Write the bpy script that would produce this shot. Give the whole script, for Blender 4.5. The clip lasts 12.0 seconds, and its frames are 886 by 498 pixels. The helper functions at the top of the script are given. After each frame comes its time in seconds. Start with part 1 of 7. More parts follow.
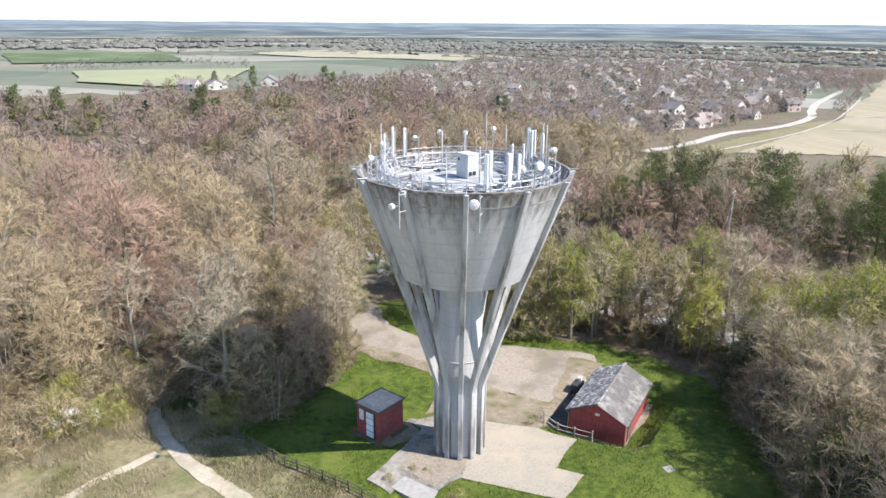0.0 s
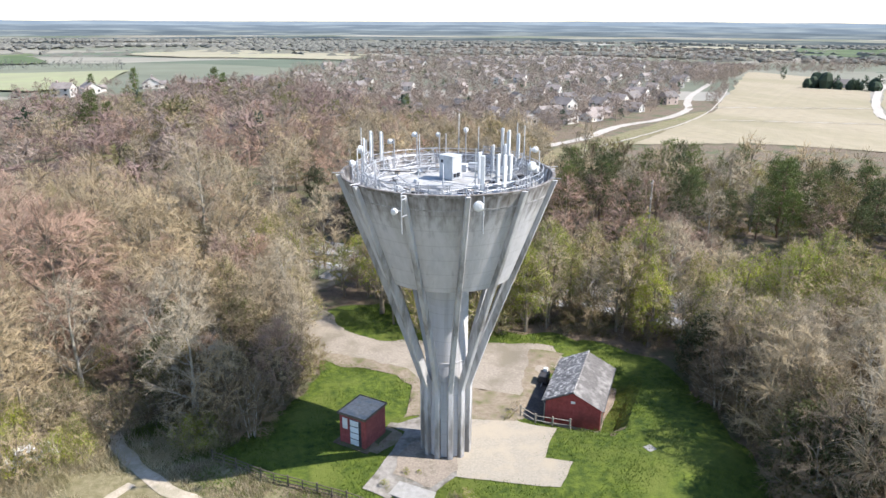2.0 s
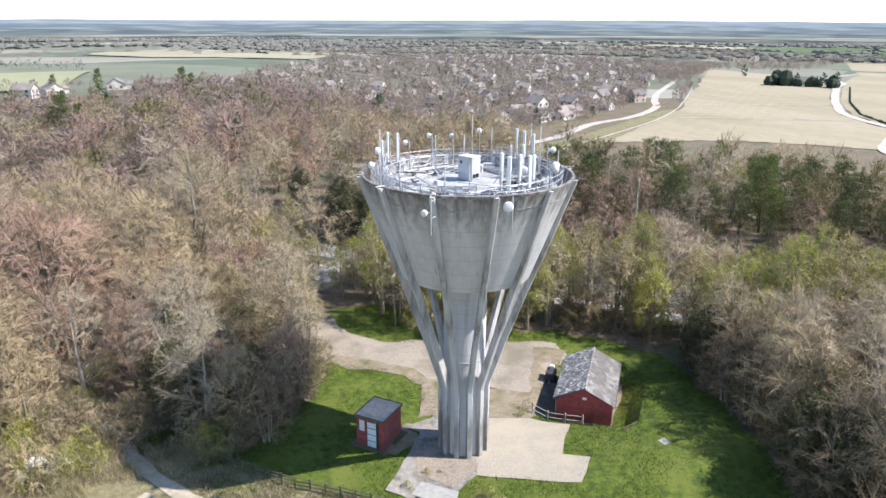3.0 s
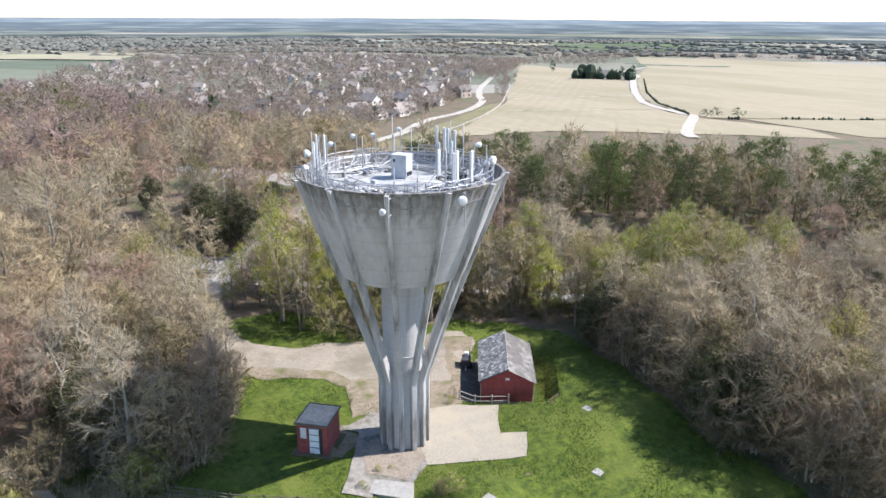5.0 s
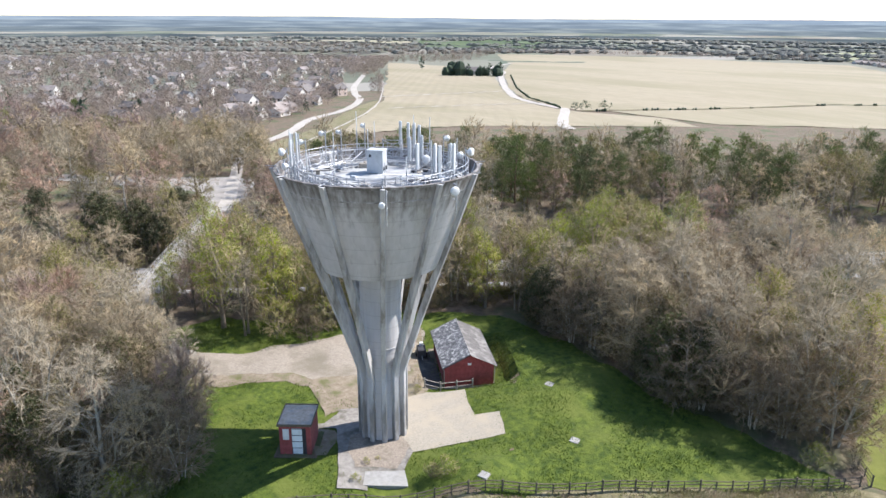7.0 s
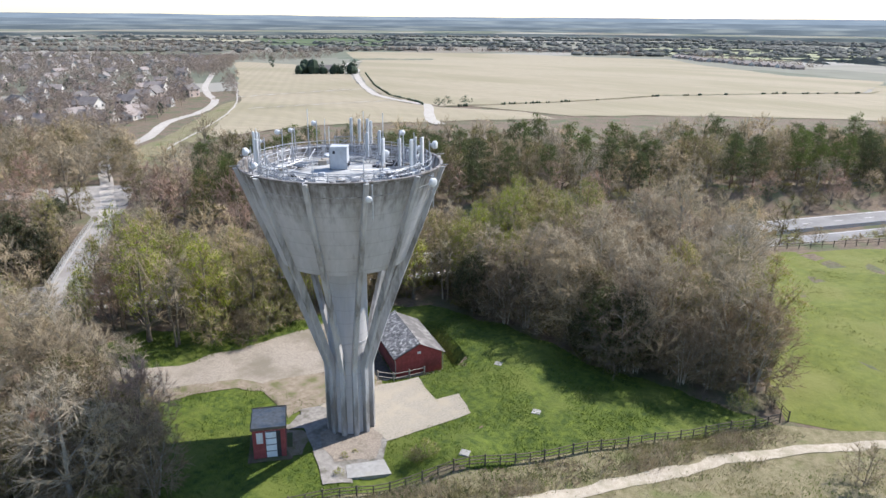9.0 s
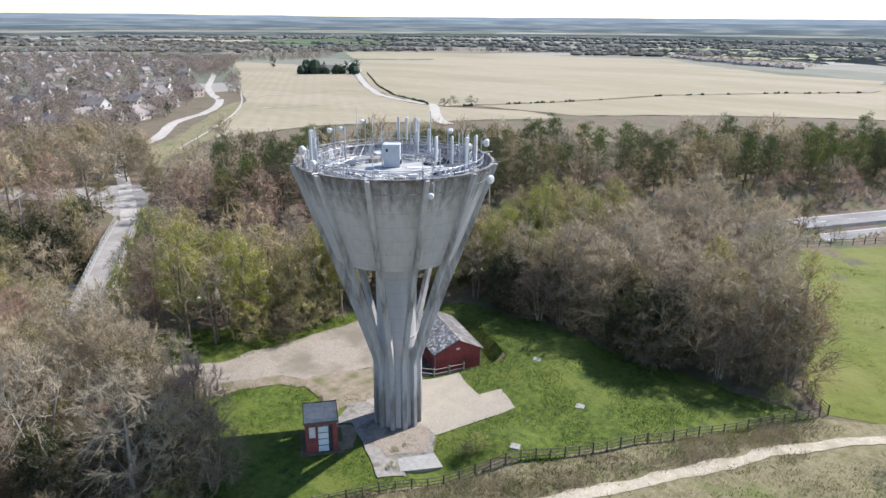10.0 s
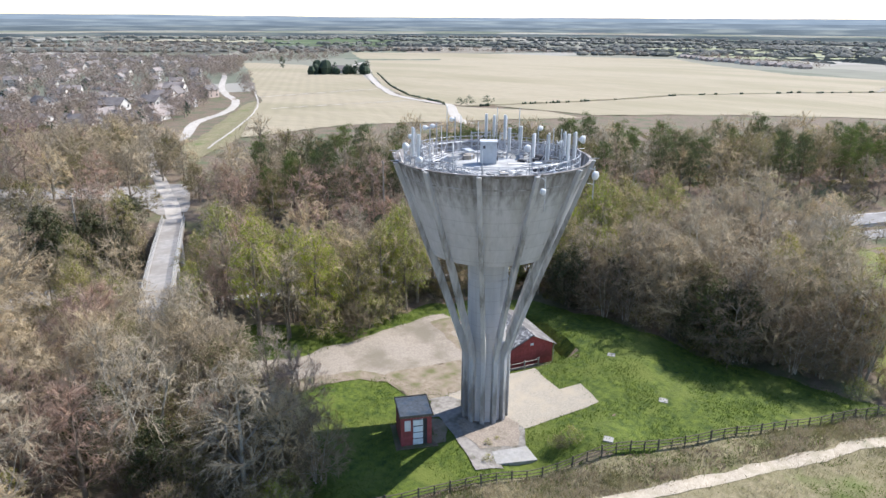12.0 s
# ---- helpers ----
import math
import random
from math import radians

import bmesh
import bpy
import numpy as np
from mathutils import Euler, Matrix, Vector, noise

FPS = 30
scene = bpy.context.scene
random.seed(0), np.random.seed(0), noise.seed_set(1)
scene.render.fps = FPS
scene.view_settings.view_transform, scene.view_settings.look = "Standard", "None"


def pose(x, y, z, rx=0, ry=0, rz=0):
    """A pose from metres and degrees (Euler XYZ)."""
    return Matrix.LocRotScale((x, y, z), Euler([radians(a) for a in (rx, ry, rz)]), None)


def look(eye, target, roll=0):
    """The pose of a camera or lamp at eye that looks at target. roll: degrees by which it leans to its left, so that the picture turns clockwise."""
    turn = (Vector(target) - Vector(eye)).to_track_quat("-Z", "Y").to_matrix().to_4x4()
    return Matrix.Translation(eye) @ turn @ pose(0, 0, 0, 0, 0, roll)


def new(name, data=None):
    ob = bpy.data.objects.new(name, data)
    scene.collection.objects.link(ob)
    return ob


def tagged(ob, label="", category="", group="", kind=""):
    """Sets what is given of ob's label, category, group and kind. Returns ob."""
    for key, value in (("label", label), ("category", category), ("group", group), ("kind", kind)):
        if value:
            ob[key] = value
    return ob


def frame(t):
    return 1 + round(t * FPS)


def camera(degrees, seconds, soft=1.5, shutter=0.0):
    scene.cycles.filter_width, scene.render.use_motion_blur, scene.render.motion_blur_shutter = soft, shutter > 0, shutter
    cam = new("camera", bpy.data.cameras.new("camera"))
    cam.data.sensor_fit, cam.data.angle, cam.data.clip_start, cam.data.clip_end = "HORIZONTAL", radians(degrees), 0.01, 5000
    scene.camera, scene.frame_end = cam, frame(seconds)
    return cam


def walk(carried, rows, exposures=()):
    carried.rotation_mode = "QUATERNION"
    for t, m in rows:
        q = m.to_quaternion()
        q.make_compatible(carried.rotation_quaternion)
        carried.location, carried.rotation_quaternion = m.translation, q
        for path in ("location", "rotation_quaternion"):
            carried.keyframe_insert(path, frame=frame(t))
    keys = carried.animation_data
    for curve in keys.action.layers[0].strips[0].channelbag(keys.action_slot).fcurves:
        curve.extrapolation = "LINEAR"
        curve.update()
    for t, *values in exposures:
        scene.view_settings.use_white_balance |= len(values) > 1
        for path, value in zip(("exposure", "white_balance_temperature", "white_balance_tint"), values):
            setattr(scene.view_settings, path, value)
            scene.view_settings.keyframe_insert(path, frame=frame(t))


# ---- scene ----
cam = camera(64.8, 12.0)
METRES, EYE, TILT, LEAN, TURN = 52.0, 36.0, -18.0, -0.4, 0.0
ROWS = [
    (0.0, 0.0, 0.0, 0.0, 0.0, 0.0, 0.0),
    (0.5, -0.0325, 0.0005, 0.0013, -2.81, -0.05, 0.93),
    (1.0, -0.0682, 0.0008, 0.0039, -5.92, -0.18, 1.98),
    (1.5, -0.106, 0.0029, 0.0061, -7.77, -0.28, 2.62),
    (2.0, -0.1448, 0.0063, 0.0093, -8.87, -0.37, 3.02),
    (2.5, -0.1848, 0.0107, 0.0132, -10.28, -0.5, 3.48),
    (3.0, -0.2259, 0.0161, 0.017, -11.62, -0.63, 3.92),
    (3.5, -0.2656, 0.0211, 0.0203, -14.64, -0.91, 4.87),
    (5.5, -0.435, 0.0582, 0.0366, -27.64, -2.59, 8.6),
    (6.0, -0.4746, 0.0718, 0.0407, -28.59, -2.77, 8.86),
    (6.5, -0.5148, 0.0869, 0.045, -32.1, -3.38, 9.78),
    (7.0, -0.555, 0.1029, 0.05, -36.55, -4.22, 10.9),
    (7.5, -0.596, 0.1212, 0.0562, -41.68, -5.31, 12.06),
    (9.5, -0.7472, 0.2187, 0.0874, -49.18, -7.09, 13.58),
    (10.0, -0.7814, 0.2461, 0.0959, -49.15, -7.07, 13.6),
    (10.5, -0.8147, 0.275, 0.1051, -49.14, -7.06, 13.63),
    (11.0, -0.8472, 0.3043, 0.1136, -49.14, -7.07, 13.64),
    (11.5, -0.8767, 0.3324, 0.1218, -49.08, -7.04, 13.67),
    (12.0, -0.8937, 0.3506, 0.1268, -49.01, -7.01, 13.66),
]
walk(cam, [(t, pose(0, 0, EYE, TILT, LEAN, TURN) @ pose(METRES * x, METRES * y, METRES * z, 90 + pitch, roll, yaw)) for t, x, y, z, yaw, pitch, roll in ROWS],
     [(0.0, 0.98, 6380, 13.0), (6.5, 0.9, 6260, 13.5), (7.5, 0.87, 6260, 13.5), (9.5, 0.64, 6210, 13.5), (12.0, 0.8, 6190, 13.5)])

# ---- world, sun ----
SUN_AZ, SUN_EL = radians(-17.0), radians(47.5)      # azimuth counted from +x towards +y
world = bpy.data.worlds.new("sky")
scene.world = world
world.use_nodes = True
wn = world.node_tree
wn.nodes.clear()
sky = wn.nodes.new("ShaderNodeTexSky")
sky.sky_type = "NISHITA"
sky.sun_disc = False
sky.sun_elevation = SUN_EL
sky.sun_rotation = radians(90.0) - SUN_AZ
sky.air_density, sky.dust_density, sky.ozone_density = 1.0, 0.2, 1.8
wbg = wn.nodes.new("ShaderNodeBackground")
wbg.inputs["Strength"].default_value = 0.135
wout = wn.nodes.new("ShaderNodeOutputWorld")
wn.links.new(sky.outputs[0], wbg.inputs[0])
wn.links.new(wbg.outputs[0], wout.inputs[0])
sun_data = bpy.data.lights.new("sun", "SUN")
sun_data.energy = 4.9
sun_data.angle = radians(0.6)
sun_data.color = (1.0, 0.95, 0.87)
sun = new("sun", sun_data)
sun.matrix_world = look((math.cos(SUN_AZ) * 200, math.sin(SUN_AZ) * 200, 200 * math.tan(SUN_EL)), (0, 0, 0))

# ---- materials ----
MATS = {}


def surf(name, c1, c2, scale=3.0, rough=0.85, bump=0.0, bump_scale=None, c3=None, scale3=0.3, cover3=0.5, metal=0.0, vary=0.0,
         stretch=(1, 1, 1), world_space=False, spec=0.3, island=0.0, sheen_detail=6.0, trans=0.0):
    """Procedural surface: fine grain between c1 and c2, large patches of c3, optional bump and variation per object or island."""
    m = bpy.data.materials.new(name)
    m.use_nodes = True
    nt = m.node_tree
    b = nt.nodes["Principled BSDF"]
    b.inputs["Roughness"].default_value = rough
    b.inputs["Metallic"].default_value = metal
    b.inputs["Specular IOR Level"].default_value = spec
    if world_space:
        vec = nt.nodes.new("ShaderNodeNewGeometry").outputs["Position"]
    else:
        vec = nt.nodes.new("ShaderNodeTexCoord").outputs["Object"]
    mp = nt.nodes.new("ShaderNodeMapping")
    mp.inputs["Scale"].default_value = stretch
    nt.links.new(vec, mp.inputs[0])
    vec = mp.outputs[0]

    def noise_tex(sc, detail=sheen_detail):
        n = nt.nodes.new("ShaderNodeTexNoise")
        n.inputs["Scale"].default_value = sc
        n.inputs["Detail"].default_value = detail
        n.inputs["Roughness"].default_value = 0.62
        nt.links.new(vec, n.inputs["Vector"])
        return n.outputs["Fac"]

    def ramp(fac, lo, hi):
        r = nt.nodes.new("ShaderNodeMapRange")
        r.inputs["From Min"].default_value = lo
        r.inputs["From Max"].default_value = hi
        nt.links.new(fac, r.inputs["Value"])
        return r.outputs[0]

    def mixc(fac, a, bb):
        x = nt.nodes.new("ShaderNodeMix")
        x.data_type = "RGBA"
        nt.links.new(fac, x.inputs[0])
        for sock, val in ((x.inputs[6], a), (x.inputs[7], bb)):
            if isinstance(val, tuple):
                sock.default_value = (*val, 1)
            else:
                nt.links.new(val, sock)
        return x.outputs[2]
    col = mixc(ramp(noise_tex(scale), 0.32, 0.68), c1, c2)
    if c3 is not None:
        lo = 0.62 - 0.3 * cover3
        col = mixc(ramp(noise_tex(scale3, 5.0), lo, lo + 0.16), col, c3)
    if vary or island:
        hsv = nt.nodes.new("ShaderNodeHueSaturation")
        if island:
            rnd = nt.nodes.new("ShaderNodeNewGeometry").outputs["Random Per Island"]
            amount = island
        else:
            rnd = nt.nodes.new("ShaderNodeObjectInfo").outputs["Random"]
            amount = vary
        for key, lo, hi in (("Value", 1 - amount, 1 + amount), ("Saturation", 1 - amount * 0.6, 1 + amount * 0.6)):
            r = nt.nodes.new("ShaderNodeMapRange")
            r.inputs["To Min"].default_value = lo
            r.inputs["To Max"].default_value = hi
            nt.links.new(rnd, r.inputs["Value"])
            nt.links.new(r.outputs[0], hsv.inputs[key])
        nt.links.new(col, hsv.inputs["Color"])
        col = hsv.outputs[0]
    nt.links.new(col, b.inputs["Base Color"])
    if trans:
        # thin twigs and leaves let light round and through them
        tl = nt.nodes.new("ShaderNodeBsdfTranslucent")
        nt.links.new(col, tl.inputs["Color"])
        ms = nt.nodes.new("ShaderNodeMixShader")
        ms.inputs[0].default_value = trans
        nt.links.new(b.outputs[0], ms.inputs[1])
        nt.links.new(tl.outputs[0], ms.inputs[2])
        nt.links.new(ms.outputs[0], nt.nodes["Material Output"].inputs["Surface"])
    if bump:
        bp = nt.nodes.new("ShaderNodeBump")
        bp.inputs["Strength"].default_value = min(1.0, bump)
        bp.inputs["Distance"].default_value = 0.1 * max(1.0, bump)
        nt.links.new(noise_tex(bump_scale or scale * 3), bp.inputs["Height"])
        nt.links.new(bp.outputs[0], b.inputs["Normal"])
    MATS[name] = m
    return m


# ground
M_LITTER = surf("leaf_litter", (0.102, 0.076, 0.053), (0.187, 0.143, 0.100), 1.2, 0.95, 0.8, 4, (0.085, 0.10, 0.045), 0.12, 0.45, world_space=True)
M_LAWN = surf("lawn_grass", (0.020, 0.043, 0.004), (0.107, 0.140, 0.016), 1.3, 0.9, 1.0, 2.6, (0.105, 0.128, 0.022), 0.16, 0.42, world_space=True)
M_MEADOW = surf("rough_meadow", (0.129, 0.117, 0.055), (0.248, 0.213, 0.129), 1.3, 0.95, 1.0, 3, (0.11, 0.13, 0.04), 0.13, 0.32, world_space=True)
M_FIELD = surf("pasture", (0.081, 0.102, 0.013), (0.135, 0.150, 0.021), 0.8, 0.9, 0.7, 2, (0.145, 0.15, 0.035), 0.06, 0.5, world_space=True)
M_SAND = surf("pale_gravel", (0.271, 0.241, 0.192), (0.356, 0.320, 0.258), 5.0, 0.95, 0.6, 9, (0.36, 0.31, 0.235), 0.35, 0.5, world_space=True)
M_APRON = surf("old_stained_concrete", (0.195, 0.18, 0.16), (0.30, 0.28, 0.25), 2.2, 0.95, 0.5, 8, (0.115, 0.105, 0.08), 0.45, 0.45, world_space=True)
M_DECK = surf("worn_bridge_deck", (0.235, 0.22, 0.20), (0.33, 0.31, 0.28), 0.9, 0.9, 0.2, 8, (0.22, 0.20, 0.175), 0.15, 0.5, world_space=True)
M_GRAVEL = surf("grey_gravel", (0.215, 0.184, 0.147), (0.336, 0.294, 0.242), 5.0, 0.95, 0.6, 8, (0.19, 0.165, 0.125), 0.2, 0.55, world_space=True)
M_BED = surf("brown_gravel", (0.20, 0.165, 0.13), (0.33, 0.28, 0.225), 6.0, 0.95, 0.7, 9, (0.17, 0.145, 0.11), 0.8, 0.4, world_space=True)
M_PATH = surf("chalk_path", (0.33, 0.285, 0.215), (0.46, 0.40, 0.315), 3.0, 0.95, 0.5, 6, (0.30, 0.27, 0.19), 0.5, 0.45, world_space=True)
M_SLAB = surf("old_concrete_slab", (0.240, 0.232, 0.216), (0.336, 0.328, 0.308), 2.0, 0.9, 0.3, 8, (0.30, 0.29, 0.25), 0.7, 0.4, world_space=True)
M_ASPHALT = surf("worn_asphalt", (0.20, 0.195, 0.19), (0.27, 0.265, 0.26), 2.5, 0.85, 0.2, 20, (0.17, 0.165, 0.16), 0.09, 0.45, world_space=True)
M_CHALKROAD = surf("dusty_road", (0.34, 0.31, 0.27), (0.45, 0.415, 0.365), 0.6, 0.9, 0.2, 8, (0.36, 0.33, 0.28), 0.07, 0.45, world_space=True)
M_STUBBLE = surf("dry_stubble", (0.27, 0.23, 0.155), (0.32, 0.275, 0.19), 0.25, 0.95, 0.3, 1.5, (0.245, 0.215, 0.135), 0.012, 0.5, stretch=(1, 0.35, 1), world_space=True)
M_FARLAND = None              # patchwork of far fields, below
M_GREENCROP = surf("green_crop", (0.061, 0.090, 0.036), (0.083, 0.112, 0.047), 0.05, 0.95, 0, None, (0.14, 0.165, 0.08), 0.012, 0.4, world_space=True)
M_TANCROP = surf("tan_crop", (0.252, 0.230, 0.158), (0.302, 0.277, 0.194), 0.05, 0.95, 0, None, (0.30, 0.29, 0.18), 0.012, 0.4, world_space=True)
M_PALECROP = surf("pale_crop", (0.216, 0.223, 0.130), (0.259, 0.259, 0.158), 0.05, 0.95, 0, None, (0.26, 0.28, 0.15), 0.012, 0.4, world_space=True)
# plants
M_BARK = surf("grey_brown_bark", (0.16, 0.128, 0.095), (0.30, 0.25, 0.19), 4, 0.95, 0.5, 9, (0.12, 0.13, 0.07), 0.6, 0.4, vary=0.15)
M_PALEBARK = surf("pale_bark", (0.289, 0.268, 0.221), (0.425, 0.399, 0.340), 4, 0.95, 0.4, 9, (0.18, 0.17, 0.12), 0.8, 0.4, vary=0.12)
M_PINEBARK = surf("pine_bark", (0.12, 0.075, 0.05), (0.24, 0.15, 0.10), 4, 0.95, 0.5, 9, (0.2, 0.16, 0.13), 0.6, 0.4, vary=0.15)
M_TWIG_TAN = surf("tan_twigs", (0.358, 0.284, 0.176), (0.452, 0.366, 0.237), 0.7, 0.95, vary=0.16, trans=0.28)
M_TWIG_PINK = surf("reddish_twigs", (0.347, 0.238, 0.178), (0.430, 0.306, 0.231), 0.7, 0.95, vary=0.16, trans=0.28)
M_TWIG_GREY = surf("grey_twigs", (0.336, 0.281, 0.195), (0.432, 0.367, 0.262), 0.7, 0.95, vary=0.14, trans=0.28)
M_TWIG_DARK = surf("dark_twigs", (0.179, 0.136, 0.087), (0.257, 0.199, 0.132), 0.7, 0.95, vary=0.2, trans=0.28)
M_BUD = surf("opening_leaves", (0.200, 0.235, 0.036), (0.326, 0.353, 0.057), 0.8, 0.8, vary=0.16, trans=0.4)
M_OLIVE = surf("olive_leaves", (0.125, 0.12, 0.04), (0.21, 0.19, 0.07), 0.8, 0.8, vary=0.2, trans=0.4)
M_BUD_OLIVE = surf("half_open_leaves", (0.179, 0.184, 0.043), (0.284, 0.278, 0.066), 0.8, 0.8, vary=0.2, trans=0.4)
M_DARKLEAF = surf("dark_evergreen_leaves", (0.045, 0.055, 0.022), (0.095, 0.105, 0.042), 0.8, 0.6, vary=0.2, trans=0.4)
M_PINE = surf("pine_needles", (0.055, 0.08, 0.026), (0.125, 0.15, 0.048), 0.7, 0.8, vary=0.25, trans=0.4)
M_DRYGRASS = surf("dry_grass_blades", (0.34, 0.29, 0.18), (0.48, 0.42, 0.29), 0.9, 0.95, c3=(0.20, 0.19, 0.07), scale3=0.2, cover3=0.4, world_space=True, trans=0.4)
M_TUFT = surf("grass_tufts", (0.075, 0.12, 0.02), (0.145, 0.195, 0.034), 0.6, 0.9, world_space=True, trans=0.4)
M_BRAMBLE = surf("bramble_stems", (0.22, 0.165, 0.12), (0.34, 0.27, 0.19), 0.8, 0.95, c3=(0.10, 0.11, 0.04), scale3=0.4, cover3=0.5, world_space=True, trans=0.4)
M_WOODFAR = surf("far_wood_twigs", (0.248, 0.197, 0.163), (0.373, 0.306, 0.255), 0.07, 0.95, c3=(0.18, 0.165, 0.10), scale3=0.03, cover3=0.3, island=0.03, world_space=True, trans=0.4)
M_WOODFAR_PINK = surf("far_reddish_twigs", (0.265, 0.191, 0.164), (0.371, 0.278, 0.240), 0.07, 0.95, island=0.03, world_space=True, trans=0.4)
M_WOODFAR_OLIVE = surf("far_olive_twigs", (0.153, 0.149, 0.068), (0.243, 0.225, 0.108), 0.07, 0.95, island=0.03, world_space=True, trans=0.4)
# buildings
M_CONC = surf("weathered_concrete", (0.428, 0.418, 0.418), (0.522, 0.509, 0.510), 1.6, 0.9, 0.25, 7, (0.385, 0.375, 0.362), 0.45, 0.34, stretch=(1, 1, 0.12))
# darker than the bowl: streaks, plus the shade below it put into the colour
M_CONC_RIB = surf("rib_concrete", (0.396, 0.387, 0.381), (0.517, 0.506, 0.499), 2.2, 0.9, 0.3, 7, (0.22, 0.21, 0.195), 0.8, 0.5, stretch=(1, 1, 0.25))


def stained(m, z_from, z_to, colour, amount):
    """Water stains that run down from a height, broken into streaks."""
    nt = m.node_tree
    b = nt.nodes["Principled BSDF"]
    old = b.inputs["Base Color"].links[0].from_socket
    tc = nt.nodes.new("ShaderNodeTexCoord")
    sep = nt.nodes.new("ShaderNodeSeparateXYZ")
    nt.links.new(tc.outputs["Object"], sep.inputs[0])
    mp = nt.nodes.new("ShaderNodeMapping")
    mp.inputs["Scale"].default_value = (1.7, 1.7, 0.07)
    nt.links.new(tc.outputs["Object"], mp.inputs[0])
    info = nt.nodes.new("ShaderNodeObjectInfo")
    sc = nt.nodes.new("ShaderNodeVectorMath")
    sc.operation = "ADD"
    nt.links.new(mp.outputs[0], sc.inputs[0])
    nt.links.new(info.outputs["Random"], sc.inputs[1])
    no = nt.nodes.new("ShaderNodeTexNoise")
    no.inputs["Scale"].default_value = 1.6
    no.inputs["Detail"].default_value = 7
    nt.links.new(sc.outputs[0], no.inputs["Vector"])
    h = nt.nodes.new("ShaderNodeMapRange")
    h.inputs["From Min"].default_value, h.inputs["From Max"].default_value = z_from, z_to
    nt.links.new(sep.outputs[2], h.inputs["Value"])
    add = nt.nodes.new("ShaderNodeMath")
    add.operation = "MULTIPLY_ADD"
    nt.links.new(h.outputs[0], add.inputs[0])
    add.inputs[1].default_value = 0.55
    nt.links.new(no.outputs["Fac"], add.inputs[2])
    r = nt.nodes.new("ShaderNodeMapRange")
    r.inputs["From Min"].default_value, r.inputs["From Max"].default_value = 0.58, 1.08
    r.inputs["To Max"].default_value = amount
    nt.links.new(add.outputs[0], r.inputs["Value"])
    x = nt.nodes.new("ShaderNodeMix")
    x.data_type = "RGBA"
    nt.links.new(r.outputs[0], x.inputs[0])
    nt.links.new(old, x.inputs[6])
    x.inputs[7].default_value = (*colour, 1)
    nt.links.new(x.outputs[2], b.inputs["Base Color"])




def lift_joints(m, step, depth):
    """Faint level lines where one lift of concrete met the next."""
    nt = m.node_tree
    b = nt.nodes["Principled BSDF"]
    old = b.inputs["Base Color"].links[0].from_socket
    tc = nt.nodes.new("ShaderNodeTexCoord")
    sep = nt.nodes.new("ShaderNodeSeparateXYZ")
    nt.links.new(tc.outputs["Object"], sep.inputs[0])
    no = nt.nodes.new("ShaderNodeTexNoise")
    no.inputs["Scale"].default_value = 1.1
    no.inputs["Detail"].default_value = 4
    nt.links.new(tc.outputs["Object"], no.inputs["Vector"])
    dv = nt.nodes.new("ShaderNodeMath")
    dv.operation = "MULTIPLY_ADD"
    nt.links.new(no.outputs["Fac"], dv.inputs[0])
    dv.inputs[1].default_value = 0.05
    nt.links.new(sep.outputs[2], dv.inputs[2])
    md = nt.nodes.new("ShaderNodeMath")
    md.operation = "PINGPONG"
    nt.links.new(dv.outputs[0], md.inputs[0])
    md.inputs[1].default_value = step / 2
    r = nt.nodes.new("ShaderNodeMapRange")
    r.inputs["From Min"].default_value, r.inputs["From Max"].default_value = 0.015, 0.05
    r.inputs["To Min"].default_value, r.inputs["To Max"].default_value = depth, 0.0
    nt.links.new(md.outputs[0], r.inputs["Value"])
    x = nt.nodes.new("ShaderNodeMix")
    x.data_type = "RGBA"
    nt.links.new(r.outputs[0], x.inputs[0])
    nt.links.new(old, x.inputs[6])
    x.inputs[7].default_value = (0.17, 0.16, 0.15, 1)
    nt.links.new(x.outputs[2], b.inputs["Base Color"])


lift_joints(M_CONC, 1.24, 0.2)
stained(M_CONC, 21.6, 25.3, (0.10, 0.085, 0.07), 0.9)
M_ROOF_WHITE = surf("pale_roof_coating", (0.324, 0.329, 0.324), (0.432, 0.436, 0.432), 1.2, 0.8, 0.15, 8, (0.26, 0.26, 0.25), 0.7, 0.5)
M_STEEL = surf("galvanised_steel", (0.33, 0.34, 0.355), (0.46, 0.47, 0.485), 6, 0.5, metal=0.3, spec=0.5)
M_WHITE = surf("white_fibreglass", (0.618, 0.618, 0.609), (0.698, 0.698, 0.688), 3, 0.5, c3=(0.54, 0.54, 0.52), scale3=1.5, cover3=0.35)
M_CABINET = surf("pale_grey_cabinet_paint", (0.44, 0.455, 0.47), (0.50, 0.515, 0.53), 3, 0.5, c3=(0.40, 0.41, 0.42), scale3=1.0, cover3=0.4)
M_DARK = surf("dark_plastic", (0.03, 0.03, 0.033), (0.06, 0.06, 0.065), 5, 0.6)
M_BRICK = surf("red_brick", (0.22, 0.052, 0.05), (0.31, 0.085, 0.08), 3, 0.9, 0.2, 12, (0.17, 0.05, 0.045), 0.5, 0.4, vary=0.14)
M_MORTAR = surf("mortar", (0.24, 0.13, 0.11), (0.31, 0.18, 0.15), 5, 0.95)
M_FELT = surf("roof_felt", (0.476, 0.350, 0.253), (0.700, 0.560, 0.426), 2, 0.95, 0.3, 8, (0.36, 0.33, 0.29), 0.8, 0.4)
M_ASBEST = surf("grey_sheet_roof", (0.11, 0.105, 0.10), (0.21, 0.20, 0.195), 3, 0.9, 0.4, 9, (0.40, 0.385, 0.36), 3.5, 0.38)
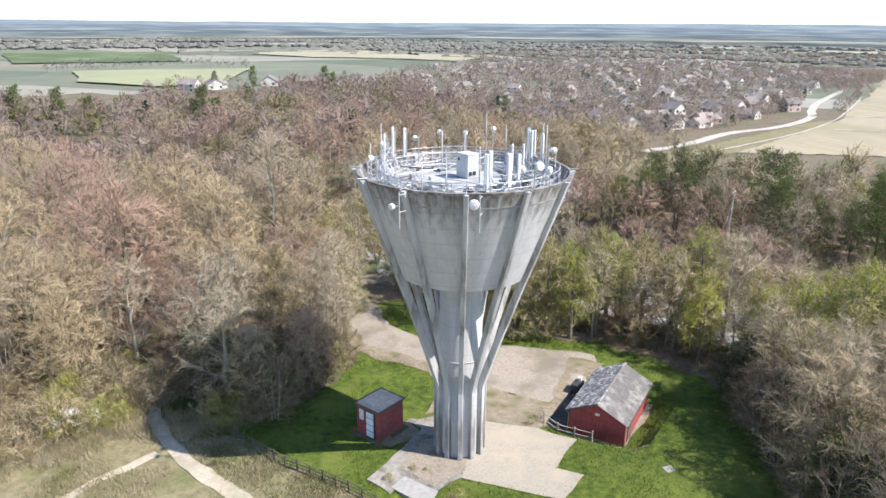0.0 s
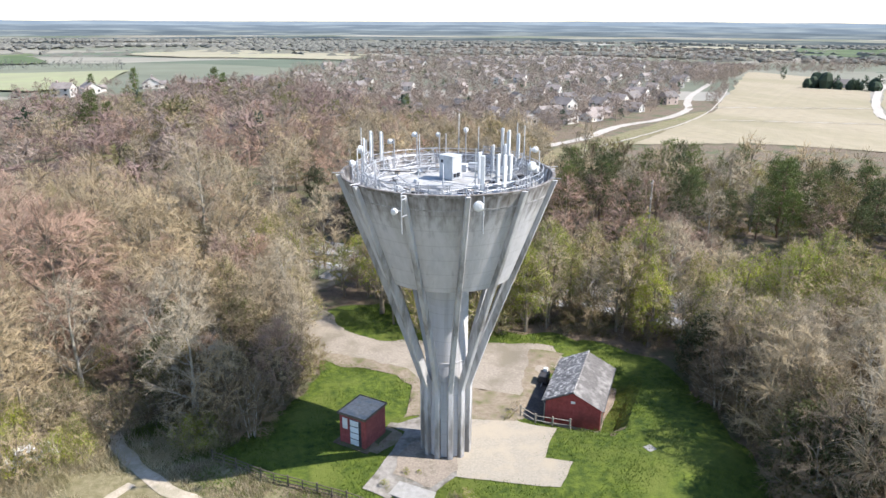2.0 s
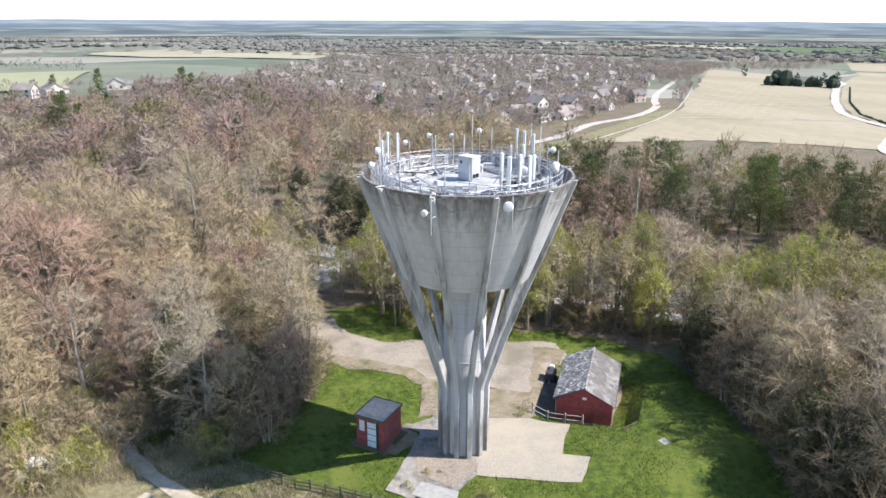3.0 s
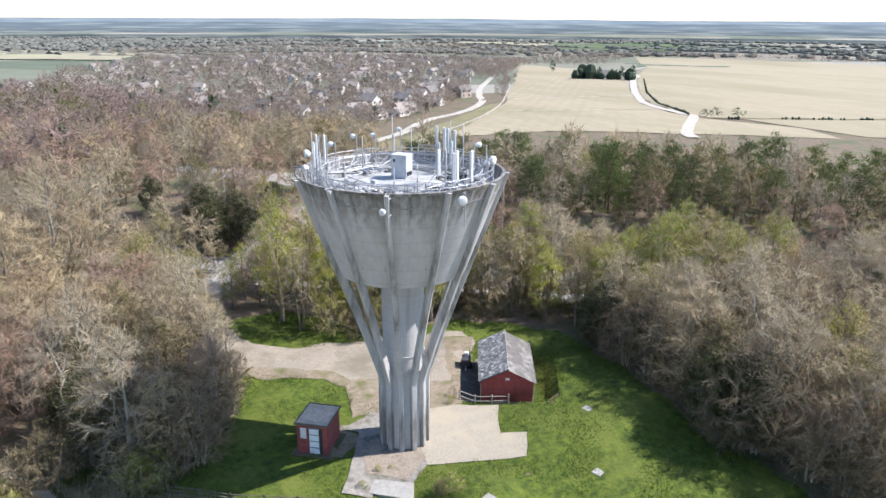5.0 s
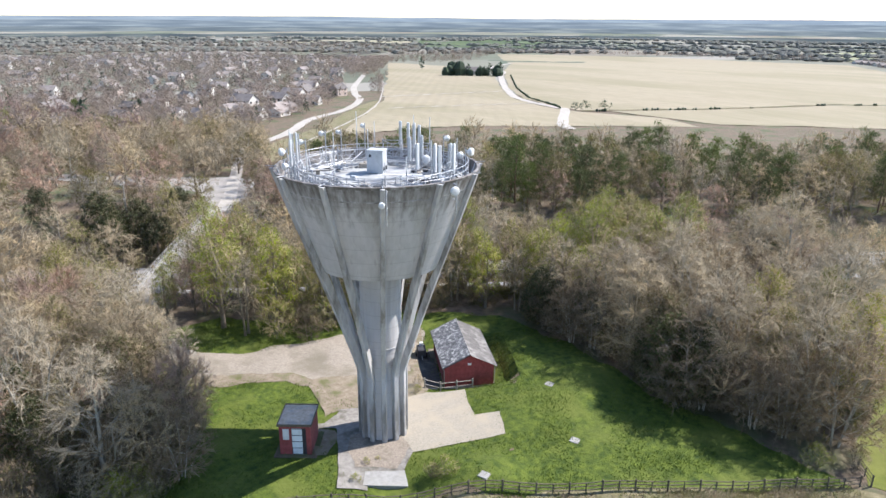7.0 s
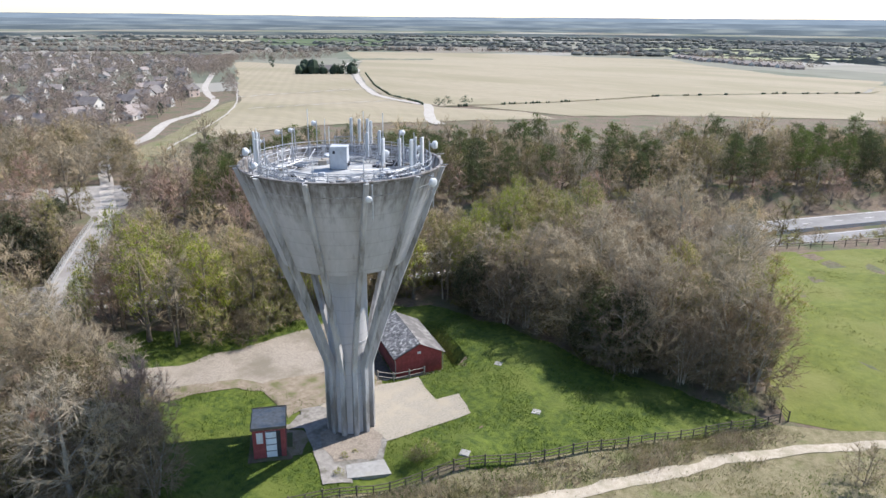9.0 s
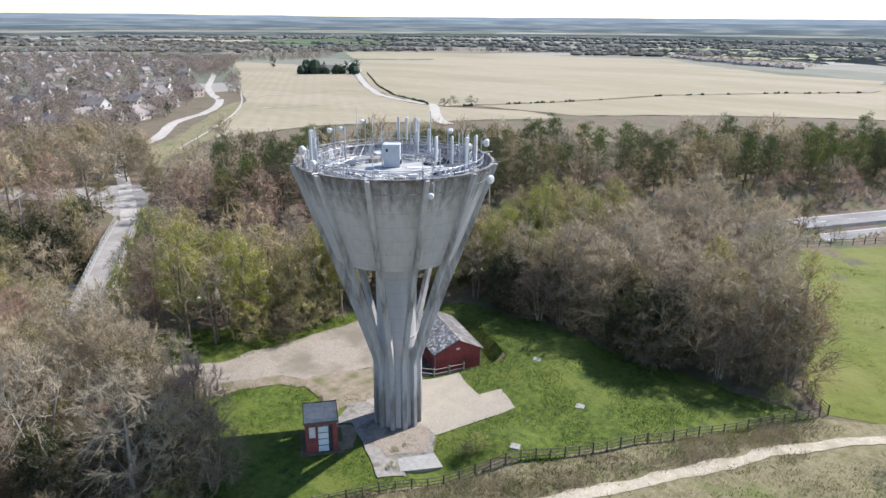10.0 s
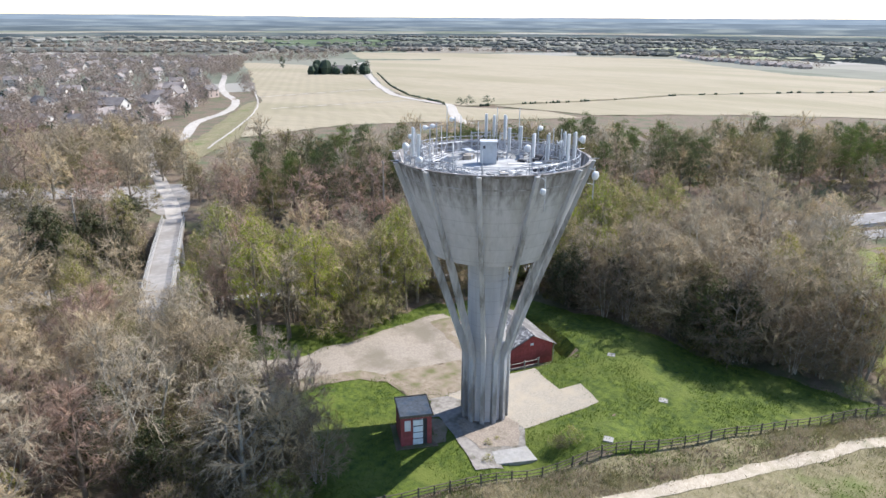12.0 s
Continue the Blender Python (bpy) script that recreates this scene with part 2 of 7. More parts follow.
M_ROOFTILE = surf("lichened_roof_tile", (0.10, 0.10, 0.105), (0.21, 0.21, 0.21), 4, 0.9, 0.3, 9, (0.50, 0.49, 0.47), 2.6, 0.42, vary=0.3, world_space=True)
M_SHEET = surf("worn_grey_roof_sheet", (0.10, 0.094, 0.09), (0.165, 0.155, 0.147), 2, 0.8, 0.2, 9, (0.27, 0.26, 0.245), 0.7, 0.42)
M_TARMAC = surf("dark_tarmac", (0.055, 0.052, 0.048), (0.11, 0.10, 0.09), 3, 0.85, 0.3, 10, (0.16, 0.145, 0.12), 0.8, 0.35, world_space=True)
M_WOOD = surf("grey_weathered_wood", (0.24, 0.215, 0.18), (0.36, 0.33, 0.28), 5, 0.95, 0.3, 12)
M_FENCE = surf("dark_fence_wood", (0.075, 0.062, 0.048), (0.15, 0.13, 0.10), 5, 0.95, 0.3, 12, vary=0.2)
M_WHITEPAINT = surf("white_door_paint", (0.66, 0.70, 0.73), (0.74, 0.77, 0.80), 3, 0.5, c3=(0.62, 0.64, 0.65), scale3=1.2, cover3=0.4)
M_RENDER = surf("house_render", (0.506, 0.473, 0.427), (0.652, 0.619, 0.562), 0.3, 0.9, vary=0.18)
M_HBRICK = surf("house_brick", (0.33, 0.265, 0.23), (0.44, 0.365, 0.32), 0.3, 0.9, vary=0.2)
M_TILE = surf("house_roof_tiles", (0.155, 0.135, 0.125), (0.25, 0.225, 0.21), 0.5, 0.9, vary=0.35)
M_GLASS = surf("window_glass", (0.03, 0.035, 0.04), (0.06, 0.07, 0.08), 0.3, 0.1, spec=0.6)
M_CARPAINT = surf("white_car_paint", (0.76, 0.76, 0.76), (0.8, 0.8, 0.8), 3, 0.25, spec=0.5)
M_TYRE = surf("tyre_rubber", (0.02, 0.02, 0.02), (0.04, 0.04, 0.04), 6, 0.9)
M_LINE = surf("road_paint", (0.62, 0.62, 0.60), (0.72, 0.72, 0.70), 3, 0.8, world_space=True)


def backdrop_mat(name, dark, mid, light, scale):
    """Far hills as a plain backdrop that glows, haze in its colours: streaks of woods, crops and pale fields."""
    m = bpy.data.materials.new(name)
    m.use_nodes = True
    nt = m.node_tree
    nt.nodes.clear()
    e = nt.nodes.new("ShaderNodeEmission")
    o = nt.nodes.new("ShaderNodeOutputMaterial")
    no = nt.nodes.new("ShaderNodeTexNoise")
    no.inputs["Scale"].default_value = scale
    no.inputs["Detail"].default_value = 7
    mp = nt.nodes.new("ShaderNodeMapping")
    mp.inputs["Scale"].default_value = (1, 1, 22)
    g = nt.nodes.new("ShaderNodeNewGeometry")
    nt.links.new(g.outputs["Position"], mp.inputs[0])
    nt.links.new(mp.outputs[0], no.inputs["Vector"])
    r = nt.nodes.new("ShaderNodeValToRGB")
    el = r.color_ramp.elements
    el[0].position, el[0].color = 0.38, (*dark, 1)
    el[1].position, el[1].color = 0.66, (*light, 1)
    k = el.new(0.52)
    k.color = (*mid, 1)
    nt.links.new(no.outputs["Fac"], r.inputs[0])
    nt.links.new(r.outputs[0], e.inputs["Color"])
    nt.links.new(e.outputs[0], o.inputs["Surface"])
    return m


# distance haze is painted in: each farther ring glows paler and bluer
M_HAZY_HILLS = [backdrop_mat("near_hills", (0.072, 0.092, 0.105), (0.115, 0.14, 0.15), (0.20, 0.225, 0.21), 0.006),
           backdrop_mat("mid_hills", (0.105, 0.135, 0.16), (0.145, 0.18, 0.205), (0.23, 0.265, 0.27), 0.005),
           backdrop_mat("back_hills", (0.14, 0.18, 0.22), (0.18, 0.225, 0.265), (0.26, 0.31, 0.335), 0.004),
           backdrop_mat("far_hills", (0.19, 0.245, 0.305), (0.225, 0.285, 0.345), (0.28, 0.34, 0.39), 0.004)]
# leaf colour greyed and lightened to carry the haze of distance
M_HAZED_TREE = surf("hazed_far_leaves", (0.176, 0.182, 0.159), (0.260, 0.254, 0.225), 0.01, 0.95, island=0.25, world_space=True, trans=0.4)
M_CONIFER_FAR = surf("far_conifers", (0.045, 0.068, 0.045), (0.090, 0.120, 0.075), 0.02, 0.9, island=0.25, world_space=True, trans=0.4)


def far_fields():
    """Fields a few hundred metres across, each of its own crop, with a fine grain."""
    m = bpy.data.materials.new("far_farmland")
    m.use_nodes = True
    nt = m.node_tree
    b = nt.nodes["Principled BSDF"]
    b.inputs["Roughness"].default_value = 0.95
    b.inputs["Specular IOR Level"].default_value = 0.2
    pos = nt.nodes.new("ShaderNodeNewGeometry").outputs["Position"]
    mp = nt.nodes.new("ShaderNodeMapping")
    mp.inputs["Rotation"].default_value = (0, 0, 0.55)
    mp.inputs["Scale"].default_value = (1.0, 1.6, 0.0)
    nt.links.new(pos, mp.inputs[0])
    vo = nt.nodes.new("ShaderNodeTexVoronoi")
    vo.distance = "CHEBYCHEV"
    vo.inputs["Scale"].default_value = 0.0032
    vo.inputs["Randomness"].default_value = 0.8
    nt.links.new(mp.outputs[0], vo.inputs["Vector"])
    sep = nt.nodes.new("ShaderNodeSeparateColor")
    nt.links.new(vo.outputs["Color"], sep.inputs[0])
    cr = nt.nodes.new("ShaderNodeValToRGB")
    cr.color_ramp.interpolation = "CONSTANT"
    cols = [(0.0, (0.135, 0.145, 0.105)), (0.2, (0.185, 0.182, 0.140)), (0.36, (0.105, 0.125, 0.088)), (0.5, (0.235, 0.222, 0.180)), (0.62, (0.15, 0.16, 0.115)), (0.75, (0.20, 0.178, 0.14)), (0.86, (0.27, 0.257, 0.22))]
    el = cr.color_ramp.elements
    el[0].position, el[0].color = cols[0][0], (*cols[0][1], 1)
    el[1].position, el[1].color = cols[1][0], (*cols[1][1], 1)
    for p, c in cols[2:]:
        e = el.new(p)
        e.color = (*c, 1)
    nt.links.new(sep.outputs[0], cr.inputs[0])
    no = nt.nodes.new("ShaderNodeTexNoise")
    no.inputs["Scale"].default_value = 0.02
    no.inputs["Detail"].default_value = 8
    nt.links.new(pos, no.inputs["Vector"])
    mr = nt.nodes.new("ShaderNodeMapRange")
    mr.inputs["To Min"].default_value, mr.inputs["To Max"].default_value = 0.7, 1.3
    nt.links.new(no.outputs["Fac"], mr.inputs["Value"])
    hs = nt.nodes.new("ShaderNodeHueSaturation")
    nt.links.new(mr.outputs[0], hs.inputs["Value"])
    nt.links.new(cr.outputs[0], hs.inputs["Color"])
    nt.links.new(hs.outputs[0], b.inputs["Base Color"])
    return m


M_FARLAND = far_fields()
M_EARTH = surf("worn_earth", (0.17, 0.135, 0.095), (0.28, 0.235, 0.175), 2.0, 0.95, 0.7, 6, (0.12, 0.12, 0.05), 0.5, 0.45, world_space=True)

# ---- lie of the land ----
NX, NY = 0.546, 0.838          # across the main road; the road itself runs along (TX, TY)
TX, TY = 0.838, -0.546
ROAD_N, ROAD_Z = 103.0, -7.0


def sm(v):
    v = np.clip(v, 0.0, 1.0)
    return v * v * (3 - 2 * v)


def hump(x, y, cx, cy, s, a):
    return a * np.exp(-((x - cx) ** 2 + (y - cy) ** 2) / (2 * s * s))


def land(x, y):
    """Height of the ground at x, y."""
    x, y = np.asarray(x, float), np.asarray(y, float)
    d = np.hypot(x - 2, y - 54)
    far = np.interp(d, [0, 60, 110, 270, 400, 600, 1000, 1800, 3000, 4800], [0, 0, -1.5, -8, -12, -15, -24, -26, -27, -28])
    k = 0.45 + 0.55 * sm((x / (d + 1) + 0.25) / 0.5)
    z = np.where(far < 0, far * np.where(d < 1500, k, k + (1 - k) * sm((d - 1500) / 1500)), far)
    z = z + 1.3 * np.sin(x / 140.0 + 1.0) * np.cos(y / 170.0) * sm((d - 80) / 150)
    z = z + hump(x, y, 3.6, 42.2, 2.6, 1.15) + hump(x, y, 14, 41.0, 6, 0.85) + hump(x, y, 23, 51, 6, 1.25)
    z = z + hump(x, y, 12, 64, 6, -0.7) + hump(x, y, -2.2, 46.3, 1.9, -0.75)
    # level stand of the brick building, dug into the bank
    u, v = (x - 12.2) * 0.87 - (y - 57.9) * 0.49, (x - 12.2) * 0.49 + (y - 57.9) * 0.87
    out = np.hypot(np.maximum(np.abs(u - 2.65) - 3.4, 0), np.maximum(np.abs(v - 4.4) - 4.9, 0))
    stand = 1 - sm(out / 2.2)
    z = z * (1 - stand) - 1.0 * stand
    z = z + 0.12 * np.sin(x * 0.7) * np.sin(y * 0.6) * sm((np.hypot(x - 3, y - 53) - 12) / 6)
    n = x * NX + y * NY
    t = x * TX + y * TY
    cut = 1 - sm((np.abs(n - ROAD_N) - 11.5) / 10.0)
    cut = cut * sm((t + 420) / 120) * (1 - sm((t - 420) / 200))
    return z * (1 - cut) + ROAD_Z * cut



# ---- mesh building ----
class Mesh:
    """Collects the faces of one part."""

    def __init__(self):
        self.v, self.f = [], []

    def add(self, verts, faces):
        k = len(self.v)
        self.v.extend(tuple(p) for p in verts)
        self.f.extend(tuple(i + k for i in f) for f in faces)

    def box(self, lo, hi, m=None):
        c = [Vector((x, y, z)) for x in (lo[0], hi[0]) for y in (lo[1], hi[1]) for z in (lo[2], hi[2])]
        if m is not None:
            c = [m @ p for p in c]
        self.add(c, [(0, 1, 3, 2), (4, 6, 7, 5), (0, 4, 5, 1), (2, 3, 7, 6), (0, 2, 6, 4), (1, 5, 7, 3)])

    def bevel_box(self, lo, hi, b, m=None):
        """A box whose upright and top edges are chamfered by b."""
        x0, y0, z0 = lo
        x1, y1, z1 = hi
        ring = lambda i, z: [(x0 + b + i, y0 + i, z), (x1 - b - i, y0 + i, z), (x1 - i, y0 + b + i, z), (x1 - i, y1 - b - i, z),
                             (x1 - b - i, y1 - i, z), (x0 + b + i, y1 - i, z), (x0 + i, y1 - b - i, z), (x0 + i, y0 + b + i, z)]
        pts = ring(0, z0) + ring(0, z1 - b) + ring(b * 0.7, z1)
        pts = [m @ Vector(p) for p in pts] if m is not None else pts
        f = [tuple(reversed(range(8))), tuple(range(16, 24))]
        for r in (0, 8):
            f += [(r + i, r + (i + 1) % 8, r + 8 + (i + 1) % 8, r + 8 + i) for i in range(8)]
        self.add(pts, f)

    def tube(self, path, radii, sides=6, cap=True):
        """A tapered tube along a path of points."""
        path = [Vector(p) for p in path]
        if not hasattr(radii, "__len__"):
            radii = [radii] * len(path)
        k = len(self.v)
        ref = Vector((0.31, 0.17, 0.93)) if abs((path[-1] - path[0]).normalized().z) < 0.9 else Vector((1, 0.2, 0))
        for i, p in enumerate(path):
            d = (path[min(i + 1, len(path) - 1)] - path[max(i - 1, 0)]).normalized()
            a = d.cross(ref).normalized()
            b = d.cross(a)
            for j in range(sides):
                w = 2 * math.pi * j / sides
                self.v.append(tuple(p + (a * math.cos(w) + b * math.sin(w)) * radii[i]))
        for i in range(len(path) - 1):
            for j in range(sides):
                q, r = k + i * sides, (j + 1) % sides
                self.f.append((q + j, q + r, q + sides + r, q + sides + j))
        if cap:
            self.f.append(tuple(k + j for j in reversed(range(sides))))
            e = k + (len(path) - 1) * sides
            self.f.append(tuple(e + j for j in range(sides)))

    def turn(self, profile, sides=48, m=None, close=False):
        """A body of revolution about z from (radius, height) pairs."""
        k = len(self.v)
        n = len(profile)
        for r, z in profile:
            for j in range(sides):
                w = 2 * math.pi * j / sides
                p = Vector((r * math.cos(w), r * math.sin(w), z))
                self.v.append(tuple(m @ p if m is not None else p))
        for i in range(n if close else n - 1):
            for j in range(sides):
                a, b = k + i * sides, k + ((i + 1) % n) * sides
                r = (j + 1) % sides
                self.f.append((a + j, a + r, b + r, b + j))

    def sliver(self, p, d, length, width, rnd, out=None):
        s = Vector((rnd.uniform(-1, 1), rnd.uniform(-1, 1), rnd.uniform(-1, 1)))
        if out is not None:
            s = s * 0.45 + out
        s = s.cross(d)
        if s.length < 1e-4:
            s = Vector((1, 0, 0))
        s = s.normalized() * (width / 2)
        k = len(self.v)
        e = p + d * length
        self.v.extend(((p.x - s.x, p.y - s.y, p.z - s.z), (p.x + s.x, p.y + s.y, p.z + s.z), (e.x, e.y, e.z)))
        self.f.append((k, k + 1, k + 2))


def mesh_data(name, mesh, material, smooth=False):
    me = bpy.data.meshes.new(name)
    me.from_pydata(mesh.v, [], mesh.f)
    me.materials.append(material)
    if smooth:
        me.polygons.foreach_set("use_smooth", [True] * len(me.polygons))
    me.update()
    return me


def part(name, mesh, material, parent=None, label="", m=None, smooth=False, level=1):
    """One mesh object: a part under its parent, or a thing of its own."""
    ob = new(name, mesh if isinstance(mesh, bpy.types.Mesh) else mesh_data(name, mesh, material, smooth))
    if parent is not None:
        ob.parent = parent
    if m is not None:
        ob.matrix_basis = m
    if label:
        ob["label"] = label
    return ob


def thing(name, label, category, m=None, group="", kind=""):
    """An empty at the base of a thing, to which its parts belong."""
    ob = new(name)
    ob.empty_display_size = 0.2
    if m is not None:
        ob.matrix_basis = m
    return tagged(ob, label, category, group, kind)


def place(x, y, turn=0.0, lift=0.0, s=1.0):
    return Matrix.Translation((x, y, float(land(x, y)) + lift)) @ Matrix.Rotation(radians(turn), 4, "Z") @ Matrix.Scale(s, 4)


def grid_steps(lo, hi, step, end_lo, end_hi, grow=1.14):
    a = list(np.arange(lo, hi + 0.01, step))
    s = step
    while a[-1] < end_hi:
        s *= grow
        a.append(a[-1] + s)
    s = step
    b = []
    q = lo
    while q > end_lo:
        s *= grow
        q -= s
        b.append(q)
    return list(reversed(b)) + a


GRID_N = grid_steps(8, 92, 1.2, -1500, 4700, 1.09)
GRID_T = grid_steps(-72, 16, 1.3, -4700, 4700, 1.09)


def xy_of(t, n):
    return t * TX + n * NX, t * TY + n * NY


def build_ground():
    t, n = np.meshgrid(GRID_T, GRID_N)
    x, y = xy_of(t, n)
    z = land(x, y)
    me = bpy.data.meshes.new("ground")
    w, h = len(GRID_T), len(GRID_N)
    faces = [(j * w + i, j * w + i + 1, (j + 1) * w + i + 1, (j + 1) * w + i) for j in range(h - 1) for i in range(w - 1)]
    me.from_pydata(np.stack([x.ravel(), y.ravel(), z.ravel()], 1).tolist(), [], faces)
    me.materials.append(M_LITTER)
    me.materials.append(M_FARLAND)
    d = np.hypot(x - 2, y - 54)[:-1, :-1].ravel()
    me.polygons.foreach_set("material_index", [int(q > 420) for q in d])
    me.polygons.foreach_set("use_smooth", [True] * len(faces))
    ob = new("ground", me)
    return tagged(ob, "brown leaf-littered ground with patches of grass", "ground", kind="structure")


def wobble(poly, step, amount, seed):
    """Cuts a closed outline into short pieces and lets them wander, as worn edges do."""
    out = []
    for (ax, ay), (bx, by) in zip(poly, poly[1:] + poly[:1]):
        k = max(1, int(math.hypot(bx - ax, by - ay) / step))
        for i in range(k):
            x, y = ax + (bx - ax) * i / k, ay + (by - ay) * i / k
            q = Vector((x / step * 0.37, y / step * 0.37, seed * 3.7 + 0.5))
            out.append((x + amount * noise.noise(q), y + amount * noise.noise(q + Vector((9, 4, 2)))))
    return out


def sheet(name, poly, material, lift, label, category, rough=0.0, step=1.0, seed=1, coarse=1, kind="structure", parent=None):
    """A patch of other ground, cut along the ground's grid so that it follows it."""
    if rough:
        poly = wobble(poly, step, rough, seed)
    bm = bmesh.new()
    bm.faces.new([bm.verts.new((x * TX + y * TY, x * NX + y * NY, 0)) for x, y in poly])
    bmesh.ops.triangulate(bm, faces=bm.faces[:])
    ts = [v.co.x for v in bm.verts]
    ns = [v.co.y for v in bm.verts]
    t0, t1, n0, n1 = min(ts), max(ts), min(ns), max(ns)
    for g in GRID_T[::coarse]:
        if t0 < g < t1:
            bmesh.ops.bisect_plane(bm, geom=bm.verts[:] + bm.edges[:] + bm.faces[:], plane_co=(g, 0, 0), plane_no=(1, 0, 0))
    for g in GRID_N[::coarse]:
        if n0 < g < n1:
            bmesh.ops.bisect_plane(bm, geom=bm.verts[:] + bm.edges[:] + bm.faces[:], plane_co=(0, g, 0), plane_no=(0, 1, 0))
    for v in bm.verts:
        x, y = xy_of(v.co.x, v.co.y)
        v.co = (x, y, float(land(x, y)) + lift)
    bmesh.ops.recalc_face_normals(bm, faces=bm.faces[:])
    me = bpy.data.meshes.new(name)
    bm.to_mesh(me)
    bm.free()
    if me.polygons and sum(p.normal.z for p in me.polygons) < 0:
        me.flip_normals()
    me.materials.append(material)
    ob = new(name, me)
    if parent is not None:
        ob.parent = parent
        return ob
    return tagged(ob, label, category, kind=kind)


def ribbon(line, width):
    """The outline of a way of that width along a line."""
    left, right = [], []
    for i, p in enumerate(line):
        a, b = line[max(i - 1, 0)], line[min(i + 1, len(line) - 1)]
        d = math.hypot(b[0] - a[0], b[1] - a[1])
        w = width[i] if hasattr(width, "__len__") else width
        nx, ny = -(b[1] - a[1]) / d * w / 2, (b[0] - a[0]) / d * w / 2
        left.append((p[0] + nx, p[1] + ny))
        right.append((p[0] - nx, p[1] - ny))
    return left + right[::-1]


def smooth_line(pts, k=4):
    """A rounded line through the points."""
    out = []
    for i in range(len(pts) - 1):
        p0, p1, p2, p3 = pts[max(i - 1, 0)], pts[i], pts[i + 1], pts[min(i + 2, len(pts) - 1)]
        for j in range(k):
            u = j / k
            out.append(tuple(0.5 * (2 * b + (c - a) * u + (2 * a - 5 * b + 4 * c - d) * u * u + (3 * b - a - 3 * c + d) * u ** 3)
                             for a, b, c, d in zip(p0, p1, p2, p3)))
    return out + [tuple(pts[-1])]


def inside(x, y, poly):
    hit = False
    for (ax, ay), (bx, by) in zip(poly, poly[1:] + poly[:1]):
        if (ay > y) != (by > y) and x < (bx - ax) * (y - ay) / (by - ay) + ax:
            hit = not hit
    return hit


def scatter(poly, gap, seed, tries=30, avoid=()):
    """Points in an outline, at least about gap apart."""
    rnd = random.Random(seed)
    xs, ys = [p[0] for p in poly], [p[1] for p in poly]
    area = (max(xs) - min(xs)) * (max(ys) - min(ys))
    cells, out = {}, []
    for _ in range(int(area / (gap * gap) * tries / 3)):
        x, y = rnd.uniform(min(xs), max(xs)), rnd.uniform(min(ys), max(ys))
        if not inside(x, y, poly) or any(inside(x, y, a) for a in avoid):
            continue
        c = (int(x // gap), int(y // gap))
        if all((x - px) ** 2 + (y - py) ** 2 > gap * gap for i in (-1, 0, 1) for j in (-1, 0, 1) for px, py in cells.get((c[0] + i, c[1] + j), ())):
            cells.setdefault(c, []).append((x, y))
            out.append((x, y))
    return out



# ---- ground, ways and fields ----
build_ground()
LAWN_FRONT = [(-18.6, 54.8), (-13.4, 50.9), (-9.8, 48.9), (-6.0, 46.6), (0.0, 42.3), (6.1, 37.9), (13.0, 33.3), (18.0, 29.9), (23.3, 26.4), (27.6, 23.3)]
LAWN = LAWN_FRONT + [(28, 33), (26.5, 42), (27.5, 52), (28.5, 61), (27, 68.5), (19, 75), (8, 78), (-1, 88), (-9, 87), (-8, 80), (-9.4, 71), (-11.6, 64.3), (-15.1, 60.0), (-17.8, 56)]
sheet("lawn", LAWN, M_LAWN, 0.03, "mown green lawn with yellower worn patches", "lawn", 1.2, 1.0, 2)
MEADOW = [(-18.7, 55.1), (-23.0, 60.0), (-34, 52), (-60, 44), (-90, 20), (-90, -60), (40, -60), (44, -10), (36, 12), (27.8, 20.5), (27.3, 24.1)] + LAWN_FRONT[-2:0:-1]
sheet("rough_grassland", MEADOW, M_MEADOW, 0.05, "rough dry grassland with green patches", "grassland", 0.8, 1.5, 3)
PASTURE = [(28.5, 22.5), (33.5, 25.5), (45, 28.5), (56, 30), (70, 38), (84, 39), (104, 22.5), (190, -30), (240, -140), (60, -100), (50, -30), (44, 0), (33, 14)]
sheet("pasture", PASTURE, M_FIELD, 0.035, "bright green pasture", "field", 0.8, 2, 4)
PATH = smooth_line([(-31, 64), (-28.0, 60), (-27.1, 58.2), (-25.2, 55.3), (-23.2, 52.7), (-19.7, 49.5), (-15.6, 46.5), (-9, 42.6), (-1.8, 37.7), (4.8, 33.4), (12.3, 28.7), (16.6, 26.1), (20.8, 23.2), (26.4, 18.6), (33, 12)])
sheet("footpath", ribbon(PATH, 1.35), M_PATH, 0.10, "trodden pale chalk footpath through rough grass", "path", 0.5, 0.8, 5)
sheet("side_path", ribbon(smooth_line([(-24.6, 52.4), (-27.2, 49.5), (-29.2, 46.9), (-33, 42), (-40, 36)]), 0.8), M_PATH, 0.085, "narrow trodden path through dry grass", "path", 0.35, 0.8, 6)
LOT = [(1.8, 58.6), (5.4, 57.8), (9.3, 57.2), (11.6, 57.6), (12.6, 60), (15.2, 65), (17.6, 69.5), (17.5, 72.5), (12, 74), (4.5, 74.8), (-2.7, 76.6), (-6.5, 80.5), (-8.8, 86), (-11, 92), (-12.5, 95.5),
       (-15.5, 93), (-13, 86), (-11.2, 77), (-9.4, 73.4), (-1.2, 68.3), (1.2, 64.5), (1.6, 61)]
sheet("gravel_yard", LOT, M_GRAVEL, 0.07, "worn grey gravel yard with bare earth edges", "yard", 0.7, 0.8, 7)
PALE = [(-0.3, 50.0), (1.6, 49.2), (5.0, 47.6), (9.7, 45.7), (11.9, 48.9), (9.8, 50.2), (11.2, 53), (12.4, 54.8), (9.2, 57.0), (5.4, 57.9), (1.9, 58.5), (-0.4, 55)]
sheet("pale_gravel_apron", PALE, M_SAND, 0.10, "fresh pale sandy gravel apron round the tower foot", "gravel", 0.12, 0.7, 8)
